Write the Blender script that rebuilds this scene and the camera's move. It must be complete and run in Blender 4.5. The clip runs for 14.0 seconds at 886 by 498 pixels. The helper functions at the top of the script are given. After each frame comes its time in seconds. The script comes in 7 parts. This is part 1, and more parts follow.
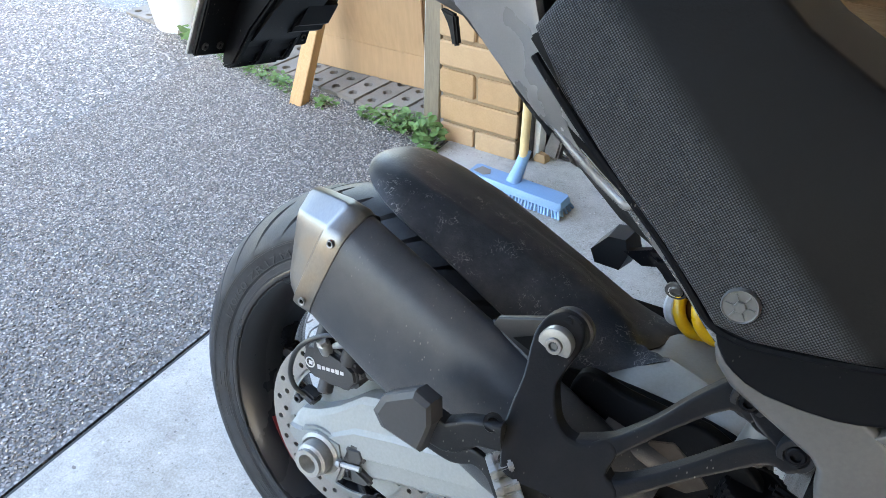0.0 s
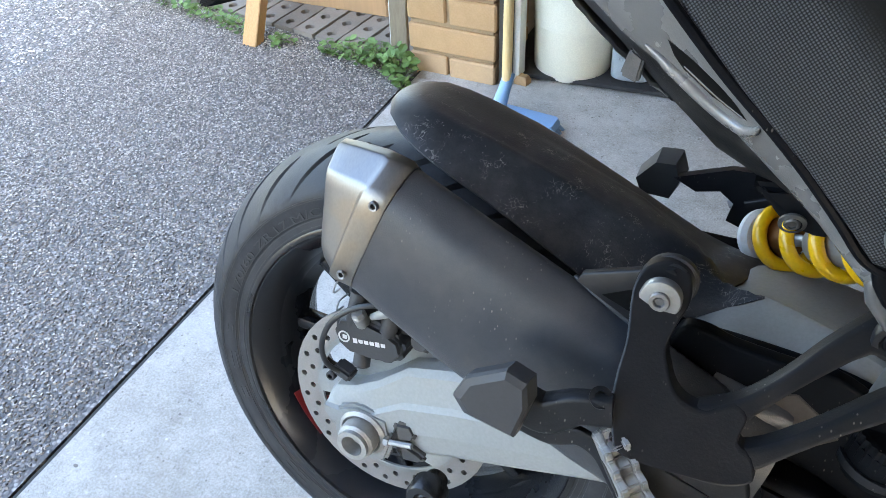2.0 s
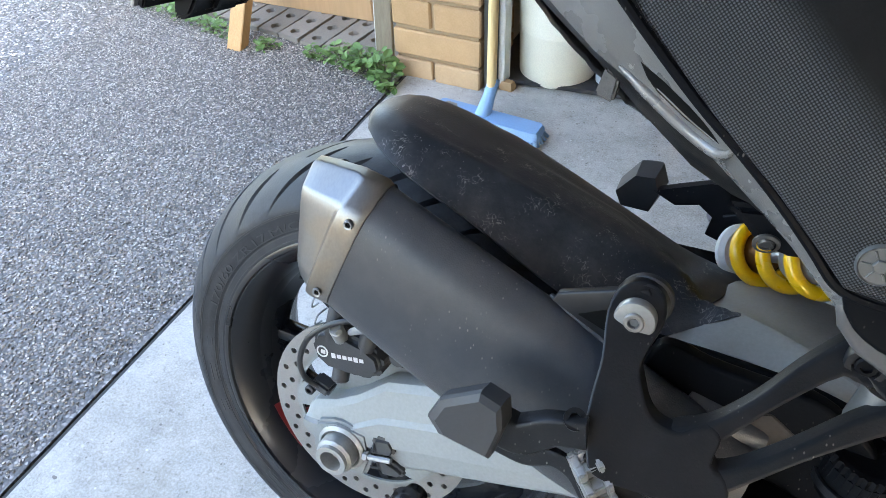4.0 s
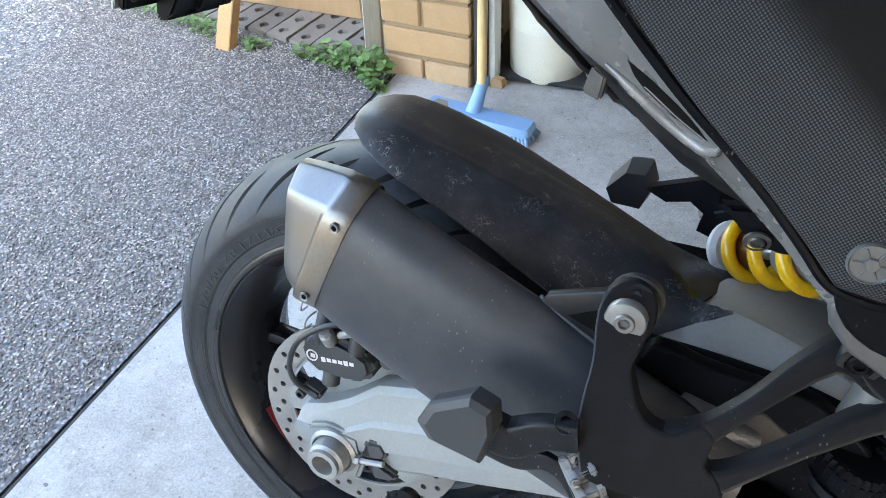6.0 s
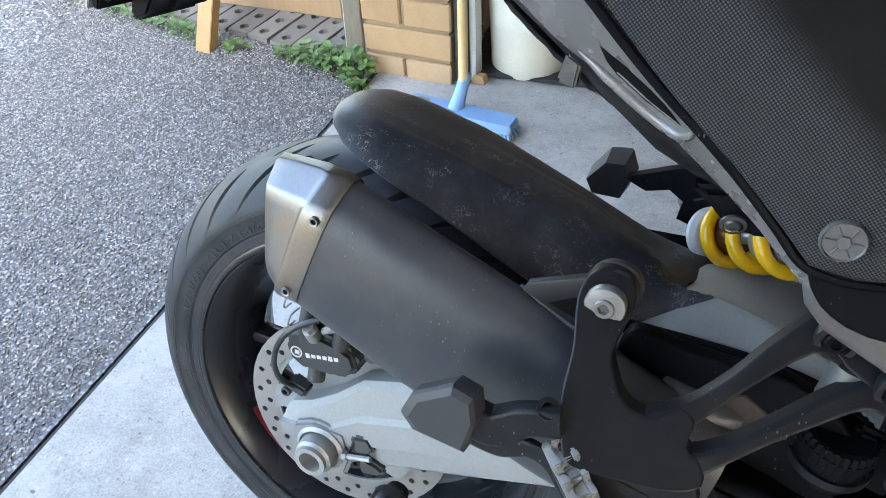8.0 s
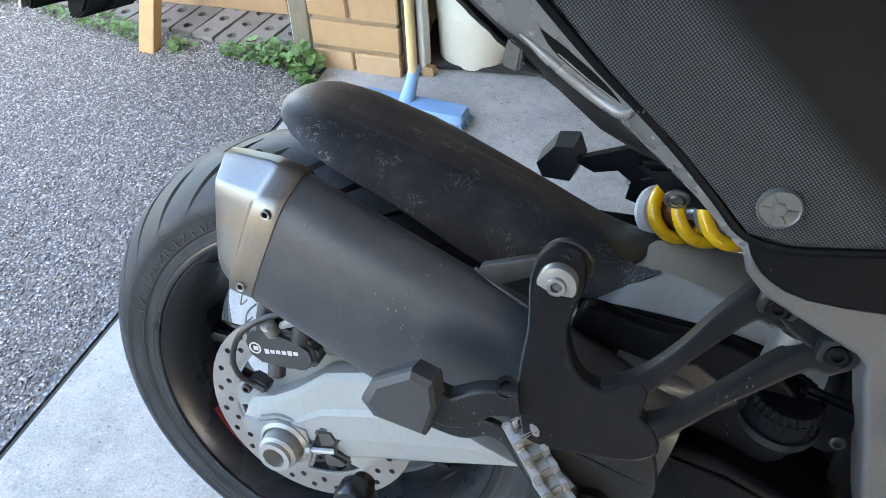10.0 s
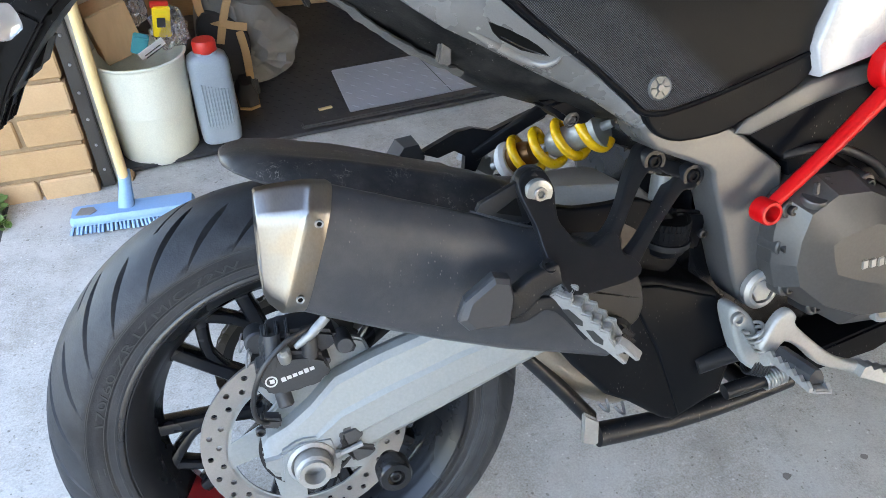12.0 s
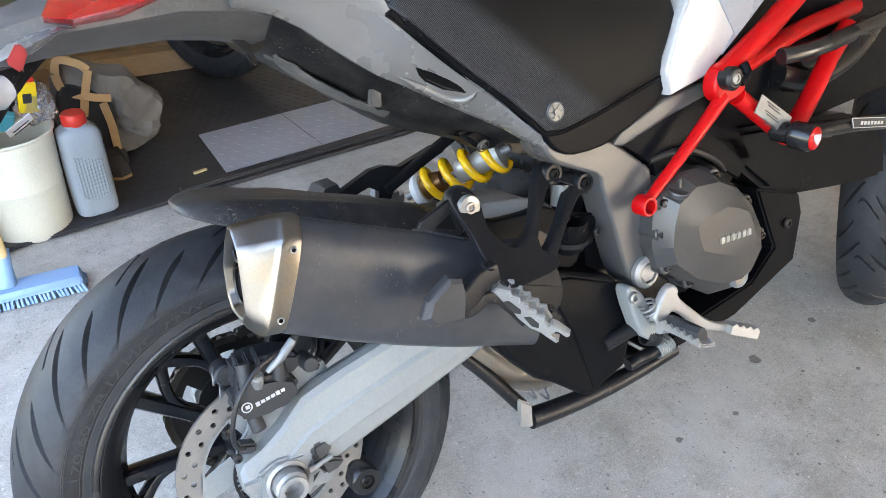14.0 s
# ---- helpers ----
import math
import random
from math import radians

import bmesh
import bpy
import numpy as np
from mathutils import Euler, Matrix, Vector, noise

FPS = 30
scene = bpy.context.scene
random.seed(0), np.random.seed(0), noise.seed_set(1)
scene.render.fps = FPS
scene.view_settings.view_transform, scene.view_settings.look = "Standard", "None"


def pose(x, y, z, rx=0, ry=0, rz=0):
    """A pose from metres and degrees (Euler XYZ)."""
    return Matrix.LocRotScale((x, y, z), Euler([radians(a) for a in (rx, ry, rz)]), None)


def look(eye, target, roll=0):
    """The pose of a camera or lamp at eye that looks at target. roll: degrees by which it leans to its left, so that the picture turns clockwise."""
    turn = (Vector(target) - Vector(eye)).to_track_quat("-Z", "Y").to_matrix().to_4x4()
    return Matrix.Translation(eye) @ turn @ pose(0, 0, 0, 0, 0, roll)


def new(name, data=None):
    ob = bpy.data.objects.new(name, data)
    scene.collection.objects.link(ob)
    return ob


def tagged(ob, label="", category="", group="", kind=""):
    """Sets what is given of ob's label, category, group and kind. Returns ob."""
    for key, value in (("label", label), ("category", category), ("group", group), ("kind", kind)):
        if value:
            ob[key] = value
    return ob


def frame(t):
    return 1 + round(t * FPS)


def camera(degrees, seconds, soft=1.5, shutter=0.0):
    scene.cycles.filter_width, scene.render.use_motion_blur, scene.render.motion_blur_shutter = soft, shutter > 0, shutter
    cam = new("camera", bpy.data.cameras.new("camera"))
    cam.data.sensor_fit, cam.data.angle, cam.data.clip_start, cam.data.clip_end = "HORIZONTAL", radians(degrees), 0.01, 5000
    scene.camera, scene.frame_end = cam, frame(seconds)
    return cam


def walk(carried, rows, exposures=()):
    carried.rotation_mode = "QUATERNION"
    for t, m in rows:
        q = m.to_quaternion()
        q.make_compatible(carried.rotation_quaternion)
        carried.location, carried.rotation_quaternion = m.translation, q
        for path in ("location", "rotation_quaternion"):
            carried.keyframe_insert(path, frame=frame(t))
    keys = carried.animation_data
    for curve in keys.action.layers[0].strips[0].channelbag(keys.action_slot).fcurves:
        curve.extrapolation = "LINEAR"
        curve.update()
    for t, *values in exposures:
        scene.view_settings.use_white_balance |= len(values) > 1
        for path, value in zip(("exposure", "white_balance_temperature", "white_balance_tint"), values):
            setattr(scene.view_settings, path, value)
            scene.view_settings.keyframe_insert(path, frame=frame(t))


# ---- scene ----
cam = camera(62.11, 14.0, soft=0.85)
LEAN = 14.92  # the machine rests on its side stand
HUB_Z = 0.3159
ROWS = [
    (0, 0.4406, -0.5486, 1.1282, 52.58, 0.14, 31.66),
    (0.5, 0.2914, -0.5074, 1.0988, 52.13, 2.03, 27.66),
    (1, 0.2701, -0.4976, 1.089, 49.48, 2.08, 25.09),
    (1.5, 0.3115, -0.5186, 1.0721, 46.89, 2.02, 25.39),
    (2, 0.3138, -0.5123, 1.0835, 47.01, 2.32, 25.38),
    (2.5, 0.3194, -0.5083, 1.0883, 47.45, 2.3, 25.2),
    (3, 0.3181, -0.5072, 1.0907, 47.45, 2.07, 25.09),
    (3.5, 0.3178, -0.5015, 1.0933, 47.32, 1.94, 24.94),
    (4, 0.3188, -0.4961, 1.0919, 47.02, 1.76, 24.75),
    (6.5, 0.3207, -0.4853, 1.0887, 46.72, 2.22, 23.53),
    (7, 0.3221, -0.486, 1.0872, 46.74, 2.32, 23.15),
    (9.5, 0.336, -0.4919, 1.0838, 46.32, 2.39, 20),
    (10, 0.336, -0.4951, 1.0836, 46.06, 2.2, 18.16),
    (10.5, 0.2711, -0.5365, 1.0791, 45.7, 1.59, 12.75),
    (11, 0.1822, -0.6139, 1.0906, 46.2, 0.59, 4.09),
    (11.5, 0.0976, -0.6908, 1.0989, 47.62, -0.02, -4.88),
    (12, -0.02, -0.7055, 1.1187, 51.89, 0.01, -18.31),
    (12.5, -0.1244, -0.7438, 1.1266, 54.54, 0.04, -28.45),
    (13, -0.1719, -0.754, 1.1533, 56.25, -1.12, -31.26),
    (13.5, -0.1829, -0.7673, 1.1516, 56.42, -1.18, -31.53),
    (14, -0.1741, -0.7739, 1.1516, 56.24, -1.14, -31.71),
]
walk(cam, [(t, pose(x, y, z, rx, ry, rz)) for t, x, y, z, rx, ry, rz in ROWS], exposures=[(0.0, 3.65, 7250, 10), (10.0, 3.68, 7250, 10), (12.5, 3.8, 7600, 13), (14.0, 3.92, 7800, 14)])

# ---------------------------------------------------------------- light
world = bpy.data.worlds.new("sky_world")
scene.world = world
world.use_nodes = True
wn = world.node_tree.nodes
sky = wn.new("ShaderNodeTexSky")
sky.sky_type, sky.sun_disc = "NISHITA", False
sky.sun_elevation, sky.sun_rotation = radians(40), radians(134)
sky.air_density, sky.dust_density, sky.ozone_density = 1.0, 1.5, 1.0
world.node_tree.links.new(sky.outputs[0], wn["Background"].inputs[0])
wn["Background"].inputs[1].default_value = 0.15
sun_data = bpy.data.lights.new("sun", "SUN")
sun_data.energy, sun_data.angle, sun_data.color = 4.5, radians(0.6), (1.0, 0.95, 0.87)
sun = new("sun", sun_data)
sun.matrix_world = look((8 * math.sin(radians(134)), 8 * math.cos(radians(134)), 8 * math.tan(radians(40))), (0, 0, 0))


# ---------------------------------------------------------------- materials
def nodes_of(name):
    m = bpy.data.materials.new(name)
    m.use_nodes = True
    t = m.node_tree
    return m, t, t.nodes["Principled BSDF"]


def link(t, a, b):
    t.links.new(a, b)


def noise_node(t, vec, scale, detail=4, rough=0.55):
    n = t.nodes.new("ShaderNodeTexNoise")
    n.inputs["Scale"].default_value, n.inputs["Detail"].default_value = scale, detail
    n.inputs["Roughness"].default_value = rough
    link(t, vec, n.inputs["Vector"])
    return n


def ramp(t, fac, stops):
    r = t.nodes.new("ShaderNodeValToRGB")
    while len(r.color_ramp.elements) < len(stops):
        r.color_ramp.elements.new(0.5)
    for e, (p, c) in zip(r.color_ramp.elements, stops):
        e.position, e.color = p, (*c, 1) if len(c) == 3 else c
    link(t, fac, r.inputs[0])
    return r


def mixc(t, fac, a, b, mode="MIX"):
    n = t.nodes.new("ShaderNodeMix")
    n.data_type, n.blend_type = "RGBA", mode
    for s, v in ((0, fac), (6, a), (7, b)):
        if isinstance(v, (int, float)):
            n.inputs[s].default_value = v
        elif isinstance(v, tuple):
            n.inputs[s].default_value = (*v, 1)
        else:
            link(t, v, n.inputs[s])
    return n.outputs[2]


def bump(t, bsdf, height, strength, dist, normal=None):
    b = t.nodes.new("ShaderNodeBump")
    b.inputs["Strength"].default_value, b.inputs["Distance"].default_value = strength, dist
    link(t, height, b.inputs["Height"])
    if normal is not None:
        link(t, normal, b.inputs["Normal"])
    link(t, b.outputs[0], bsdf.inputs["Normal"])
    return b.outputs[0]


def mat(name, base, rough=0.5, metal=0.0, vary=0.12, scale=9.0, grain=260.0, bumps=0.08, rough_vary=0.12,
        coat=0.0, dust=0.0, specks=0.0, dust_colour=(0.42, 0.39, 0.35), spec=0.5, stretch=None, lint=0.0):
    """A surface with broad and fine variation, optional dust film and dried specks."""
    m, t, b = nodes_of(name)
    co = t.nodes.new("ShaderNodeTexCoord").outputs["Object"]
    if stretch:
        mp = t.nodes.new("ShaderNodeMapping")
        mp.inputs["Scale"].default_value = stretch
        link(t, co, mp.inputs["Vector"])
        fine_co = mp.outputs[0]
    else:
        fine_co = co
    broad, fine = noise_node(t, co, scale), noise_node(t, fine_co, grain, 3)
    lo, hi = tuple(max(0, c * (1 - vary)) for c in base), tuple(min(1, c * (1 + vary)) for c in base)
    col = ramp(t, broad.outputs[0], [(0.3, lo), (0.7, hi)]).outputs[0]
    col = mixc(t, 0.25, col, ramp(t, fine.outputs[0], [(0.3, tuple(c * 0.75 for c in base)), (0.7, tuple(min(1, c * 1.25) for c in base))]).outputs[0])
    r0 = ramp(t, broad.outputs[0], [(0.25, (max(0.03, rough - rough_vary),) * 3), (0.75, (min(1, rough + rough_vary),) * 3)]).outputs[0]
    if dust:
        dn = noise_node(t, co, 26, 6, 0.7)
        df = ramp(t, dn.outputs[0], [(0.42, (0, 0, 0)), (0.78, (dust,) * 3)]).outputs[0]
        col = mixc(t, df, col, dust_colour)
        r0 = mixc(t, df, r0, (0.9, 0.9, 0.9))
    if specks:
        v = t.nodes.new("ShaderNodeTexVoronoi")
        v.inputs["Scale"].default_value = 230
        run = t.nodes.new("ShaderNodeMapping")
        run.inputs["Scale"].default_value = (1.0, 0.8, 0.5)
        link(t, co, run.inputs["Vector"])
        link(t, run.outputs[0], v.inputs["Vector"])
        sel = noise_node(t, co, 17, 5, 0.7)
        s1 = ramp(t, v.outputs["Distance"], [(0.09, (1, 1, 1)), (0.19, (0, 0, 0))]).outputs[0]
        s2 = ramp(t, sel.outputs[0], [(0.53, (0, 0, 0)), (0.66, (specks,) * 3)]).outputs[0]
        sf = mixc(t, 1.0, s1, s2, "MULTIPLY")
        col = mixc(t, sf, col, dust_colour)
    if lint:
        wob = noise_node(t, co, 40, 3)
        bent = t.nodes.new("ShaderNodeMixRGB")
        bent.blend_type = "LINEAR_LIGHT"
        bent.inputs[0].default_value = 0.02
        link(t, co, bent.inputs[1])
        link(t, wob.outputs["Color"], bent.inputs[2])
        e = t.nodes.new("ShaderNodeTexVoronoi")
        e.feature = "DISTANCE_TO_EDGE"
        e.inputs["Scale"].default_value = 150
        link(t, bent.outputs[0], e.inputs["Vector"])
        line = ramp(t, e.outputs["Distance"], [(0.015, (1, 1, 1)), (0.05, (0, 0, 0))]).outputs[0]
        where = ramp(t, noise_node(t, co, 30, 5, 0.75).outputs[0], [(0.54, (0, 0, 0)), (0.64, (lint,) * 3)]).outputs[0]
        col = mixc(t, mixc(t, 1.0, line, where, "MULTIPLY"), col, dust_colour)
    link(t, col, b.inputs["Base Color"])
    link(t, r0, b.inputs["Roughness"])
    b.inputs["Metallic"].default_value = metal
    b.inputs["Specular IOR Level"].default_value = spec
    b.inputs["Coat Weight"].default_value = coat
    b.inputs["Coat Roughness"].default_value = 0.08
    if bumps:
        bump(t, b, fine.outputs[0], bumps, 0.002)
    return m


def concrete_material():
    m, t, b = nodes_of("concrete")
    co = t.nodes.new("ShaderNodeTexCoord").outputs["Object"]
    broad, mid, fine = noise_node(t, co, 1.6, 5, 0.6), noise_node(t, co, 11, 6, 0.7), noise_node(t, co, 240, 3, 0.7)
    col = ramp(t, broad.outputs[0], [(0.3, (0.42, 0.385, 0.335)), (0.5, (0.53, 0.495, 0.44)), (0.7, (0.63, 0.60, 0.545))]).outputs[0]
    col = mixc(t, 0.5, col, ramp(t, mid.outputs[0], [(0.34, (0.27, 0.238, 0.2)), (0.5, (0.52, 0.485, 0.43)), (0.66, (0.74, 0.715, 0.67))]).outputs[0])
    col = mixc(t, 0.35, col, ramp(t, fine.outputs[0], [(0.35, (0.2, 0.195, 0.185)), (0.65, (0.72, 0.72, 0.72))]).outputs[0])
    grit = noise_node(t, co, 70, 5, 0.75)
    col = mixc(t, ramp(t, grit.outputs[0], [(0.56, (0, 0, 0)), (0.68, (0.6,) * 3)]).outputs[0], col, (0.74, 0.73, 0.70))
    col = mixc(t, ramp(t, grit.outputs[0], [(0.33, (0.6,) * 3), (0.43, (0, 0, 0))]).outputs[0], col, (0.22, 0.20, 0.175))
    worn = noise_node(t, co, 3.3, 7, 0.72)
    col = mixc(t, ramp(t, worn.outputs[0], [(0.5, (0, 0, 0)), (0.6, (0.45,) * 3)]).outputs[0], col, (0.66, 0.65, 0.62))
    col = mixc(t, ramp(t, worn.outputs[0], [(0.36, (0.4,) * 3), (0.44, (0, 0, 0))]).outputs[0], col, (0.33, 0.29, 0.24))
    for scale, lo, hi, tone in ((38, 0.07, 0.16, (0.15, 0.135, 0.115)), (85, 0.10, 0.2, (0.2, 0.18, 0.155)), (60, 0.08, 0.17, (0.82, 0.81, 0.78))):
        v = t.nodes.new("ShaderNodeTexVoronoi")
        v.inputs["Scale"].default_value = scale
        link(t, co, v.inputs["Vector"])
        pits = ramp(t, v.outputs["Distance"], [(lo, (1, 1, 1)), (hi, (0, 0, 0))]).outputs[0]
        few = ramp(t, noise_node(t, co, scale * 0.21, 5, 0.7).outputs[0], [(0.5, (0, 0, 0)), (0.58, (0.85,) * 3)]).outputs[0]
        col = mixc(t, mixc(t, 1.0, pits, few, "MULTIPLY"), col, tone)
    col = mixc(t, 1.0, col, (0.83, 0.82, 0.80), "MULTIPLY")
    link(t, col, b.inputs["Base Color"])
    rr = ramp(t, mid.outputs[0], [(0.2, (0.55,) * 3), (0.8, (0.8,) * 3)]).outputs[0]
    link(t, rr, b.inputs["Roughness"])
    n1 = bump(t, b, fine.outputs[0], 0.25, 0.002)
    bump(t, b, mid.outputs[0], 0.15, 0.004, n1)
    return m


def aggregate_bed_material():
    m, t, b = nodes_of("aggregate_bed")
    co = t.nodes.new("ShaderNodeTexCoord").outputs["Object"]
    v = t.nodes.new("ShaderNodeTexVoronoi")
    v.inputs["Scale"].default_value = 130
    link(t, co, v.inputs["Vector"])
    tone = ramp(t, v.outputs["Color"], [(0.1, (0.05, 0.048, 0.05)), (0.45, (0.17, 0.155, 0.145)), (0.75, (0.36, 0.33, 0.31)), (0.95, (0.62, 0.59, 0.56))]).outputs[0]
    gap = ramp(t, v.outputs["Distance"], [(0.35, (0, 0, 0)), (0.7, (1, 1, 1))]).outputs[0]
    col = mixc(t, gap, tone, (0.13, 0.12, 0.115))
    broad = ramp(t, noise_node(t, co, 1.3, 4).outputs[0], [(0.3, (0.8, 0.8, 0.8)), (0.7, (1.1, 1.08, 1.05))]).outputs[0]
    link(t, mixc(t, 1.0, col, broad, "MULTIPLY"), b.inputs["Base Color"])
    b.inputs["Roughness"].default_value = 0.6
    bump(t, b, v.outputs["Distance"], 0.6, -0.004)
    return m


def island_material(name, stops, rough, spec=0.5, wear=0.2, by_object=False):
    """Tone differs from piece to piece."""
    m, t, b = nodes_of(name)
    if by_object:
        rnd = t.nodes.new("ShaderNodeObjectInfo").outputs["Random"]
    else:
        rnd = t.nodes.new("ShaderNodeNewGeometry").outputs["Random Per Island"]
    co = t.nodes.new("ShaderNodeTexCoord").outputs["Object"]
    col = ramp(t, rnd, stops).outputs[0]
    fine = noise_node(t, co, 180, 4, 0.7)
    mid = noise_node(t, co, 18, 5, 0.65)
    col = mixc(t, wear, col, ramp(t, fine.outputs[0], [(0.3, tuple(c * 0.5 for c in stops[0][1])), (0.7, stops[-1][1])]).outputs[0])
    col = mixc(t, wear * 0.8, col, ramp(t, mid.outputs[0], [(0.3, tuple(c * 0.6 for c in stops[0][1])), (0.7, stops[-1][1])]).outputs[0])
    link(t, col, b.inputs["Base Color"])
    b.inputs["Roughness"].default_value = rough
    b.inputs["Specular IOR Level"].default_value = spec
    bump(t, b, fine.outputs[0], 0.2, 0.002)
    return m


SEAM = (0.645, 0.0, 0.764, 0.865)


def vinyl_material():
    """Seat cover: dotted vinyl on the lower flank, plain grained vinyl above the seam."""
    m, t, b = nodes_of("seat_vinyl")
    co = t.nodes.new("ShaderNodeTexCoord").outputs["Object"]
    mp = t.nodes.new("ShaderNodeMapping")
    mp.inputs["Scale"].default_value = (1, 0.0, 1)
    mp.inputs["Rotation"].default_value = (0, radians(45), 0)
    link(t, co, mp.inputs["Vector"])
    v = t.nodes.new("ShaderNodeTexVoronoi")
    v.inputs["Scale"].default_value, v.inputs["Randomness"].default_value = 540, 0.0
    link(t, mp.outputs[0], v.inputs["Vector"])
    dots = ramp(t, v.outputs["Distance"], [(0.15, (1, 1, 1)), (0.5, (0, 0, 0))]).outputs[0]
    along = t.nodes.new("ShaderNodeVectorMath")
    along.operation = "DOT_PRODUCT"
    along.inputs[1].default_value = SEAM[:3]
    link(t, co, along.inputs[0])
    lower = ramp(t, along.outputs["Value"], [(SEAM[3], (1, 1, 1)), (SEAM[3] + 0.02, (0, 0, 0))]).outputs[0]
    grainy = noise_node(t, co, 420, 4, 0.6)
    soft_grain = ramp(t, grainy.outputs[0], [(0.2, (0.38,) * 3), (0.8, (0.62,) * 3)]).outputs[0]
    relief = mixc(t, lower, soft_grain, dots)
    n = noise_node(t, co, 8, 4)
    col = ramp(t, n.outputs[0], [(0.3, (0.006, 0.006, 0.0064)), (0.7, (0.009, 0.009, 0.0095))]).outputs[0]
    col = mixc(t, lower, col, (0.0095, 0.010, 0.011))
    col = mixc(t, mixc(t, 1.0, dots, lower, "MULTIPLY"), col, (0.078, 0.083, 0.091))
    link(t, col, b.inputs["Base Color"])
    b.inputs["Roughness"].default_value = 0.46
    b.inputs["Specular IOR Level"].default_value = 0.11
    bump(t, b, relief, 0.45, 0.0011)
    return m


def brushed_material():
    """Brushed stainless with straw and blue heat tints."""
    m, t, b = nodes_of("brushed_stainless")
    co = t.nodes.new("ShaderNodeTexCoord").outputs["Object"]
    mp = t.nodes.new("ShaderNodeMapping")
    mp.inputs["Scale"].default_value = (1, 0.05, 0.6)
    link(t, co, mp.inputs["Vector"])
    streak, heat = noise_node(t, mp.outputs[0], 500, 3), noise_node(t, co, 16, 2)
    col = ramp(t, heat.outputs[0], [(0.30, (0.20, 0.204, 0.212)), (0.48, (0.225, 0.215, 0.20)), (0.60, (0.25, 0.21, 0.165)), (0.70, (0.24, 0.19, 0.15))]).outputs[0]
    col = mixc(t, 0.2, col, ramp(t, streak.outputs[0], [(0.3, (0.15, 0.142, 0.13)), (0.7, (0.31, 0.295, 0.265))]).outputs[0])
    link(t, col, b.inputs["Base Color"])
    b.inputs["Metallic"].default_value = 1.0
    link(t, ramp(t, streak.outputs[0], [(0.3, (0.3,) * 3), (0.7, (0.42,) * 3)]).outputs[0], b.inputs["Roughness"])
    bump(t, b, streak.outputs[0], 0.05, 0.001)
    return m


def wood_material(name, light, dark, axis_scale):
    m, t, b = nodes_of(name)
    co = t.nodes.new("ShaderNodeTexCoord").outputs["Object"]
    mp = t.nodes.new("ShaderNodeMapping")
    mp.inputs["Scale"].default_value = axis_scale
    link(t, co, mp.inputs["Vector"])
    g, s = noise_node(t, mp.outputs[0], 9, 8, 0.7), noise_node(t, co, 5, 4)
    col = ramp(t, g.outputs[0], [(0.3, dark), (0.65, light)]).outputs[0]
    col = mixc(t, 0.35, col, ramp(t, s.outputs[0], [(0.3, dark), (0.7, light)]).outputs[0])
    link(t, col, b.inputs["Base Color"])
    b.inputs["Roughness"].default_value = 0.7
    bump(t, b, g.outputs[0], 0.2, 0.002)
    return m


def glass_material(name, colour, rough=0.05, clear=0.55):
    m, t, b = nodes_of(name)
    b.inputs["Base Color"].default_value = (*colour, 1)
    b.inputs["Roughness"].default_value = rough
    b.inputs["Transmission Weight"].default_value = clear
    b.inputs["IOR"].default_value = 1.45
    return m


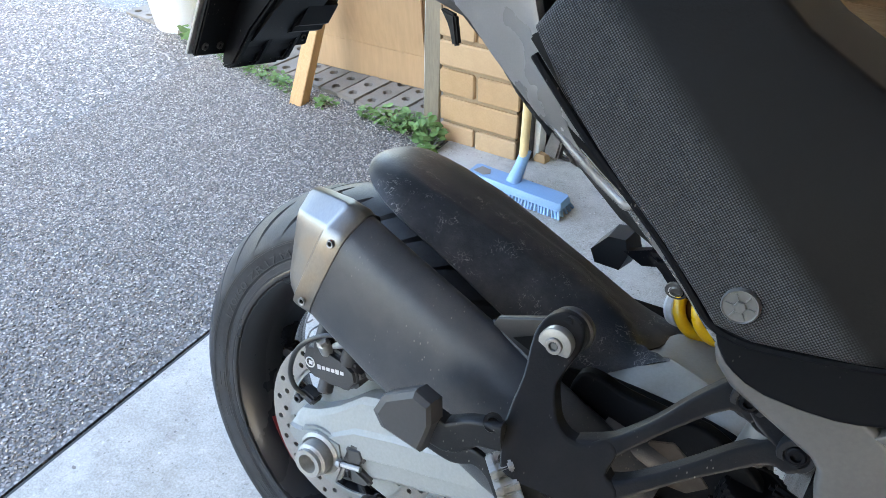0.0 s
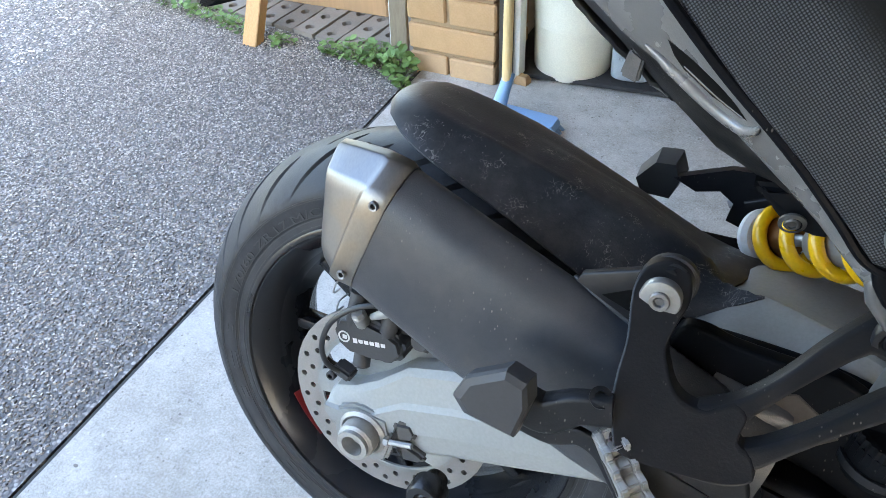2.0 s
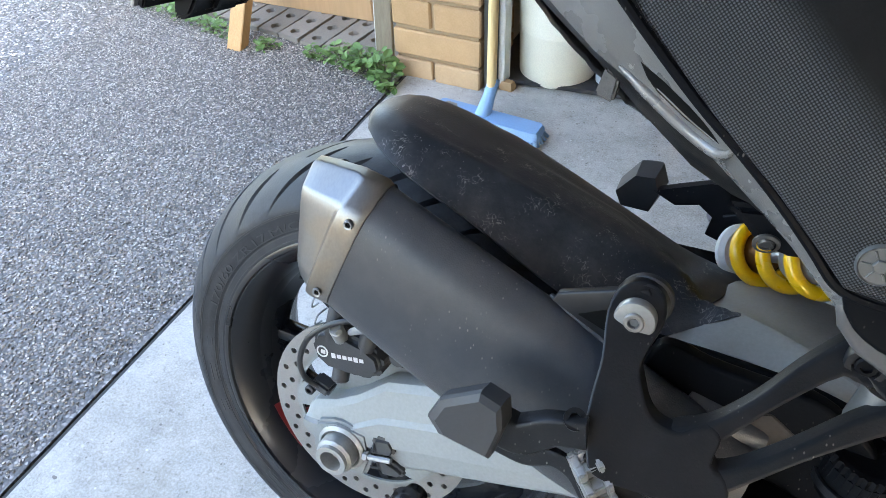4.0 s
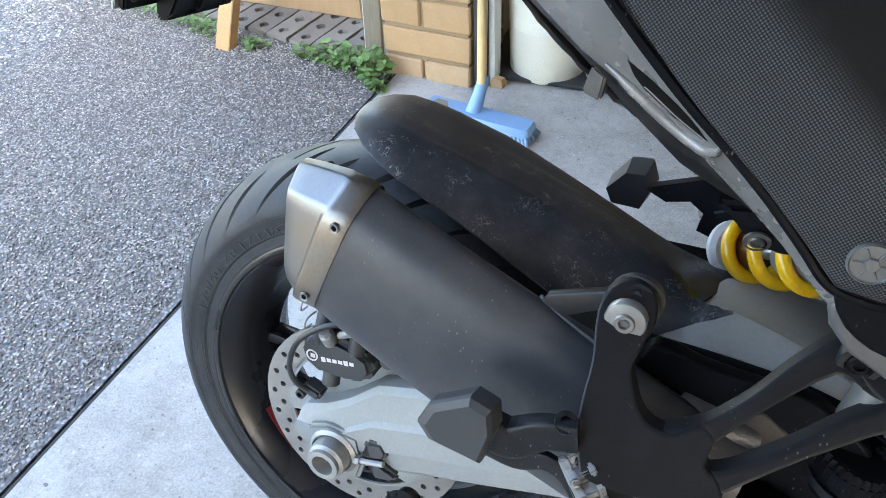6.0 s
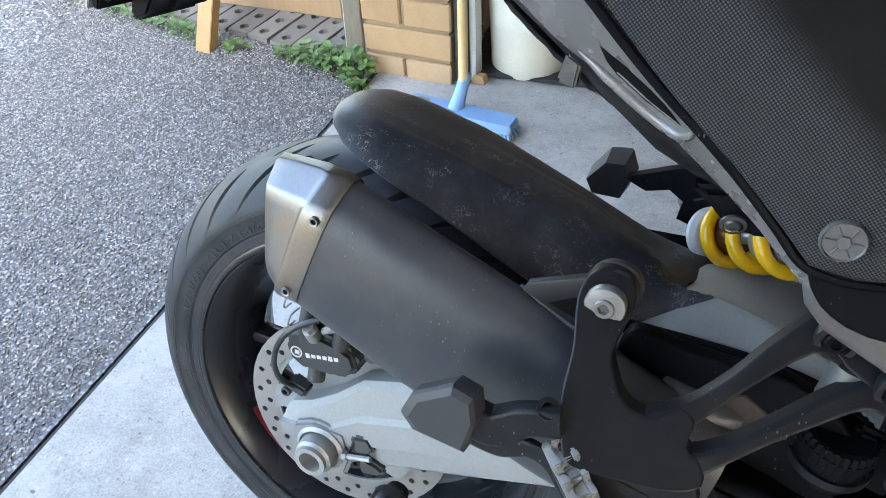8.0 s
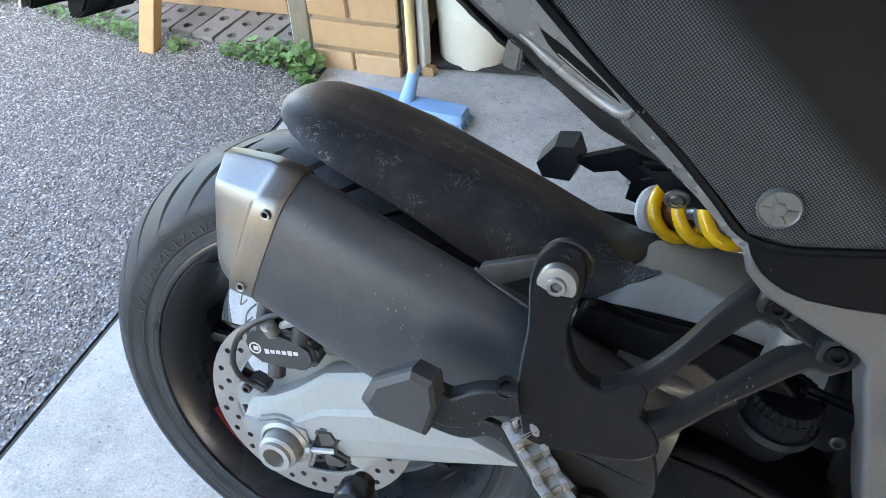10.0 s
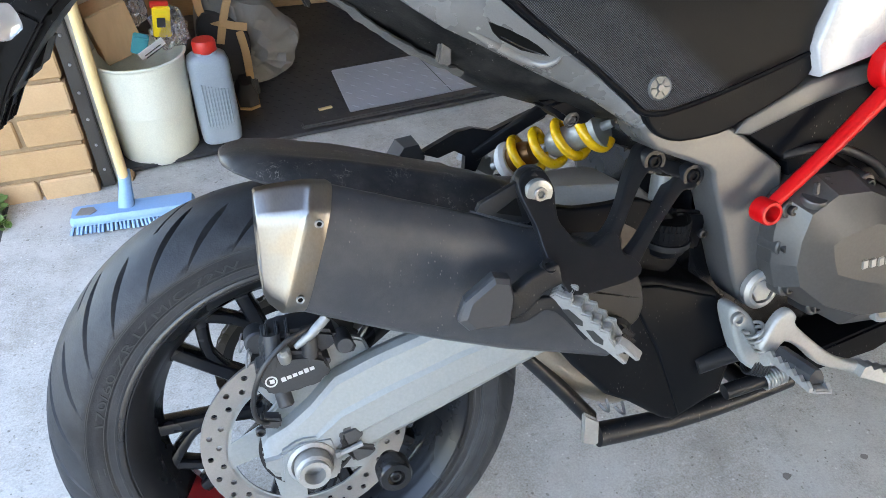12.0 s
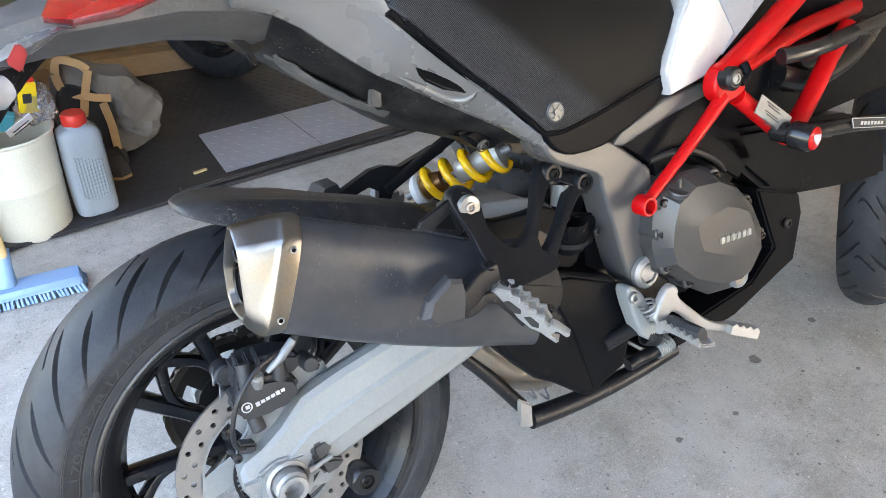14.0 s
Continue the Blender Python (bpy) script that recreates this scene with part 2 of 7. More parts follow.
M = {
    "concrete": concrete_material(),
    "aggregate": aggregate_bed_material(),
    "pebble": island_material("pebble", [(0.0, (0.022, 0.018, 0.016)), (0.25, (0.105, 0.086, 0.073)), (0.5, (0.215, 0.176, 0.145)), (0.75, (0.355, 0.30, 0.25)), (1.0, (0.70, 0.635, 0.555))], 0.5, wear=0.12),
    "brick": island_material("buff_brick", [(0.0, (0.46, 0.28, 0.14)), (0.5, (0.54, 0.345, 0.185)), (1.0, (0.58, 0.39, 0.23))], 0.85, 0.2, by_object=True),
    "paver": island_material("paver", [(0.0, (0.20, 0.175, 0.145)), (0.5, (0.27, 0.235, 0.195)), (1.0, (0.33, 0.29, 0.245))], 0.9, 0.2, by_object=True),
    "mortar": mat("mortar", (0.32, 0.22, 0.13), 0.9, bumps=0.3),
    "render_wall": mat("painted_wall", (0.53, 0.465, 0.39), 0.8, scale=2, grain=120, bumps=0.1),
    "ceiling_paint": mat("ceiling_paint", (0.50, 0.49, 0.47), 0.9, scale=1.2, grain=90, vary=0.05),
    "soil": mat("soil", (0.09, 0.07, 0.05), 0.95, scale=12, grain=120, bumps=0.6),
    "joint": mat("joint_filler", (0.045, 0.043, 0.042), 0.85, scale=30, bumps=0.4),
    # darker, dust-free rubber that paints shade into the tread cuts
    "groove": mat("shaded_groove_rubber", (0.009, 0.009, 0.0095), 0.7, vary=0.1),
    "tyre": mat("tyre_rubber", (0.017, 0.0195, 0.0240), 0.5, vary=0.35, scale=14, grain=420, bumps=0.16, dust=0.36, dust_colour=(0.085, 0.090, 0.100), specks=0.25, spec=0.34),
    "tyre_text": mat("tyre_lettering", (0.030, 0.032, 0.036), 0.5, grain=400),
    "rim": mat("black_alloy", (0.0095, 0.0112, 0.0148), 0.26, 0.0, bumps=0.02, spec=0.34),
    "decal_red": mat("red_rim_tape", (0.16, 0.006, 0.010), 0.4, vary=0.3),
    "steel_disc": mat("disc_steel", (0.27, 0.258, 0.25), 0.44, 0.75, stretch=(1, 1, 1), grain=600, bumps=0.05),
    "alloy": mat("grey_painted_alloy", (0.232, 0.248, 0.252), 0.5, 0.12, bumps=0.03, vary=0.06, dust=0.1),
    "bridge_grey": mat("grey_bridge_paint", (0.25, 0.234, 0.208), 0.38, 0.1, bumps=0.12, grain=320, vary=0.1, dust=0.1, specks=0.2),
    "alloy_dark": mat("dark_grey_alloy", (0.078, 0.077, 0.077), 0.42, 0.5, bumps=0.04, vary=0.08),
    "plate_grey": mat("satin_grey_frame", (0.092, 0.091, 0.091), 0.36, 0.2, bumps=0.05, vary=0.03),
    "cast_silver": mat("cast_silver", (0.34, 0.34, 0.33), 0.45, 0.5, bumps=0.05),
    "zinc": mat("zinc_bolt", (0.27, 0.275, 0.275), 0.42, 0.6, bumps=0.02),
    "bolt_grey": mat("grey_bolt_face", (0.11, 0.115, 0.117), 0.4, 0.35, bumps=0.02),
    "dark_bolt": mat("black_bolt", (0.010, 0.010, 0.011), 0.4, 0.1),
    "brushed": brushed_material(),
    "muffler": mat("black_muffler_coat", (0.030, 0.034, 0.041), 0.36, 0.0, vary=0.15, grain=800, bumps=0.12, dust=0.14, specks=0.8, spec=0.5, rough_vary=0.03, dust_colour=(0.20, 0.18, 0.16)),
    "hugger": mat("black_hugger_plastic", (0.025, 0.028, 0.0335), 0.36, 0.0, vary=0.2, grain=500, bumps=0.2, dust=0.16, specks=0.9, spec=0.5, lint=0.8, rough_vary=0.04, dust_colour=(0.36, 0.34, 0.31)),
    "plastic": mat("black_plastic", (0.0042, 0.0048, 0.0062), 0.42, 0.0, vary=0.15, grain=450, bumps=0.08, specks=0.35, spec=0.07),
    "cast_black": mat("black_cast_bracket", (0.0088, 0.0100, 0.0125), 0.38, 0.1, vary=0.15, grain=420, bumps=0.1, dust=0.02, specks=0.45, spec=0.3, rough_vary=0.05),
    "rubber": mat("black_rubber", (0.030, 0.032, 0.036), 0.5, vary=0.1, bumps=0.06),
    "gloss_black": mat("gloss_black", (0.012, 0.012, 0.013), 0.25, bumps=0.0),
    "panel_grey": mat("grey_tail_plastic", (0.185, 0.182, 0.180), 0.3, 0.3, vary=0.08, grain=700, bumps=0.12, dust=0.06, specks=0.5, dust_colour=(0.3, 0.28, 0.25)),
    "tail_black": mat("textured_tail_plastic", (0.050, 0.050, 0.051), 0.5, vary=0.15, grain=520, bumps=0.2, dust=0.4, specks=0.6, dust_colour=(0.2, 0.19, 0.175), lint=0.35),
    "film_grey": mat("dusty_film", (0.07, 0.073, 0.073), 0.5, vary=0.3, scale=30, grain=200, bumps=0.3, dust=0.5, specks=0.6, dust_colour=(0.3, 0.29, 0.27)),
    "undertray": mat("dusty_undertray", (0.008, 0.0086, 0.0098), 0.5, vary=0.15, grain=300, bumps=0.14, spec=0.16, dust=0.08, specks=0.8, dust_colour=(0.4, 0.38, 0.34)),
    "vinyl": vinyl_material(),
    "thread": mat("orange_stitch", (0.4, 0.1, 0.04), 0.7),
    "white_paint": mat("white_paint", (0.42, 0.42, 0.43), 0.25, coat=0.3, vary=0.02, bumps=0.0),
    "pale_paint": mat("pale_blue_grey_paint", (0.27, 0.29, 0.34), 0.25, coat=0.5, vary=0.02, bumps=0.0),
    "red_paint": mat("red_frame_paint", (0.52, 0.004, 0.006), 0.36, coat=0.06, vary=0.06, bumps=0.0, spec=0.25),
    "red_lens": mat("red_lens", (0.5, 0.008, 0.008), 0.2, coat=0.8, vary=0.1, bumps=0.0, dust=0.06),
    "red_reflector": mat("red_reflector", (0.3, 0.005, 0.006), 0.55, vary=0.1, bumps=0.0),
    "clear_lens": glass_material("clear_lens", (0.55, 0.56, 0.58), 0.12),
    "yellow": mat("yellow_spring_paint", (0.86, 0.47, 0.01), 0.3, coat=0.4, vary=0.06, bumps=0.0),
    "bronze": mat("dark_bronze", (0.2, 0.09, 0.03), 0.35, 0.7),
    "bronze_dark": mat("heat_stained_plate", (0.030, 0.023, 0.018), 0.42, 0.3, vary=0.3, dust=0.1),
    "chain": mat("dirty_chain", (0.12, 0.113, 0.105), 0.36, 0.6, bumps=0.1),
    "print_white": mat("white_print", (0.55, 0.55, 0.55), 0.5, bumps=0.0),
    "caliper": mat("black_caliper", (0.029, 0.031, 0.035), 0.5, 0.1, grain=350, bumps=0.12),
    "hose": mat("brake_hose", (0.015, 0.015, 0.016), 0.4),
    "pan_bronze": mat("heat_tinted_pipe", (0.38, 0.33, 0.27), 0.35, 0.9),
    "sticker": mat("worn_silver_sticker", (0.27, 0.27, 0.265), 0.45, 0.5, dust=0.3),
    "timber": wood_material("pine_timber", (0.62, 0.38, 0.17), (0.42, 0.23, 0.09), (30, 30, 2.5)),
    "grey_timber": wood_material("weathered_board", (0.30, 0.25, 0.18), (0.19, 0.155, 0.11), (30, 30, 2.5)),
    "rough_timber": wood_material("rough_timber", (0.45, 0.30, 0.16), (0.25, 0.15, 0.07), (2.5, 30, 30)),
    "broom_wood": wood_material("broom_handle_wood", (0.78, 0.58, 0.30), (0.62, 0.43, 0.19), (40, 40, 3)),
    "card": mat("cardboard", (0.43, 0.265, 0.14), 0.85, vary=0.1, scale=6, grain=90, bumps=0.1, stretch=(1, 1, 0.1)),
    "bin": mat("cream_enamel", (0.78, 0.76, 0.64), 0.4, vary=0.05, scale=6, bumps=0.03, dust=0.08),
    "grey_jug": mat("grey_bottle_plastic", (0.27, 0.31, 0.345), 0.38, vary=0.05, bumps=0.02),
    "red_cap": mat("red_cap_plastic", (0.6, 0.03, 0.02), 0.4, bumps=0.02),
    "blue_plastic": mat("blue_plastic", (0.20, 0.36, 0.58), 0.4, vary=0.08, dust=0.1),
    "bristle": mat("blue_bristles", (0.19, 0.32, 0.5), 0.7),
    "mat_black": mat("black_tread_mat", (0.03, 0.03, 0.033), 0.42, vary=0.2, scale=7, grain=200, dust=0.2, dust_colour=(0.14, 0.13, 0.12)),
    "mat_grey": mat("grey_tread_plate", (0.37, 0.375, 0.40), 0.5, 0.1, vary=0.1, scale=7, dust=0.15),
    "mat_worn": mat("worn_tread_tops", (0.45, 0.46, 0.50), 0.4, 0.2, vary=0.15, scale=30),
    "canvas": mat("grey_canvas", (0.2, 0.185, 0.165), 0.9, vary=0.15, grain=500, bumps=0.3),
    "strap": mat("tan_strap", (0.45, 0.28, 0.13), 0.8, grain=500, bumps=0.2),
    "dark_cloth": mat("dark_cloth", (0.03, 0.028, 0.027), 0.9, vary=0.3),
    "bag_film": glass_material("clear_bag_film", (0.75, 0.76, 0.8), 0.12, 0.9),
    "yellow_card": mat("yellow_card", (0.85, 0.6, 0.02), 0.5, bumps=0.0),
    "teal_card": mat("teal_card", (0.05, 0.3, 0.35), 0.5, bumps=0.0),
    "paper": mat("white_paper", (0.75, 0.75, 0.76), 0.7, bumps=0.0),
    # near-black colour painted where the shade inside a hole would be
    "hole_shade": mat("painted_hole_shade", (0.004, 0.004, 0.004), 0.9, bumps=0.0, spec=0.1),
    "ink": mat("black_ink", (0.02, 0.02, 0.02), 0.6, bumps=0.0),
    "bucket_white": mat("white_bucket", (0.75, 0.77, 0.8), 0.4, vary=0.04),
    "bucket_yellow": mat("yellow_bucket", (0.82, 0.7, 0.02), 0.4, vary=0.04),
    "leaf": island_material("weed_leaf", [(0.0, (0.07, 0.14, 0.03)), (0.5, (0.13, 0.24, 0.06)), (1.0, (0.22, 0.34, 0.11))], 0.55, wear=0.15),
    "stem": mat("weed_stem", (0.13, 0.16, 0.06), 0.7),
    "door_rail": mat("dark_door_rail", (0.05, 0.045, 0.04), 0.6, 0.3, vary=0.3),
    "white_strip": mat("white_door_strip", (0.62, 0.62, 0.58), 0.6),
    "stain": mat("oil_stain", (0.2, 0.18, 0.16), 0.6, scale=40, vary=0.3),
}


# ---------------------------------------------------------------- mesh tools
def finish(bm, angle=38):
    bmesh.ops.recalc_face_normals(bm, faces=bm.faces)
    me = bpy.data.meshes.new("mesh")
    bm.to_mesh(me)
    bm.free()
    me.shade_smooth()
    me.set_sharp_from_angle(angle=radians(angle))
    return me


def part(name, bm, material, parent=None, label="", angle=38):
    """One mesh object under a thing or under a part."""
    me = finish(bm, angle) if isinstance(bm, bmesh.types.BMesh) else bm
    me.materials.append(M[material])
    ob = new(name, me)
    ob.parent = parent
    if max(len(p.vertices) for p in me.polygons) > 10:
        flat = ob.modifiers.new("even_shading", "WEIGHTED_NORMAL")
        flat.weight, flat.keep_sharp = 80, True
    if label:
        ob["label"] = label
    return ob


def thing(name, bm, material, label, category, group="", kind="", angle=38):
    return tagged(part(name, bm, material, None, "", angle), label, category, group, kind)


def empty(name, label, category, m=Matrix.Identity(4), group="", kind=""):
    ob = new(name)
    ob.matrix_basis = m
    ob.empty_display_size = 0.05
    return tagged(ob, label, category, group, kind)


def merge(*bms):
    out = bmesh.new()
    for b in bms:
        me = bpy.data.meshes.new("tmp")
        b.to_mesh(me)
        b.free()
        out.from_mesh(me)
        bpy.data.meshes.remove(me)
    return out


def loft(rings, cap=True, closed=True):
    bm = bmesh.new()
    rows = [[bm.verts.new(p) for p in r] for r in rings]
    n = len(rings[0])
    for a, b in zip(rows, rows[1:]):
        for i in range(n if closed else n - 1):
            j = (i + 1) % n
            bm.faces.new((a[i], a[j], b[j], b[i]))
    if cap:
        bm.faces.new(rows[0][::-1])
        bm.faces.new(rows[-1])
    return bm


def prism(outline, y0, y1, bevel=0.003, shift=None, segs=2):
    """An x-z outline taken from y0 to y1, with rounded edges; shift bends it in y."""
    bm = loft([[(x, y0, z) for x, z in outline], [(x, y1, z) for x, z in outline]])
    bmesh.ops.recalc_face_normals(bm, faces=bm.faces)
    if bevel:
        bmesh.ops.bevel(bm, geom=list(bm.edges), offset=bevel, segments=segs, affect="EDGES", clamp_overlap=True)
    if shift:
        for v in bm.verts:
            v.co.y += shift(v.co.x, v.co.z)
    return bm


def smooth_outline(pts, n=4):
    """A closed outline rounded through its points."""
    out, m = [], len(pts)
    for i in range(m):
        p0, p1, p2, p3 = (Vector(pts[(i + k) % m]) for k in (-1, 0, 1, 2))
        for k in range(n):
            u = k / n
            out.append((p1 * 2 + (p2 - p0) * u + (p0 * 2 - p1 * 5 + p2 * 4 - p3) * u * u + (p1 * 3 - p0 - p2 * 3 + p3) * u ** 3) / 2)
    return out


def casting(outline, y0, y1, r, shift=None, n=4):
    """A cast or moulded plate: rounded outline in x-z, well rounded rims, from y0 to y1."""
    P = smooth_outline(outline, n) if n > 1 else [Vector(p) for p in outline]
    area = sum(a.x * b.y - b.x * a.y for a, b in zip(P, P[1:] + P[:1]))
    sgn = 1 if area > 0 else -1
    N = []
    for i, p in enumerate(P):
        d = (P[(i + 1) % len(P)] - P[i - 1]).normalized()
        N.append(Vector((-d.y, d.x)) * sgn)
    rings = []
    steps = [radians(a) for a in (0, 30, 60, 90)]
    for a in steps:
        rings.append((r * (1 - math.sin(a)), y0 + r * (1 - math.cos(a))))
    for a in reversed(steps):
        rings.append((r * (1 - math.sin(a)), y1 - r * (1 - math.cos(a))))
    rows = [[((p + q * inset).x, y, (p + q * inset).y) for p, q in zip(P, N)] for inset, y in rings]
    bm = loft(rows)
    if shift:
        for v in bm.verts:
            v.co.y += shift(v.co.x, v.co.z)
    return bm


def flat_prism(outline, z0, z1, bevel=0.003, segs=2):
    """An x-y outline taken from z0 to z1."""
    bm = loft([[(x, y, z0) for x, y in outline], [(x, y, z1) for x, y in outline]])
    bmesh.ops.recalc_face_normals(bm, faces=bm.faces)
    if bevel:
        bmesh.ops.bevel(bm, geom=list(bm.edges), offset=bevel, segments=segs, affect="EDGES", clamp_overlap=True)
    return bm


def box(c, size, bevel=0.003, m=None, segs=2):
    bm = bmesh.new()
    bmesh.ops.create_cube(bm, size=1, matrix=Matrix.Diagonal((*size, 1)))
    if bevel:
        bmesh.ops.bevel(bm, geom=list(bm.edges), offset=bevel, segments=segs, affect="EDGES", clamp_overlap=True)
    bm.transform(Matrix.Translation(c) @ (m or Matrix.Identity(4)))
    return bm


def smooth_path(pts, steps=6):
    p = [Vector(q) for q in pts]
    if len(p) < 3 or steps < 2:
        return p
    out = []
    for i in range(len(p) - 1):
        a, b, c, d = p[max(i - 1, 0)], p[i], p[i + 1], p[min(i + 2, len(p) - 1)]
        for k in range(steps):
            t = k / steps
            out.append(0.5 * ((2 * b) + (c - a) * t + (2 * a - 5 * b + 4 * c - d) * t * t + (3 * b - a - 3 * c + d) * t ** 3))
    return out + [p[-1]]


def tube(pts, r, n=12, steps=6, section=None, cap=True):
    """A round bar (or one of the given section) along a smooth line. r: a number or one per given point."""
    line = smooth_path(pts, steps)
    rings, up = [], None
    for i, p in enumerate(line):
        d = (line[min(i + 1, len(line) - 1)] - line[max(i - 1, 0)]).normalized()
        if up is None:
            up = d.orthogonal().normalized() if section is None else Vector((0, 1, 0))
        up = (up - d * up.dot(d)).normalized()
        s = d.cross(up)
        if isinstance(r, (list, tuple)):
            f = i / (len(line) - 1) * (len(r) - 1)
            k = min(int(f), len(r) - 2)
            rad = r[k] + (r[k + 1] - r[k]) * (f - k)
        else:
            rad = r
        if section is None:
            rings.append([p + (up * math.cos(a) + s * math.sin(a)) * rad for a in (2 * math.pi * k / n for k in range(n))])
        else:
            rings.append([p + up * u * rad + s * w * rad for u, w in section])
    return loft(rings, cap)


def rounded_section(w, h, p=4, n=20):
    out = []
    for k in range(n):
        a = 2 * math.pi * k / n
        c, s = math.cos(a), math.sin(a)
        out.append((w / 2 * math.copysign(abs(c) ** (2 / p), c), h / 2 * math.copysign(abs(s) ** (2 / p), s)))
    return out


def basis(axis):
    """A turn that takes local z to the axis."""
    return Vector(axis).to_track_quat("Z", "Y").to_matrix().to_4x4()


def lathe(profile, c=(0, 0, 0), axis=(0, -1, 0), n=48, closed=False, sides=None):
    """Profile of (radius, height along the axis), turned about the axis."""
    rings = [[(r * math.cos(2 * math.pi * k / n), r * math.sin(2 * math.pi * k / n), h) for k in range(n)] for r, h in profile]
    if closed:
        rings.append(rings[0])
    bm = loft(rings, cap=False)
    bmesh.ops.remove_doubles(bm, verts=bm.verts, dist=1e-6)
    bm.transform(Matrix.Translation(c) @ basis(axis))
    return bm


def bolt(c, axis=(0, -1, 0), r=0.006, h=0.006, socket=True):
    """A round-edged bolt head with a hexagon socket."""
    e = r * 0.18
    prof = [(r, 0), (r, h - e), (r - e, h)]
    bm = lathe(prof + ([] if socket else [(0, h)]), (0, 0, 0), (0, 0, 1), 18)
    if socket:
        s = r * 0.52
        ring_o = [(math.cos(2 * math.pi * k / 18) * (r - e), math.sin(2 * math.pi * k / 18) * (r - e), h) for k in range(18)]
        hexa = []
        for k in range(18):
            a = 2 * math.pi * k / 18
            d = s / math.cos(((a + math.pi / 6) % (math.pi / 3)) - math.pi / 6)
            hexa.append((math.cos(a) * d, math.sin(a) * d))
        bm2 = loft([ring_o, [(x, y, h) for x, y in hexa], [(x, y, h * 0.35) for x, y in hexa], [(0.001 * x, 0.001 * y, h * 0.35) for x, y in hexa]], cap=False)
        bm = merge(bm, bm2)
    bm.transform(Matrix.Translation(c) @ basis(axis))
    return bm


def hex_head(c, axis=(0, -1, 0), r=0.008, h=0.006, flange=0.0):
    bm = lathe([(r, 0), (r, h * 0.85), (r * 0.9, h), (0, h)], (0, 0, 0), (0, 0, 1), 6)
    if flange:
        bm = merge(bm, lathe([(flange, 0), (flange, h * 0.25), (r, h * 0.4)], (0, 0, 0), (0, 0, 1), 20))
    bm.transform(Matrix.Translation(c) @ basis(axis))
    return bm


def mirror_y(bm):
    bm.transform(Matrix.Diagonal((1, -1, 1, 1)))
    bmesh.ops.reverse_faces(bm, faces=bm.faces)
    return bm


def lettering(text, size, depth=0.0006):
    """Letters in the built-in font as a mesh, lying in x-y, starting at the origin."""
    cu = bpy.data.curves.new("letters", "FONT")
    cu.body, cu.size, cu.extrude = text, size, depth
    tmp = bpy.data.objects.new("letters", cu)
    scene.collection.objects.link(tmp)
    bpy.context.view_layer.update()
    me = bpy.data.meshes.new_from_object(tmp.evaluated_get(bpy.context.evaluated_depsgraph_get()))
    bpy.data.objects.remove(tmp)
    bm = bmesh.new()
    bm.from_mesh(me)
    bpy.data.meshes.remove(me)
    return bm

# ---------------------------------------------------------------- the garage and the drive
EDGE = -0.615        # where the slab meets the drive
WALL_Y = 1.19        # face of the brick pier


def structure(name, bm, material, label, category):
    return thing(name, bm, material, label, category, kind="structure", angle=30)


structure("floor", box((2.7 + EDGE / 2 - 0.0, -0.55, -0.06), (5.4 - EDGE, 8.1, 0.12), 0.004), "concrete", "pale grey concrete garage slab with small stains and pits", "floor")
ground = bmesh.new()
bmesh.ops.create_grid(ground, x_segments=2, y_segments=2, size=150)
ground.transform(Matrix.Translation((0, 0, -0.14)))
structure("ground", ground, "soil", "bare earth round the house reaching the horizon", "ground")
structure("driveway", box((EDGE - 0.012 - 6, -0.6, -0.064), (12, 8.0, 0.12), 0.0), "aggregate", "exposed aggregate driveway of small grey and white pebbles", "driveway")
structure("expansion_joint", box((EDGE + 0.000, -0.6, -0.035), (0.013, 8.0, 0.064), 0.002), "joint", "dark expansion joint between slab and driveway", "joint")

# added out of view as a sunlit reflector for the garage
structure("apron", box((4.0, -12.6, -0.064), (9.5, 16.0, 0.12), 0.0), "concrete", "unseen concrete apron added to bounce sunlight into the garage", "apron")

# garage shell: opening in the west wall, ceiling above
structure("wall_north", box((2.5, 3.3, 1.3), (6.2, 0.2, 2.72), 0.0), "render_wall", "painted inner garage wall behind stored things", "wall")
# the gap in the south wall is an added, unseen opening for fill light
structure("wall_south", box((1.15, -4.55, 1.3), (3.5, 0.2, 2.72), 0.0), "render_wall", "painted inner garage wall", "wall")
structure("wall_south_end", box((5.0, -4.55, 1.3), (1.2, 0.2, 2.72), 0.0), "render_wall", "short painted garage wall beside the added light opening", "wall")
structure("wall_south_header", box((3.65, -4.55, 2.40), (1.5, 0.2, 0.52), 0.0), "render_wall", "beam over an unseen opening added to let light in", "wall")
structure("wall_east", box((5.5, -0.6, 1.3), (0.2, 7.7, 2.72), 0.0), "render_wall", "painted rear garage wall", "wall")
structure("wall_west_header", box((-0.5, -0.6, 2.42), (0.24, 8.0, 0.48), 0.0), "render_wall", "beam over the open garage door", "wall")
structure("wall_west_return", box((-0.505, 2.42, 1.08), (0.23, 1.94, 2.2), 0.0), "render_wall", "wall beside the garage door", "wall")
structure("wall_west_south", box((-0.5, -4.2, 1.08), (0.24, 0.5, 2.2), 0.0), "render_wall", "wall beside the garage door", "wall")
structure("ceiling", box((2.45, -0.6, 2.71), (6.4, 8.1, 0.1), 0.0), "ceiling_paint", "white garage ceiling", "ceiling")
# roof added out of view so its shadow covers the far driveway
roof = bmesh.new()
for x in (-0.62, 5.6):
    for y, z in ((-4.7, 2.77), (-4.7, 2.95), (-0.65, 4.3), (3.45, 2.95), (3.45, 2.77)):
        roof.verts.new((x, y, z))
rv = list(roof.verts)
roof.faces.new(rv[:5])
roof.faces.new(rv[9:4:-1])
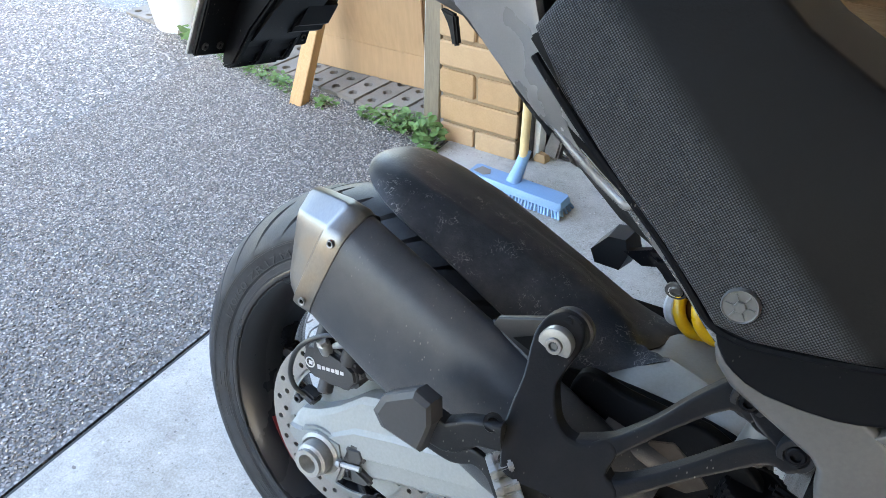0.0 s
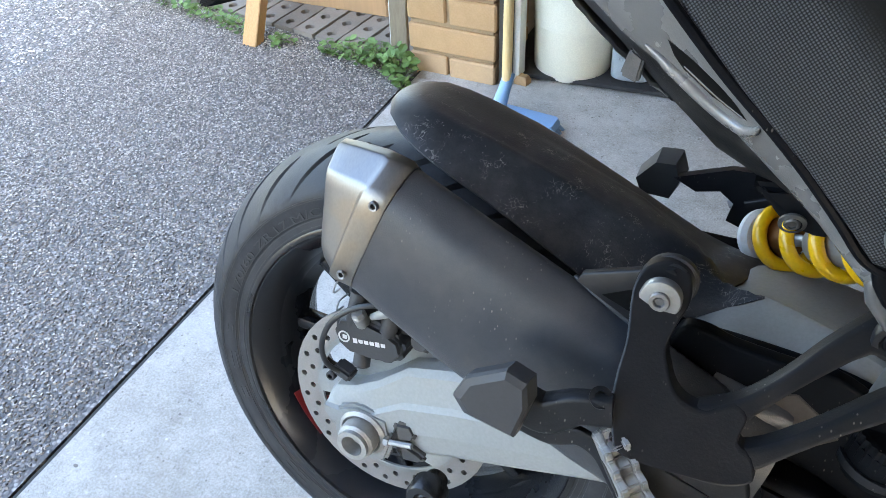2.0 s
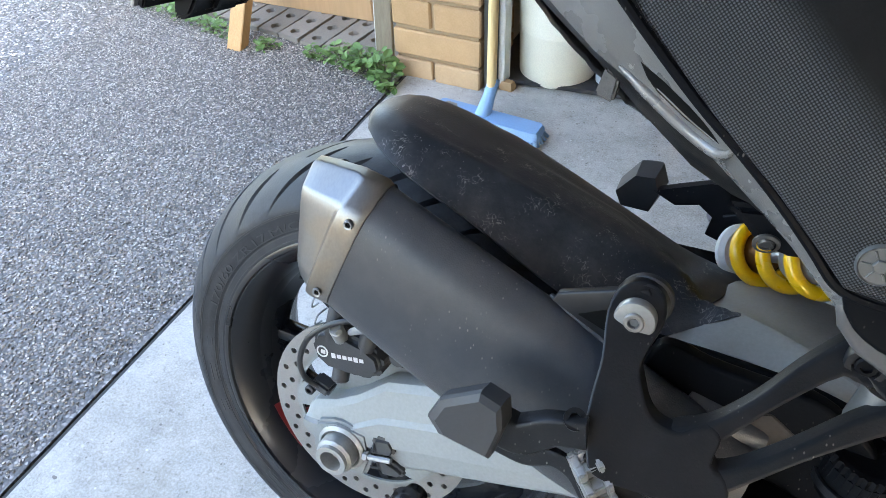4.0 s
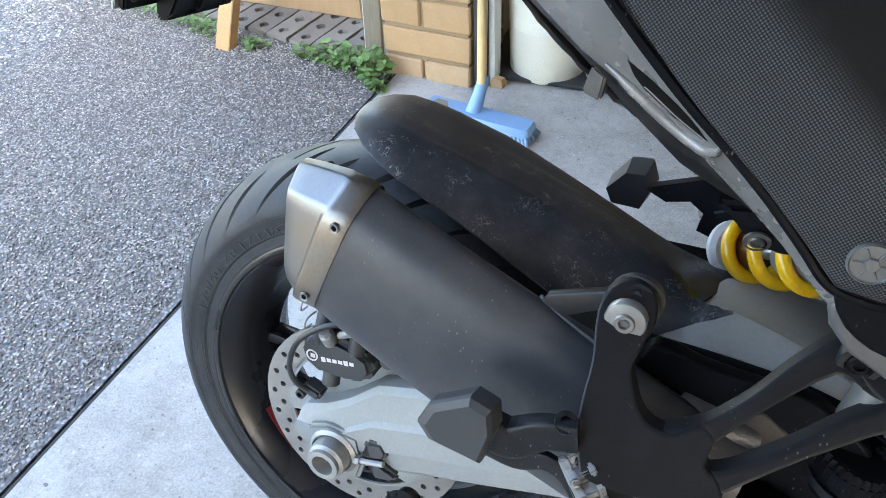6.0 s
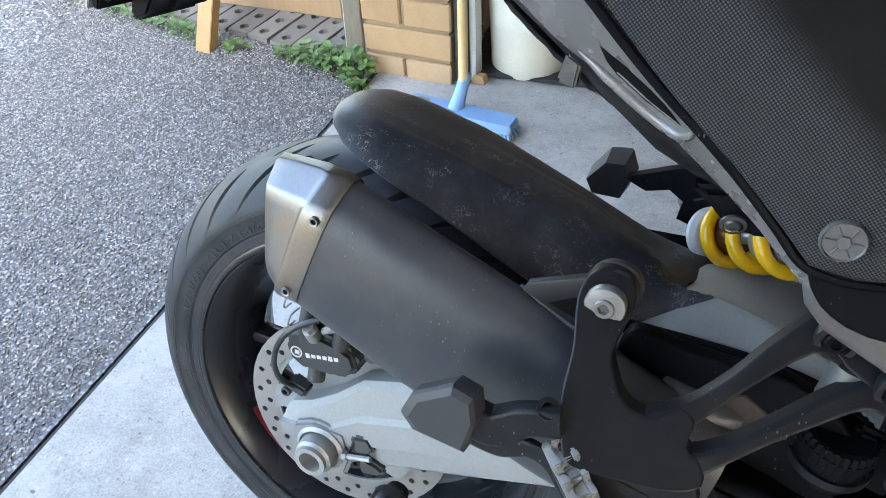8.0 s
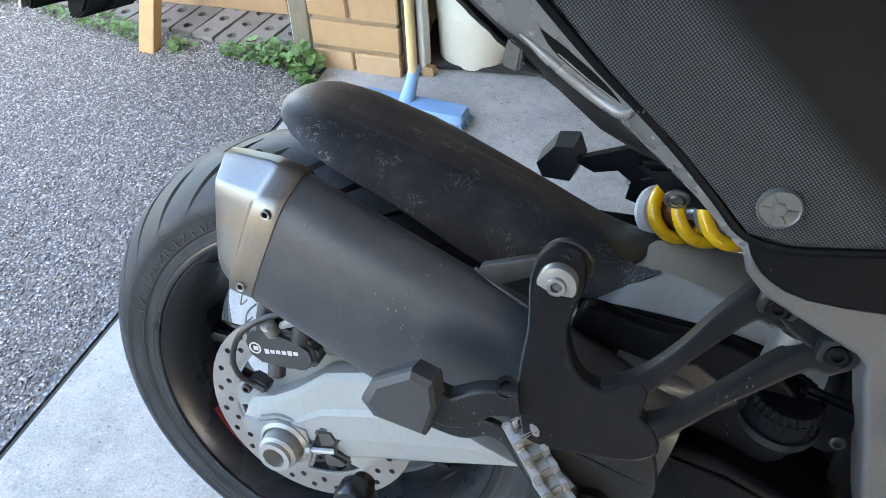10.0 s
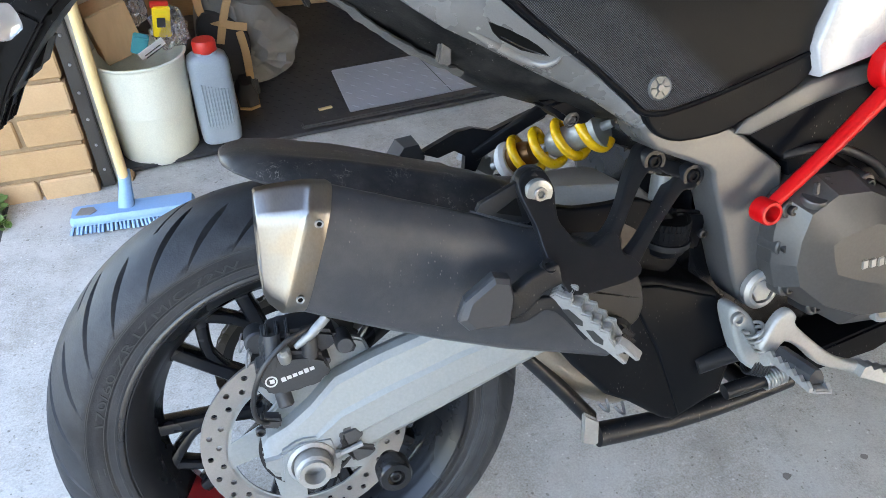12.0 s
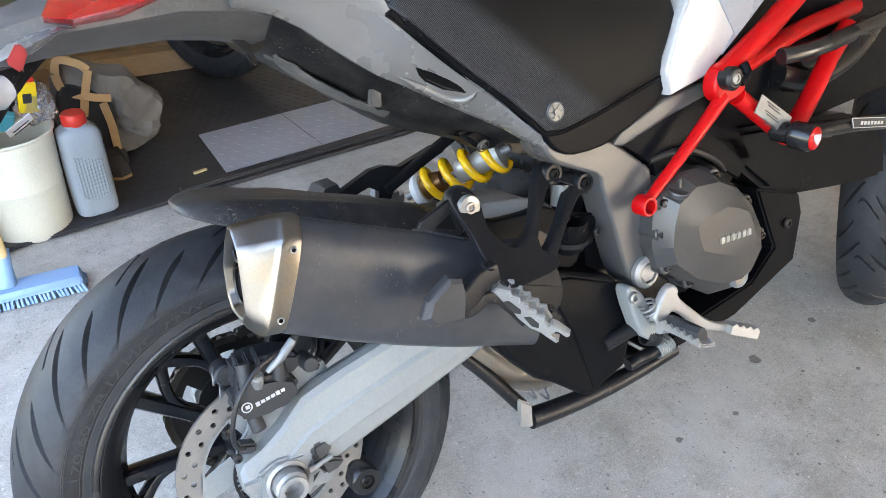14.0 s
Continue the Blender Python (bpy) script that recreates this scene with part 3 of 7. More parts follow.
for k in range(5):
    roof.faces.new((rv[k], rv[(k + 1) % 5], rv[5 + (k + 1) % 5], rv[5 + k]))
structure("roof", roof, "render_wall", "unseen gabled roof added to shade the driveway", "roof")

# ---------------------------------------------------------------- the motorcycle, x forward, y to its left, z up
bike = empty("motorcycle", "white and red touring motorcycle on its side stand on concrete", "motorcycle",
             Matrix.Translation((0, 0, HUB_Z)) @ pose(0, 0, 0, -LEAN) @ Matrix.Translation((0, 0, -0.318)))
HUB = (0.006, 0.008, 0.321)


def bp(name, bm, material, label="", parent=None, angle=38):
    return part(name, bm, material, parent or bike, label, angle)


# ---- wheels and tyres
def tyre_profile(R, half, bead_r, bead_y, crown=30, flat=0.93):
    """Right half to left half: (y, radius, s), s from -1 to 1 over the tread."""
    prof = []
    for k in range(crown + 1):
        s = -1 + 2 * k / crown
        a = s * radians(70)
        prof.append((half * math.sin(a) / math.sin(radians(70)), R - half * (1 - math.cos(a)) * flat, s))
    edge = prof[-1][1]
    side = [(half * 1.0, edge - 0.004, 2), (half * 0.985, edge - 0.007, 2), (half * 0.98, edge - 0.014, 2), (half * 0.965, bead_r + 0.016, 2), (half * 0.93, bead_r + 0.0125, 2),
            (half * 0.935, bead_r + 0.008, 2), (bead_y, bead_r, 2), (bead_y * 0.94, bead_r - 0.012, 2)]
    return [(-y, r, s) for y, r, s in reversed(side)] + prof + side


def tyre_mesh(R, half, bead_r, bead_y, count, sweep, turn=0.0):
    """A worn road tyre: round crown, long and short cuts that swell and taper as they sweep back to both shoulders, plain side walls."""
    P = np.array(tyre_profile(R, half, bead_r, bead_y))
    cell = np.array([0.0, 0.03, 0.17, 0.20, 0.36, 0.54, 0.56, 0.61, 0.63, 0.82])
    th = np.concatenate([(k + cell) for k in range(count)]) / count * 2 * np.pi
    nth, nc = len(th), len(cell)
    S, TH = np.meshgrid(P[:, 2], th)
    slot = np.tile((np.arange(nth) % nc)[:, None], (1, P.shape[0]))
    odd = np.tile(((np.arange(nth) // nc) % 2)[:, None], (1, P.shape[0]))
    u = np.abs(np.clip(S, -1, 1))
    start = np.where(odd == 1, 0.36, 0.16)
    along = np.clip((u - start) / (0.97 - start), 0, 1)
    swell = 0.22 + 0.85 * np.sin(np.pi * along ** 0.62)
    middle = (np.arange(nth) // nc + 0.10)[:, None] / count * 2 * np.pi
    TH = np.where(slot <= 3, middle + (TH - middle) * swell, TH)
    half_step = np.where(S < 0, 0.0, np.pi / count)
    ang = TH - radians(sweep) * u + half_step * np.clip(u * 6, 0, 1) + radians(turn)
    rad, yy = np.tile(P[:, 1], (nth, 1)), np.tile(P[:, 0], (nth, 1))
    tread = np.abs(S) <= 1
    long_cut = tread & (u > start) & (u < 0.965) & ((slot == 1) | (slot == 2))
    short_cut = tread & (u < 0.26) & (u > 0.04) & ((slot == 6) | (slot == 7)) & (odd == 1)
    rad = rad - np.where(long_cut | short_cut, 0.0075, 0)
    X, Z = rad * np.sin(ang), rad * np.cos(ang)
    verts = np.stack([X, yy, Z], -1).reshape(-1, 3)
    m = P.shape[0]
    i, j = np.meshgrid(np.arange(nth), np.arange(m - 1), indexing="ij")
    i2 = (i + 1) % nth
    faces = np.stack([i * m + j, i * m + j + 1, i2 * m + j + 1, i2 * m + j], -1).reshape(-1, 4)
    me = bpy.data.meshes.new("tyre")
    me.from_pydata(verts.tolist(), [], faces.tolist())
    # floors of the cuts get the darker rubber, their shade as colour
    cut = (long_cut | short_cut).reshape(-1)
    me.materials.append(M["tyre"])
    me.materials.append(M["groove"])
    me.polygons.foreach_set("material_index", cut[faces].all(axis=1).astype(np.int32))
    me.shade_smooth()
    me.set_sharp_from_angle(angle=radians(32))
    return me


def rim_profile(r0, half):
    return [(r0 - 0.002, half), (r0 + 0.009, half), (r0 + 0.010, half - 0.004), (r0 - 0.003, half - 0.008), (r0 - 0.012, half - 0.016), (r0 - 0.030, half - 0.038), (r0 - 0.034, 0),
            (r0 - 0.030, -half + 0.038), (r0 - 0.012, -half + 0.016), (r0 - 0.003, -half + 0.008), (r0 + 0.010, -half + 0.004), (r0 + 0.009, -half), (r0 - 0.002, -half),
            (r0 - 0.014, -half + 0.010), (r0 - 0.024, -half + 0.030), (r0 - 0.032, -half + 0.05), (r0 - 0.042, 0), (r0 - 0.032, half - 0.05), (r0 - 0.024, half - 0.030), (r0 - 0.014, half - 0.010)]


def wheel(name, m, bead_r, half, hub_r, hub_half, phase, label):
    """A cast wheel: barrel with lips, hub, and ten spokes, each with a brace that leans to its neighbour at the barrel."""
    bm = lathe(rim_profile(bead_r, half), n=120, closed=True)
    bm.transform(m)
    ob = bp(name, bm, "rim", label)
    hub = lathe([(0.012, hub_half), (hub_r * 0.7, hub_half), (hub_r * 0.8, hub_half - 0.01), (hub_r, hub_half * 0.4), (hub_r, -hub_half * 0.4), (hub_r * 0.8, -hub_half + 0.01), (hub_r * 0.7, -hub_half), (0.012, -hub_half)], n=40)
    hub.transform(m)
    bp("hub", hub, "rim", "", ob)
    for side in (1, -1):
        lip_ring = lathe([(bead_r - 0.001, (half - 0.001) * side), (bead_r + 0.001, (half + 0.0030) * side), (bead_r + 0.0045, (half + 0.0036) * side), (bead_r + 0.0075, (half + 0.0022) * side), (bead_r + 0.008, (half - 0.001) * side)], n=120, closed=True)
        lip_ring.transform(m)
        bp("rim_lip", lip_ring, "gloss_black", "", ob)
    def spot(r, angle):
        return Vector((math.cos(radians(angle)) * r, 0, math.sin(radians(angle)) * r))

    far = bead_r - 0.034
    for k in range(5):
        for side in (-1, 1):
            a = phase + 72 * k + 18 * side
            straight = tube([spot(hub_r * 0.8, a + 2 * side), spot(bead_r * 0.5, a), spot(far, a)], [1.25, 1.0, 1.05], steps=4, section=rounded_section(0.030, 0.022, 3, 12))
            brace = tube([spot(bead_r * 0.46, a), spot(bead_r * 0.66, a + 6 * side), spot(far, a + 17.5 * side)], [0.85, 0.8, 1.05], steps=4, section=rounded_section(0.028, 0.019, 3, 12))
            sp = merge(straight, brace)
            sp.transform(m)
            bp("spoke", sp, "rim", "", ob)
    return ob


def drilled_disc(r_in, r_out, thick, n, rows):
    """A brake disc: a ring with staggered drilled holes that go right through."""
    bm = bmesh.new()
    half = thick / 2

    def add(ring, r0, r1, off, hole):
        for k in range(n):
            a0, a1 = 2 * math.pi * (k + off) / n, 2 * math.pi * (k + 1 + off) / n
            am, rm = (a0 + a1) / 2, (r0 + r1) / 2
            pol = lambda r, a: (r * math.cos(a), r * math.sin(a))
            outer = [pol(r0, a0), pol(r0, am), pol(r0, a1), pol(rm, a1), pol(r1, a1), pol(r1, am), pol(r1, a0), pol(rm, a0)]
            if not hole:
                for h, s in ((half, 1), (-half, -1)):
                    vs = [bm.verts.new((x, y, h)) for x, y in outer]
                    bm.faces.new(vs[::s])
                continue
            cx, cy = pol(rm, am)
            a = math.atan2(outer[0][1] - cy, outer[0][0] - cx)
            inner = [(cx + math.cos(a - math.pi / 4 * i) * hole, cy + math.sin(a - math.pi / 4 * i) * hole) for i in range(8)]
            loops = []
            for h in (half, -half):
                loops.append(([bm.verts.new((x, y, h)) for x, y in outer], [bm.verts.new((x, y, h)) for x, y in inner]))
            for i in range(8):
                j = (i + 1) % 8
                bm.faces.new((loops[0][0][i], loops[0][0][j], loops[0][1][j], loops[0][1][i]))
                bm.faces.new((loops[1][0][j], loops[1][0][i], loops[1][1][i], loops[1][1][j]))
                bm.faces.new((loops[0][1][i], loops[0][1][j], loops[1][1][j], loops[1][1][i]))

    add(bm, r_in, rows[0][0], 0, 0)
    for r0, r1, off, h in rows:
        add(bm, r0, r1, off, h)
    add(bm, rows[-1][1], r_out, 0, 0)
    for r in (r_in, r_out):
        lo = [bm.verts.new((r * math.cos(2 * math.pi * k / (2 * n)), r * math.sin(2 * math.pi * k / (2 * n)), -half)) for k in range(2 * n)]
        hi = [bm.verts.new((v.co.x, v.co.y, half)) for v in lo]
        for k in range(2 * n):
            j = (k + 1) % (2 * n)
            bm.faces.new((lo[k], lo[j], hi[j], hi[k]))
    bmesh.ops.remove_doubles(bm, verts=bm.verts, dist=2e-5)
    return bm


def place(bm, c, axis=(0, -1, 0), turn=0):
    bm.transform(Matrix.Translation(c) @ basis(axis) @ pose(0, 0, 0, 0, 0, turn))
    return bm


def shift(bm, c):
    bm.transform(Matrix.Translation(c))
    return bm


rear_wheel = wheel("rear_wheel", Matrix.Translation(HUB), 0.2235, 0.072, 0.055, 0.06, 159.5, "black cast alloy rear wheel with forked spokes")
rt = tyre_mesh(0.318, 0.078, 0.231, 0.073, 30, 22.0, 10.5)
rt.transform(Matrix.Translation(HUB))
rear_tyre = bp("tyre", rt, "tyre", "black grooved road tyre with scuffed shoulder", rear_wheel)

bp("brake_disc", place(drilled_disc(0.099, 0.1325, 0.005, 24, ((0.1040, 0.1160, 0.0, 0.0040), (0.1160, 0.1280, 0.5, 0.0040))), (0.002, -0.08, 0.320)), "steel_disc", "drilled steel brake disc", rear_wheel)
carrier = [lathe([(0.096, 0.0015), (0.1025, 0.0015), (0.1025, -0.0015), (0.096, -0.0015)], (0.002, -0.081, 0.320), n=64, closed=True), lathe([(0.03, 0.003), (0.058, 0.003), (0.058, -0.003), (0.03, -0.003)], (0.002, -0.081, 0.320), n=40, closed=True)]
for k in range(5):
    a = radians(20 + 72 * k)
    carrier.append(tube([(math.cos(a) * 0.05, -0.081, 0.318 + math.sin(a) * 0.05), (math.cos(a + 0.3) * 0.1, -0.081, 0.318 + math.sin(a + 0.3) * 0.1)], [1, 0.75], steps=1, section=rounded_section(0.004, 0.044, 6, 12)))
bp("disc_carrier", merge(*carrier), "alloy", "pale alloy disc carrier", rear_wheel)

# ---- swing arm
def arm_bend(x):
    return -0.035 * max(0, min(1, (x - 0.05) / 0.25))


def arm_mesh():
    """One leg of the swing arm: a hollow-looking box that tapers, with two soft creases along its face."""
    st = [(-0.054, 0.318, 0.352), (-0.046, 0.300, 0.362), (-0.020, 0.286, 0.372), (0.010, 0.288, 0.392), (0.045, 0.300, 0.424), (0.086, 0.316, 0.440), (0.105, 0.325, 0.447), (0.150, 0.343, 0.461), (0.195, 0.362, 0.475), (0.25, 0.386, 0.484), (0.30, 0.406, 0.490), (0.38, 0.425, 0.500), (0.44, 0.43, 0.490), (0.47, 0.435, 0.480)]
    rings = []
    for x, lo, hi in st:
        h, b = hi - lo, arm_bend(x)
        rings.append([(x, b + y, z) for y, z in ((-0.097, lo + 0.004), (-0.110, lo), (-0.124, lo + 0.003), (-0.131, lo + 0.012), (-0.1335, lo + 0.30 * h), (-0.1375, lo + 0.33 * h), (-0.1375, lo + 0.60 * h), (-0.1330, lo + 0.65 * h), (-0.128, hi - 0.010), (-0.122, hi - 0.002), (-0.110, hi), (-0.097, hi - 0.004))])
    return loft(rings)


swing = bp("swing_arm", arm_mesh(), "alloy", "grey painted aluminium swing arm", angle=24)
bp("left_arm", shift(mirror_y(arm_mesh()), (0, 0.032, 0)), "alloy", "", swing)
def bridge_mesh():
    """The cast bridge between the arms: two faces that meet in a ridge running out to the right."""
    rings = []
    for x, zb, yr, zr, yg, zg in ((0.290, 0.540, -0.045, 0.545, -0.094, 0.540), (0.312, 0.562, -0.046, 0.567, -0.097, 0.556), (0.335, 0.576, -0.052, 0.581, -0.101, 0.566), (0.360, 0.584, -0.064, 0.5895, -0.106, 0.572), (0.390, 0.586, -0.083, 0.593, -0.112, 0.575), (0.430, 0.585, -0.105, 0.594, -0.121, 0.579), (0.458, 0.580, -0.118, 0.590, -0.128, 0.577), (0.474, 0.566, -0.121, 0.575, -0.131, 0.563), (0.480, 0.545, -0.121, 0.552, -0.131, 0.543)):
        ym = yr + 0.030
        rings.append([(x, 0.10, zb - 0.055), (x, 0.060, zb - 0.030), (x, 0.026, zb - 0.008), (x, 0.012, zb - 0.001), (x, 0.0, zb + 0.001), (x, ym, zr - 0.0075), (x, yr + 0.012, zr - 0.0045), (x, yr + 0.004, zr - 0.0003), (x, yr, zr), (x, yr - 0.006, zr - 0.002), (x, (yr + yg) / 2 - 0.004, (zr + zg) / 2), (x, yg, zg), (x, yg - 0.002, zg - 0.005), (x, yg, zg - 0.045)])
    return loft(rings)


bp("cross_member", bridge_mesh(), "bridge_grey", "grey aluminium bridge of the swing arm", swing, 26)
bp("guard_strip", tube([(0.296, -0.098, 0.553), (0.33, -0.103, 0.556), (0.38, -0.112, 0.561), (0.43, -0.121, 0.564), (0.47, -0.130, 0.560)], 1.0, 16, section=rounded_section(0.012, 0.024, 4, 14)), "plastic", "black plastic strip along the bridge", swing)
bp("axle_nut", merge(lathe([(0.030, 0), (0.030, 0.004), (0.026, 0.007)], (0, -0.138, 0.322), n=32), lathe([(0.023, 0.004), (0.023, 0.02), (0.020, 0.023), (0.0135, 0.023), (0.0125, 0.010), (0, 0.010)], (0, -0.138, 0.322), n=12), lathe([(0.019, 0.02), (0.019, 0.028), (0.013, 0.028), (0.012, 0.012)], (0, -0.138, 0.322), n=28)), "cast_silver", "large silver axle nut", swing)
bp("axle_block", prism([(-0.040, 0.300), (-0.036, 0.345), (-0.01, 0.356), (0.03, 0.352), (0.038, 0.318), (0.03, 0.288), (-0.01, 0.283)], -0.140, -0.128, 0.004), "alloy", "axle block of the chain adjuster", swing)
bp("paddock_bobbin", merge(lathe([(0.013, 0), (0.016, 0.012), (0.022, 0.016), (0.022, 0.036), (0.019, 0.040), (0.011, 0.040), (0.011, 0.034), (0, 0.034)], (0.095, -0.135, 0.293), n=32), bolt((0.095, -0.168, 0.293), r=0.008, h=0.006)), "gloss_black", "black paddock bobbin with a zinc bolt", swing)

# ---- rear mudguard hugging the tyre
def hugger_mesh():
    """A thin shell: flat-topped, with turned-down rims, two low ribs, and a step down to the chain side towards the front."""
    st = [(-0.036, 0.690, 0.014, 0.003), (-0.033, 0.693, 0.034, 0.007), (-0.022, 0.696, 0.056, 0.014), (-0.004, 0.697, 0.072, 0.022), (0.02, 0.693, 0.083, 0.028), (0.045, 0.687, 0.089, 0.031), (0.07, 0.680, 0.091, 0.034), (0.10, 0.673, 0.092, 0.039), (0.13, 0.664, 0.092, 0.044),
          (0.165, 0.654, 0.092, 0.052), (0.20, 0.643, 0.092, 0.058), (0.235, 0.632, 0.091, 0.064), (0.27, 0.6205, 0.086, 0.062), (0.295, 0.6125, 0.080, 0.054), (0.3125, 0.6075, 0.0755, 0.043), (0.33, 0.602, 0.070, 0.027), (0.345, 0.5985, 0.066, 0.014), (0.3545, 0.597, 0.0635, 0.007), (0.362, 0.5955, 0.0615, 0.002)]
    rings = []
    for x, top, hw, drop in st:
        outer, inner = [], []
        fall = 0.013 * max(0.0, min(1.0, (x - 0.12) / 0.18))
        for k in range(41):
            u = -1 + k / 20
            y = -0.006 + u * hw
            rib = 0.0028 * max(0.0, 1 - abs(u + 0.52) / 0.09) * max(0.0, min(1.0, (x - 0.02) / 0.05)) * max(0.0, min(1.0, (0.27 - x) / 0.06))
            crest = -0.004 - 0.060 * max(0.0, min(1.0, (x - 0.235) / 0.125))
            step = max(0.0, min(1.0, (y - crest) / 0.013))
            back = max(0.0, min(1.0, (x - 0.30) / 0.06)) ** 1.5
            nick = 0.030 * max(0.0, min(1.0, (y + 0.0625) / 0.010)) * max(0.0, min(1.0, (0.016 - y) / 0.065))
            z = top - 0.0035 - drop * abs(u) ** 3.4 + rib - fall * step * step * (3 - 2 * step)
            xf = x - nick * back + 0.005 * back * max(0.0, min(1.0, (y - 0.0) / 0.02))
            outer.append((xf, y, z))
            inner.append((xf, -0.006 + u * (hw - 0.003), z - 0.004))
        rings.append(outer + inner[::-1])
    return loft(rings)


bp("rear_hugger", hugger_mesh(), "hugger", "dusty black plastic hugger over the rear tyre", angle=50)

# ---- silencer
def band(top, bot, yc, hw, p=3.0, n=36):
    t, b = Vector((top[0], 0, top[1])), Vector((bot[0], 0, bot[1]))
    c, h = (t + b) / 2, (t - b) / 2
    out = []
    for k in range(n):
        a = 2 * math.pi * k / n
        cs, sn = math.cos(a), math.sin(a)
        q = c + h * math.copysign(abs(sn) ** (2 / p), sn)
        out.append((q.x, yc + hw * math.copysign(abs(cs) ** (2 / p), cs), q.z))
    return out


def can_ring(top, bot, yc, hw, soft):
    """A silencer section: flat flanks, chamfered shoulders and rounded corners."""
    t, b = Vector((top[0], 0, top[1])), Vector((bot[0], 0, bot[1]))
    c, h = (t + b) / 2, (t - b) / 2
    corner = [Vector(p) for p in ((-0.58, 0.975), (-1, 0.62), (-1, -0.72), (-0.62, -1), (0.52, -1), (0.86, -0.72), (0.86, -0.05), (0.24, 0.60), (-0.30, 0.995))]
    out = []
    for k, p in enumerate(corner):
        p0, p1 = p + (corner[k - 1] - p) * soft, p + (corner[(k + 1) % 9] - p) * soft
        for f in (0, 0.25, 0.5, 0.75, 1):
            q = p0 * (1 - f) ** 2 + p * 2 * f * (1 - f) + p1 * f * f
            v = c + h * q.y
            out.append((v.x, yc + hw * q.x, v.z))
    return out


silencer = bp("silencer", loft([can_ring((top_x, top_z), (low_x, low_z), -0.160, hw, soft) for top_x, top_z, low_x, low_z, hw, soft in (
    (0.066, 0.6845, 0.0145, 0.5535, 0.0535, 0.42), (0.10, 0.6705, 0.045, 0.5375, 0.0540, 0.42), (0.16, 0.6460, 0.103, 0.508, 0.0540, 0.42), (0.225, 0.6195, 0.165, 0.479, 0.0535, 0.42),
    (0.29, 0.5920, 0.240, 0.447, 0.0530, 0.43), (0.345, 0.5680, 0.310, 0.423, 0.0520, 0.44), (0.40, 0.540, 0.370, 0.400, 0.048, 0.46))]), "muffler", "matt black silencer body with dried mud specks", angle=50)
bp("silencer_cap", loft([can_ring((0.0685, 0.6850), (0.0170, 0.5530), -0.160, 0.0545, 0.34), can_ring((0.064, 0.689), (0.011, 0.5545), -0.160, 0.0552, 0.28), can_ring((0.050, 0.6915), (-0.002, 0.5565), -0.160, 0.0552, 0.22), can_ring((0.046, 0.692), (-0.0045, 0.558), -0.160, 0.0545, 0.2), can_ring((0.0405, 0.692), (-0.0075, 0.5605), -0.160, 0.0478, 0.16),
                         can_ring((0.012, 0.692), (-0.014, 0.568), -0.159, 0.0445, 0.16), can_ring((-0.006, 0.6905), (-0.0165, 0.575), -0.158, 0.0415, 0.16), can_ring((-0.0085, 0.688), (-0.0175, 0.578), -0.158, 0.0395, 0.16), can_ring((-0.007, 0.685), (-0.0155, 0.581), -0.158, 0.0365, 0.18), can_ring((0.02, 0.676), (0.008, 0.588), -0.158, 0.033, 0.2)]), "brushed", "brushed stainless silencer end cap", silencer, 40)
for z, x in ((0.656, 0.047), (0.580, 0.0165)):
    rivet = bp("rivet", lathe([(0.0024, -0.001), (0.0026, 0.0014), (0.0040, 0.0018), (0.0046, 0.0)], (x, -0.2152, z), n=20), "zinc", "", silencer)
    # black disc painted as the dark centre of the rivet
    bp("rivet_hole", lathe([(0.0025, 0.0006), (0, 0.0006)], (x, -0.2152, z), n=16), "hole_shade", "", rivet)


# ---- bracket that carries the silencer and the pillion peg
bar = rounded_section(0.018, 0.024, 5, 16)


def hanger_flare(x, z):
    """The casting leans outwards over the silencer as it goes down."""
    return 0.17 * (x - 0.285) + 0.87 * (z - 0.64)


def lobe_flare(x, z):
    return 0.17 * (x - 0.285) - 0.0700 + 0.05 * (z - 0.56)


hang = [(0.2635, 0.640), (0.2685, 0.655), (0.2846, 0.661), (0.300, 0.655), (0.3055, 0.640), (0.301, 0.626), (0.2985, 0.612), (0.3045, 0.600), (0.312, 0.590), (0.323, 0.584), (0.337, 0.583), (0.3526, 0.5897), (0.364, 0.584), (0.362, 0.570), (0.3734, 0.5640), (0.378, 0.552), (0.362, 0.546), (0.335, 0.546), (0.305, 0.547), (0.286, 0.5505), (0.279, 0.559), (0.2725, 0.576), (0.270, 0.593), (0.2695, 0.613)]
lobe = [(0.281, 0.5580), (0.318, 0.5585), (0.356, 0.5585), (0.372, 0.550), (0.381, 0.530), (0.3835, 0.508), (0.377, 0.492), (0.366, 0.485), (0.347, 0.487), (0.325, 0.505), (0.300, 0.532), (0.281, 0.554)]
arm_a = [(0.324, 0.562), (0.324, 0.580), (0.3526, 0.590), (0.3786, 0.6083), (0.4003, 0.6295), (0.4228, 0.6478), (0.4330, 0.6545), (0.4450, 0.6550), (0.4545, 0.6460), (0.4560, 0.6350), (0.4480, 0.6260), (0.4304, 0.6300), (0.3976, 0.6085), (0.3721, 0.588), (0.3500, 0.569)]
arm_b = [(0.332, 0.5500), (0.333, 0.5640), (0.357, 0.5655), (0.3771, 0.570), (0.4105, 0.5877), (0.4431, 0.6083), (0.4665, 0.6202), (0.4780, 0.6290), (0.4900, 0.6320), (0.4985, 0.6225), (0.4965, 0.6110), (0.4850, 0.6040), (0.4697, 0.6054), (0.4428, 0.5931), (0.4195, 0.5813), (0.3932, 0.566), (0.3734, 0.5550), (0.352, 0.5500)]
link_bar = [(0.444, 0.633), (0.452, 0.645), (0.466, 0.637), (0.482, 0.630), (0.476, 0.618), (0.464, 0.6205)]
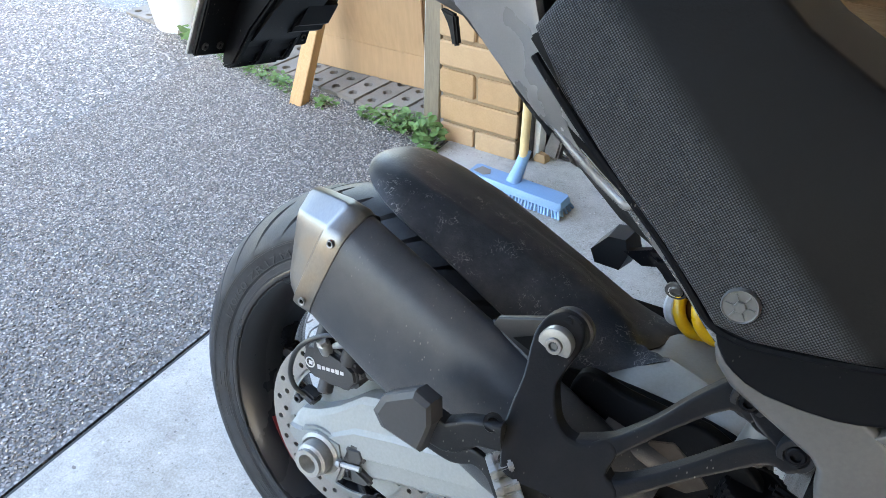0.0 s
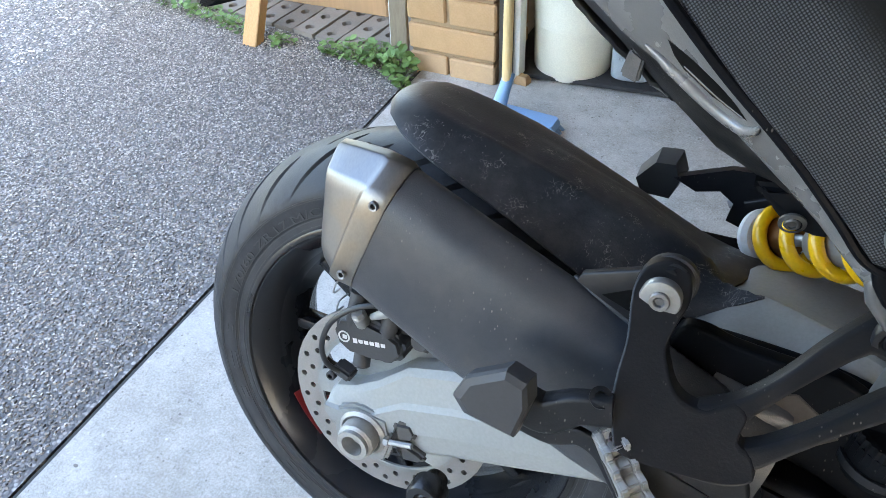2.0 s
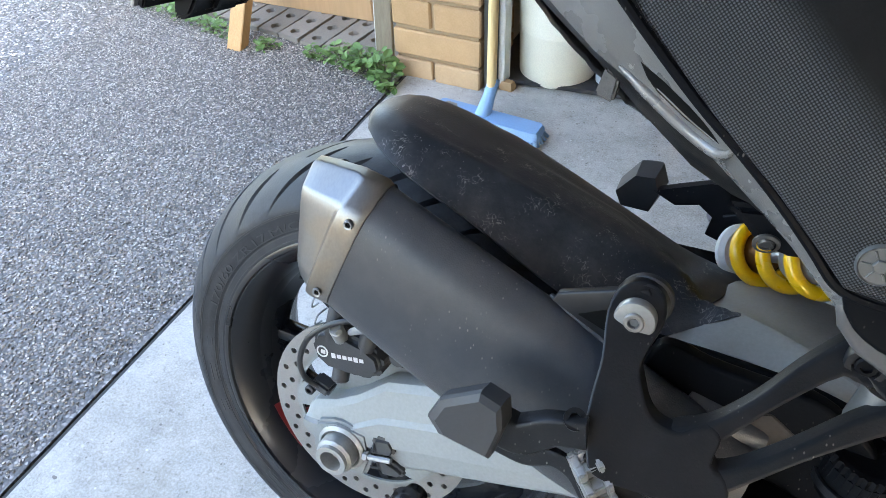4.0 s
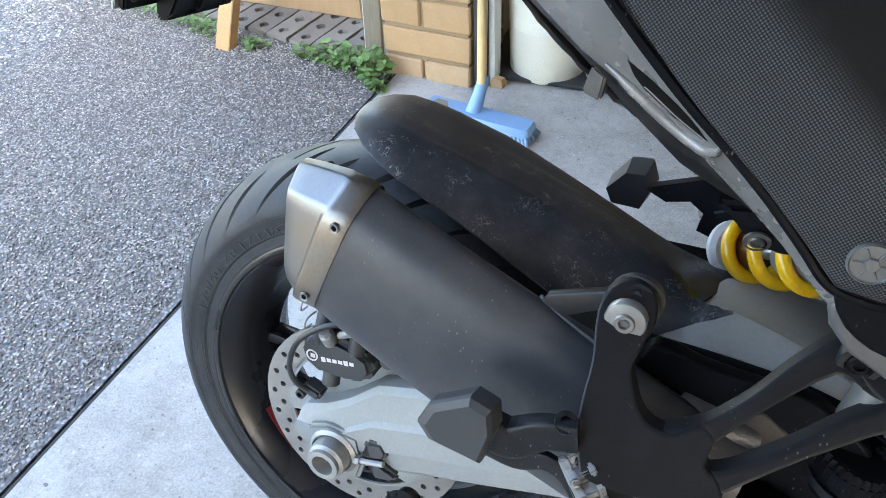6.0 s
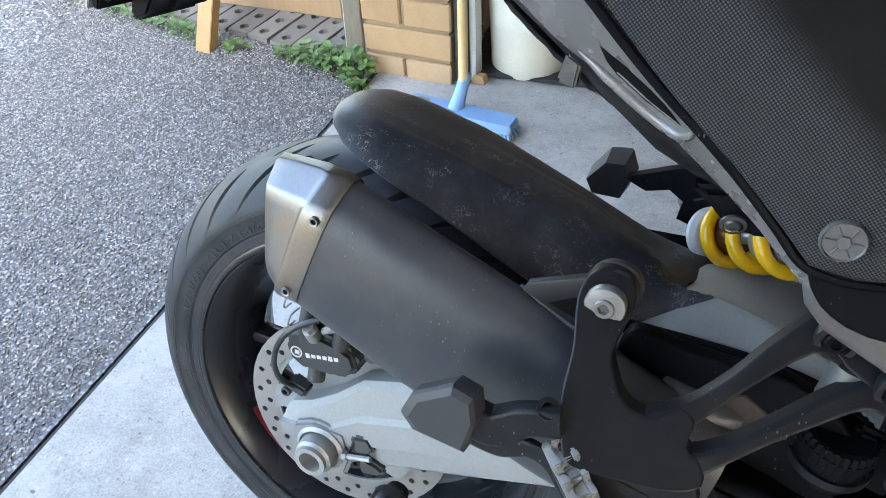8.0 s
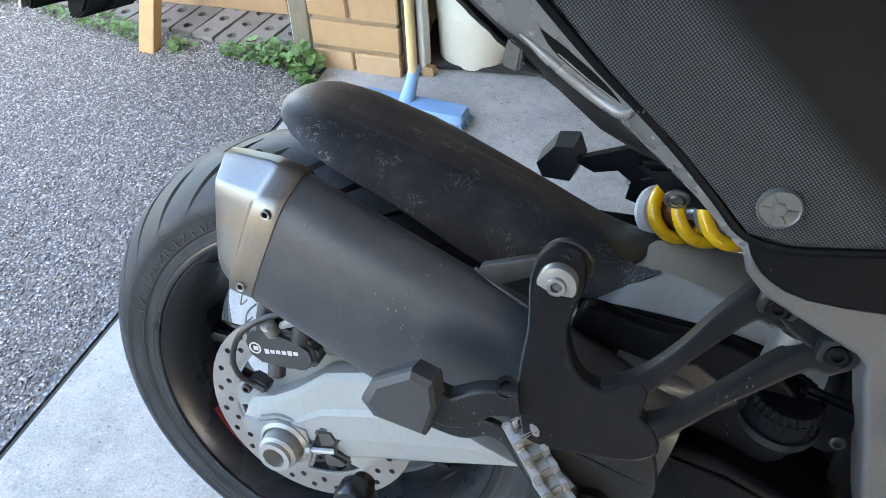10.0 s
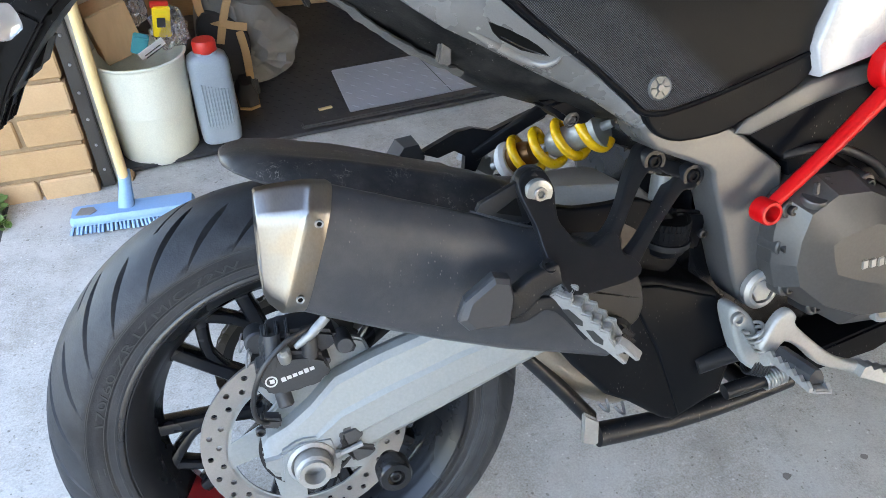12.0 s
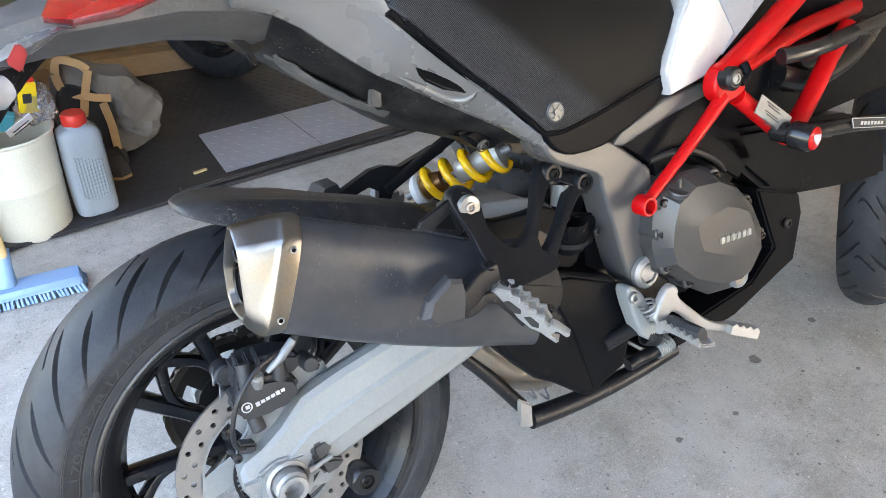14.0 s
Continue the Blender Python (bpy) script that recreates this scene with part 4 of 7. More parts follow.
hanger = bp("footrest_hanger", casting(hang, -0.200, -0.184, 0.0024, hanger_flare, 3), "cast_black", "black cast footrest hanger with two arms")
bp("peg_lobe", casting(lobe, -0.2005, -0.190, 0.003, lobe_flare, 3), "cast_black", "rounded lower lobe that carries the peg", hanger)
bp("upper_arm", casting(arm_a, -0.1988, -0.181, 0.0034, hanger_flare, 3), "cast_black", "", hanger)
bp("lower_arm", casting(arm_b, -0.1990, -0.181, 0.0034, hanger_flare, 3), "cast_black", "", hanger)
bp("arm_link", casting(link_bar, -0.200, -0.187, 0.003, hanger_flare, 2), "cast_black", "", hanger)
hanger_bolt = bp("hanger_bolt", lathe([(0.0155, -0.004), (0.0158, 0.003), (0.0148, 0.0046), (0.0088, 0.0056), (0.0, 0.0056)], (0.2846, -0.2005, 0.6394), n=36), "zinc", "zinc collar bolt", hanger)
bp("socket_head", lathe([(0.0076, 0.0), (0.0078, 0.0022), (0.0070, 0.0032), (0.0046, 0.0032), (0.0040, 0.0024)], (0.2846, -0.2056, 0.6394), n=28), "steel_disc", "bright socket head", hanger_bolt)
bp("socket", lathe([(0.0043, 0.0028), (0.0036, 0.0010), (0, 0.0010)], (0.2846, -0.2056, 0.6394), n=6), "bolt_grey", "", hanger_bolt)
bp("bush", lathe([(0.0185, -0.020), (0.0215, -0.016), (0.0215, -0.010), (0.0195, -0.008), (0.0195, -0.002), (0.0185, 0.0)], (0.2865, -0.184, 0.6405), n=36), "rubber", "ribbed rubber bush", hanger)
strap_out = [(0.2180, 0.6250), (0.2218, 0.6335), (0.2716, 0.6530), (0.2882, 0.6580), (0.2990, 0.6450), (0.2940, 0.622), (0.278, 0.600), (0.262, 0.604)]
bp("silencer_strap", casting(strap_out, -0.1875, -0.179, 0.0018, n=1), "cast_black", "", hanger)
# the strap is solid: a black triangle stands in for its shaded opening
bp("strap_hole", prism([(0.2400, 0.6200), (0.2640, 0.6330), (0.2700, 0.6100)], -0.1882, -0.185, 0.0003), "hole_shade", "dark plate painted as the strap's shaded opening", hanger)
bp("strap_weld", tube([(0.214, -0.176, 0.6225), (0.232, -0.182, 0.6165), (0.262, -0.186, 0.603), (0.280, -0.187, 0.595)], [0.002, 0.003, 0.0025, 0.002], 8), "muffler", "rough weld bead", hanger)
for x, y, z in ((0.4420, -0.1768, 0.6405), (0.4862, -0.1895, 0.6190)):
    bp("boss", lathe([(0.0150, -0.012), (0.0150, -0.001), (0.0138, 0.0012), (0.0098, 0.0012), (0.0092, -0.002), (0, -0.002)], (x, y, z), n=32), "cast_black", "", hanger)
    bp("bolt", bolt((x, y + 0.003, z), r=0.0078, h=0.005), "plastic", "black socket bolt", hanger)
# ---- exhaust box cover
bp("exhaust_cover", casting([(0.283, 0.475), (0.300, 0.508), (0.36, 0.512), (0.4327, 0.5037), (0.5225, 0.4665), (0.545, 0.440), (0.558, 0.350), (0.546, 0.302), (0.4755, 0.274), (0.455, 0.284), (0.4036, 0.3270), (0.3712, 0.3480), (0.332, 0.3950), (0.3187, 0.4150), (0.306, 0.448)], -0.2, -0.07, 0.010, lambda x, z: 0.006 * max(0.0, (0.40 - z) / 0.12) ** 1.5 + 0.03 * max(0.0, (0.36 - x) / 0.08), 1), "plastic", "black plastic exhaust cover with mud specks")
bp("cover_crease", casting([(0.392, 0.500), (0.440, 0.492), (0.520, 0.458), (0.538, 0.432), (0.549, 0.352), (0.538, 0.312), (0.478, 0.287), (0.440, 0.40)], -0.2035, -0.18, 0.0035, lambda x, z: 0.006 * max(0.0, (0.40 - z) / 0.12) ** 1.5, 1), "plastic", "raised panel of the exhaust cover")

# ---- frame plate
plate = [(0.405, 0.692), (0.425, 0.664), (0.493, 0.632), (0.502, 0.612), (0.521, 0.548), (0.540, 0.479), (0.555, 0.445), (0.575, 0.432), (0.598, 0.437), (0.606, 0.485), (0.600, 0.592), (0.5985, 0.610), (0.592, 0.622), (0.5565, 0.650), (0.5244, 0.674), (0.46, 0.702), (0.42, 0.706)]
frame_plate = bp("frame_plate", casting(plate, -0.207, -0.15, 0.006, n=2), "plate_grey", "satin grey cast frame plate")
bp("left_plate", mirror_y(prism(plate, -0.2, -0.15, 0.006)), "plate_grey", "", frame_plate)
bp("pivot_bolt", merge(lathe([(0.026, 0), (0.026, 0.008), (0.021, 0.012), (0.0165, 0.012), (0.0165, 0.008)], (0.577, -0.2075, 0.46), n=36), hex_head((0.577, -0.2115, 0.46), r=0.0155, h=0.007)), "cast_silver", "silver swing arm pivot bolt", frame_plate)

# ---- tail, seat, tank panel
def sym(half):
    """A closed section from a list of (y, z) for the right half, bottom to top."""
    return [(-y, z) for y, z in half] + [(y, z) for y, z in reversed(half)]


tail_st = [(-0.185, ((0.03, 0.874), (0.075, 0.880), (0.105, 0.895), (0.10, 0.915), (0.05, 0.93))), (-0.12, ((0.035, 0.884), (0.085, 0.890), (0.125, 0.908), (0.125, 0.928), (0.06, 0.95))), (0.0, ((0.035, 0.884), (0.09, 0.890), (0.150, 0.915), (0.155, 0.935), (0.09, 0.965))),
           (0.06, ((0.035, 0.875), (0.09, 0.882), (0.138, 0.908), (0.146, 0.930), (0.10, 0.97))), (0.11, ((0.035, 0.862), (0.09, 0.868), (0.130, 0.893), (0.146, 0.915), (0.11, 0.97))), (0.17, ((0.035, 0.848), (0.09, 0.855), (0.125, 0.875), (0.142, 0.905), (0.12, 0.965)))]
tail = bp("tail", loft([[(x, y, z) for y, z in sym(h)] for x, h in tail_st]), "tail_black", "grey plastic tail with dust on its underside", angle=30)
PANEL_LOW = ((0.055, 0.912), (0.098, 0.898), (0.127, 0.880), (0.156, 0.855), (0.180, 0.836), (0.210, 0.814), (0.240, 0.797), (0.270, 0.779), (0.300, 0.761), (0.320, 0.749), (0.345, 0.734), (0.370, 0.718), (0.391, 0.701), (0.411, 0.685), (0.437, 0.673))
PANEL_TOP = ((0.050, 0.935), (0.100, 0.950), (0.150, 0.948), (0.190, 0.945), (0.207, 0.906), (0.222, 0.874), (0.250, 0.846), (0.276, 0.822), (0.305, 0.797), (0.328, 0.779), (0.354, 0.757), (0.380, 0.731), (0.402, 0.712), (0.420, 0.695), (0.444, 0.680))


def ramp_at(x, pairs):
    return float(np.interp(x, [p[0] for p in pairs], [p[1] for p in pairs]))


def panel_y(x, z):
    """Depth of the tail panel's outer face: it leans outwards from its lower edge up to the seat."""
    f = max(0.0, min(1.0, (z - ramp_at(x, PANEL_LOW)) / max(0.008, ramp_at(x, PANEL_TOP) - ramp_at(x, PANEL_LOW))))
    low = ramp_at(x, ((0.05, -0.148), (0.20, -0.155), (0.30, -0.158), (0.39, -0.194), (0.44, -0.203)))
    top = ramp_at(x, ((0.05, -0.166), (0.10, -0.178), (0.19, -0.192), (0.22, -0.198), (0.38, -0.204), (0.44, -0.207)))
    return low + (top - low) * f - 0.0025 * math.sin(math.pi * f)


def panel_mesh():
    rings = []
    for a, b in zip(PANEL_LOW, PANEL_TOP):
        front, back = [], []
        for k in range(11):
            f = k / 10
            x, z = a[0] + (b[0] - a[0]) * f, a[1] + (b[1] - a[1]) * f
            y = panel_y(x, z) + 0.003 * (1 - min(1.0, f / 0.08, (1 - f) / 0.08))
            front.append((x, y, z))
            back.append((x, y + 0.014, z))
        rings.append(front + back[::-1])
    fine = []
    for p, q in zip(rings, rings[1:]):
        fine += [[tuple(Vector(u).lerp(Vector(v), t / 3)) for u, v in zip(p, q)] for t in range(3)]
    return loft(fine + rings[-1:])


bp("side_panel", panel_mesh(), "panel_grey", "", tail, 30)
bp("left_side_panel", mirror_y(panel_mesh()), "panel_grey", "", tail, 30)
tray_st = [(0.10, 0.140, 0.897, 0.060, 0.857), (0.133, 0.143, 0.876, 0.062, 0.835), (0.16, 0.144, 0.852, 0.064, 0.816), (0.20, 0.146, 0.822, 0.066, 0.788), (0.24, 0.148, 0.798, 0.085, 0.760), (0.29, 0.152, 0.769, 0.090, 0.724), (0.34, 0.158, 0.739, 0.090, 0.704), (0.385, 0.165, 0.708, 0.085, 0.685), (0.42, 0.165, 0.690, 0.075, 0.677)]
bp("undertray", loft([[(x, y, z) for y, z in sym(((b * 0.4, lo - 0.004), (b, lo), (b + (w - b) * 0.36, lo + (e - lo) * 0.20), (b + (w - b) * 0.64, lo + (e - lo) * 0.52), (w, e), (w + 0.004, e + 0.018), (b, e + 0.022)))] for x, w, e, b, lo in tray_st]), "undertray", "dusty black undertray", tail, 40)


seat_side = [(0.212, 0.893), (0.248, 0.852), (0.298, 0.807), (0.350, 0.764), (0.384, 0.732), (0.402, 0.714), (0.430, 0.711), (0.497, 0.722), (0.608, 0.751), (0.612, 0.775), (0.64, 0.83), (0.63, 0.87), (0.56, 0.885), (0.46, 0.895), (0.40, 0.925), (0.36, 0.955), (0.25, 0.965)]
seat_side = [tuple(Vector(a).lerp(Vector(b), f / 5)) for a, b in zip(seat_side, seat_side[1:] + seat_side[:1]) for f in range(5)]
cx, cz = 0.42, 0.80


def seat_ring(y, k):
    out = []
    for x, z in seat_side:
        zz = cz + (z - cz) * k
        high = max(0.0, (zz - 0.79) / 0.17) ** 1.7
        out.append((cx + (x - cx) * k, y * (1 - 0.16 * high), zz))
    return out


seat = bp("seat", loft([*[seat_ring(-0.2225 + 0.001 * (k / 18) ** 2, 0.04 + 0.86 * k / 18) for k in range(19)], seat_ring(-0.2200, 0.965), seat_ring(-0.2175, 0.990), seat_ring(-0.2130, 0.999), seat_ring(-0.205, 1.0), seat_ring(-0.1, 1.0), seat_ring(0.1, 1.0), seat_ring(0.205, 1.0), seat_ring(0.222, 0.97), seat_ring(0.222, 0.6)]), "vinyl", "black dotted vinyl seat", angle=60)
bp("seat_bolt", merge(lathe([(0.0137, 0), (0.0137, 0.002), (0.0125, 0.004), (0.0115, 0.003), (0.0, 0.0025)], (0.415, -0.2215, 0.738), n=32), hex_head((0.415, -0.224, 0.738), r=0.0045, h=0.0025), *[tube([(0.415 + 0.0052 * math.cos(a), -0.2244, 0.738 + 0.0052 * math.sin(a)), (0.415 + 0.0105 * math.cos(a), -0.2246, 0.738 + 0.0105 * math.sin(a))], 0.0008, 6, 1) for a in (math.pi / 3 * k for k in range(6))]), "bolt_grey", "zinc seat side bolt", seat)
bp("seat_trim", prism([(0.402, 0.696), (0.424, 0.684), (0.436, 0.700), (0.424, 0.712), (0.392, 0.735), (0.345, 0.783), (0.296, 0.830), (0.250, 0.872), (0.232, 0.90), (0.208, 0.884), (0.248, 0.845), (0.274, 0.821), (0.296, 0.802), (0.320, 0.783), (0.348, 0.759), (0.376, 0.732), (0.396, 0.712)], -0.200, -0.16, 0.002), "plastic", "black trim under the seat")
bp("seat_piping", tube([(x, -0.2145, z) for x, z in ((0.222, 0.874), (0.250, 0.847), (0.276, 0.823), (0.298, 0.804), (0.322, 0.785), (0.350, 0.761), (0.378, 0.734), (0.398, 0.714), (0.418, 0.708), (0.440, 0.709), (0.497, 0.720), (0.608, 0.748))], 0.0036, 8, 4), "plastic", "thin black edging of the seat", seat)
bp("lower_seat_cover", casting([(0.404, 0.720), (0.405, 0.704), (0.412, 0.692), (0.424, 0.681), (0.449, 0.672), (0.497, 0.673), (0.526, 0.682), (0.567, 0.697), (0.602, 0.714), (0.616, 0.730), (0.621, 0.750), (0.607, 0.768), (0.499, 0.738), (0.433, 0.728)], -0.2160, -0.15, 0.004, n=2), "plastic", "black moulded cover below the seat")
bp("tank_rail", casting([(0.524, 0.668), (0.539, 0.684), (0.623, 0.714), (0.729, 0.727), (0.750, 0.722), (0.740, 0.707), (0.634, 0.687), (0.545, 0.662)], -0.209, -0.12, 0.004, n=1), "plate_grey", "satin grey rail below the tank")
bp("side_cover", casting([(0.540, 0.667), (0.634, 0.692), (0.736, 0.715), (0.760, 0.712), (0.760, 0.680), (0.700, 0.640), (0.611, 0.588), (0.606, 0.619)], -0.204, -0.12, 0.003, n=1), "plastic", "black side cover behind the tank")
tank_panel = bp("tank_panel", casting([(0.606, 0.757), (0.616, 0.722), (0.683, 0.736), (0.796, 0.818), (0.90, 0.90), (0.90, 0.98), (0.76, 0.98), (0.681, 0.90), (0.632, 0.82)], -0.230, -0.05, 0.005, n=1), "white_paint", "white painted tank side panel")
bp("tank_stripe", prism([(0.708, 0.838), (0.741, 0.789), (0.716, 0.762), (0.780, 0.808), (0.880, 0.886), (0.885, 0.95), (0.76, 0.91)], -0.2318, -0.228, 0.0005), "pale_paint", "pale blue grey stripe", tank_panel)

# ---- engine
engine = bp("engine", merge(box((0.72, 0.02, 0.47), (0.42, 0.30, 0.30), 0.02), box((0.86, 0.0, 0.60), (0.2, 0.22, 0.34), 0.03, pose(0, 0, 0, 0, 25, 0))), "gloss_black", "dark engine block")
flange = [(0.572, 0.545), (0.582, 0.588), (0.622, 0.609), (0.672, 0.606), (0.728, 0.575), (0.780, 0.527), (0.806, 0.485), (0.814, 0.442), (0.792, 0.401), (0.752, 0.384), (0.690, 0.391), (0.628, 0.434), (0.580, 0.472), (0.571, 0.505)]
face = [(0.586, 0.541), (0.597, 0.574), (0.632, 0.592), (0.680, 0.588), (0.722, 0.567), (0.757, 0.530), (0.780, 0.487), (0.784, 0.450), (0.764, 0.422), (0.738, 0.410), (0.694, 0.416), (0.634, 0.444), (0.592, 0.480), (0.583, 0.510)]
crown = [(0.622, 0.534), (0.632, 0.540), (0.650, 0.545), (0.684, 0.549), (0.708, 0.541), (0.733, 0.528), (0.742, 0.510), (0.748, 0.490), (0.736, 0.478), (0.710, 0.464), (0.690, 0.470), (0.660, 0.482), (0.634, 0.494), (0.626, 0.516)]
bp("clutch_cover", loft([[(x, -0.12, z) for x, z in flange], [(x, -0.232, z) for x, z in flange], [(x * 0.98 + 0.0138, -0.2365, z * 0.98 + 0.0098) for x, z in flange], [(x, -0.2570, z) for x, z in face], [(x * 0.98 + 0.0138, -0.2600, z * 0.98 + 0.0098) for x, z in face], [(x, -0.2735, z) for x, z in crown]]), "alloy_dark", "grey cast clutch cover", engine, 15)
for x, z in ((0.586, 0.574), (0.634, 0.594), (0.694, 0.588), (0.582, 0.527), (0.593, 0.470), (0.768, 0.528), (0.805, 0.462), (0.640, 0.432)):
    boss = bp("cover_boss", lathe([(0.0125, -0.03), (0.0118, 0.0015), (0.0098, 0.0035), (0.006, 0.0035)], (x, -0.2365, z), n=20), "alloy_dark", "", engine)
    bp("cover_bolt", lathe([(0.0062, 0.0025), (0.0062, 0.0085), (0.0054, 0.0095), (0.0029, 0.0095), (0.0027, 0.005), (0, 0.005)], (x, -0.2365, z), n=14), "dark_bolt", "", boss)
bp("skid_plate", prism([(0.846, 0.521), (0.961, 0.487), (0.972, 0.447), (0.956, 0.36), (0.799, 0.301), (0.62, 0.29), (0.60, 0.31), (0.713, 0.332), (0.841, 0.352), (0.899, 0.40)], -0.2, 0.2, 0.004), "plastic", "black belly guard")
bp("radiator_shroud", prism([(0.72, 0.64), (1.10, 0.60), (1.213, 0.534), (1.227, 0.454), (1.086, 0.466), (0.953, 0.484), (0.876, 0.509), (0.80, 0.57)], -0.2, 0.2, 0.01), "plastic", "black lower fairing")

# added black filler in place of the shadows between the trellis tubes
bp("trellis_shade_block", prism([(0.72, 0.66), (0.74, 0.76), (0.86, 0.84), (1.0, 0.92), (1.25, 0.98), (1.28, 0.62), (1.0, 0.60), (0.8, 0.62)], -0.175, 0.175, 0.008), "plastic", "black block standing in for the shadows behind the trellis")
bp("hose_cover", tube([(0.90, -0.185, 0.70), (0.98, -0.19, 0.68), (1.08, -0.19, 0.70), (1.16, -0.18, 0.74)], 0.022, 14), "gloss_black", "black coolant hose")
# ---- front wheel, turned to the left
steer = Matrix.Translation((1.60, 0.01, 0.309)) @ pose(0, 0, 0, 0, 0, 25)
front_wheel = wheel("front_wheel", steer, 0.216, 0.05, 0.045, 0.05, 40, "black cast alloy front wheel")
ft = tyre_mesh(0.306, 0.062, 0.226, 0.052, 28, 22.0)
ft.transform(steer)
bp("tyre", ft, "tyre", "black grooved front tyre", front_wheel)


# ---- tyre lettering and rim tape
WALL = [(r, -y) for y, r, k in tyre_profile(0.318, 0.078, 0.231, 0.073) if k == 2 and y < 0]


def wall_y(r):
    """Where the right side wall stands at radius r."""
    rs = sorted(WALL)
    for (r0, y0), (r1, y1) in zip(rs, rs[1:]):
        if r0 <= r <= r1:
            return -(y0 + (y1 - y0) * (r - r0) / max(r1 - r0, 1e-6))
    return -rs[-1][1]


def ring_text(text, size, radius, start, step=1.0):
    """Raised letters round the side wall; start in degrees, running clockwise as seen from the right."""
    bm = lettering(text, size, 0.0006)
    for v in bm.verts:
        a = radians(start) - v.co.x * step / radius
        r = radius + v.co.y - size * 0.35
        v.co = (HUB[0] + r * math.cos(a), HUB[1] + wall_y(r) - 0.0006 - v.co.z * 0.5, HUB[2] + r * math.sin(a))
    return bm


for word, start in (("170/60", 164), ("ZR", 143.5), ("17", 134.5), ("M/C", 126.5), ("72W", 113)):
    bp("raised_size", ring_text(word, 0.0135, 0.2520, start, 2.15), "tyre_text", "raised tyre size figures", rear_tyre)
for a0, w in ((176, 3), (186, 6), (199, 4), (228, 10), (246, 14), (268, 9), (284, 18), (312, 12), (332, 16)):
    for r in (0.2500, 0.2570):
        bp("raised_bar", tube([(HUB[0] + r * math.cos(radians(a0 + w * j / 6)), HUB[1] + wall_y(r), HUB[2] + r * math.sin(radians(a0 + w * j / 6))) for j in range(7)], 0.0009, 4, 1), "tyre_text", "", rear_tyre)
for r in (0.2345, 0.2420, 0.2465, 0.2655, 0.2675):
    bp("wall_ring", tube([(HUB[0] + r * math.cos(radians(3 * j)), HUB[1] + wall_y(r), HUB[2] + r * math.sin(radians(3 * j))) for j in range(121)], 0.0006, 4, 1), "tyre_text", "", rear_tyre)


def arc_patch(r, a0, a1, y0, y1, thick=0.0008, n=14):
    rings = []
    for k in range(n + 1):
        a = radians(a0 + (a1 - a0) * k / n)
        c, s = math.cos(a), math.sin(a)
        rings.append([(HUB[0] + (r(y) if callable(r) else r) * c, HUB[1] + y, HUB[2] + (r(y) if callable(r) else r) * s) for y in (y0, (y0 + y1) / 2, y1)] + [(HUB[0] + ((r(y) if callable(r) else r) + thick) * c, HUB[1] + y, HUB[2] + ((r(y) if callable(r) else r) + thick) * s) for y in (y1, (y0 + y1) / 2, y0)])
    return loft(rings)


bp("rim_tape", arc_patch(lambda y: 0.1765 + 0.0185 * (abs(y) / 0.042) ** 1.25, 207, 228, -0.046, 0.034), "decal_red", "red tape on the rim barrel", rear_wheel)

# ---- wheel speed ring, sprocket and chain
tone = []
for k in range(44):
    a0, a1 = 2 * math.pi * k / 44, 2 * math.pi * (k + 0.45) / 44
    tone.append(tube([(0.002 + math.cos(a0) * 0.049, -0.098, 0.320 + math.sin(a0) * 0.049), (0.002 + math.cos(a0) * 0.060, -0.098, 0.320 + math.sin(a0) * 0.060)], 0.0018, 4, 1))
tone.append(lathe([(0.044, 0.0015), (0.050, 0.0015), (0.050, -0.0015), (0.044, -0.0015)], (0.002, -0.098, 0.320), n=44, closed=True))
tone.append(lathe([(0.059, 0.0015), (0.063, 0.0015), (0.063, -0.0015), (0.059, -0.0015)], (0.002, -0.098, 0.320), n=44, closed=True))
bp("speed_sensor_ring", merge(*tone), "dark_bolt", "slotted black speed sensor ring", rear_wheel)

spk = [[], []]
for k in range(86):
    a = 2 * math.pi * k / 86
    r = 0.109 if k % 2 else 0.103
    spk[0].append((HUB[0] + r * math.cos(a), 0.112, HUB[2] + r * math.sin(a)))
    spk[1].append((HUB[0] + r * math.cos(a), 0.118, HUB[2] + r * math.sin(a)))
inner = [[(HUB[0] + 0.088 * math.cos(2 * math.pi * k / 86), y, HUB[2] + 0.088 * math.sin(2 * math.pi * k / 86)) for k in range(86)] for y in (0.118, 0.112)]
sprocket = [loft([spk[0], spk[1], inner[0], inner[1], spk[0]], cap=False), lathe([(0.035, 0.004), (0.062, 0.004), (0.062, -0.004), (0.035, -0.004)], (HUB[0], 0.115, HUB[2]), n=40, closed=True)]
for k in range(6):
    a = radians(10 + 60 * k)
    sprocket.append(tube([(HUB[0] + math.cos(a) * 0.055, 0.115, HUB[2] + math.sin(a) * 0.055), (HUB[0] + math.cos(a) * 0.092, 0.115, HUB[2] + math.sin(a) * 0.092)], [1, 1.25], steps=1, section=rounded_section(0.005, 0.03, 5, 12)))
bp("sprocket", merge(*sprocket), "dark_bolt", "black rear sprocket", rear_wheel)

chain = bp("chain", merge(tube([(0.03, 0.115, 0.437), (0.3, 0.115, 0.47), (0.55, 0.115, 0.50)], 0.004, 6, 2), tube([(0.03, 0.115, 0.207), (0.3, 0.115, 0.36), (0.55, 0.115, 0.43)], 0.004, 6, 2)), "chain", "dirty drive chain")
link_outline = []
for k in range(24):
    a = 2 * math.pi * k / 24
    link_outline.append((0.0079 * (1 if math.cos(a) > 0 else -1) * (abs(math.cos(a)) > 0.01) + 0.0075 * math.cos(a), 0.0075 * math.sin(a) * (0.72 + 0.28 * abs(math.cos(a)))))
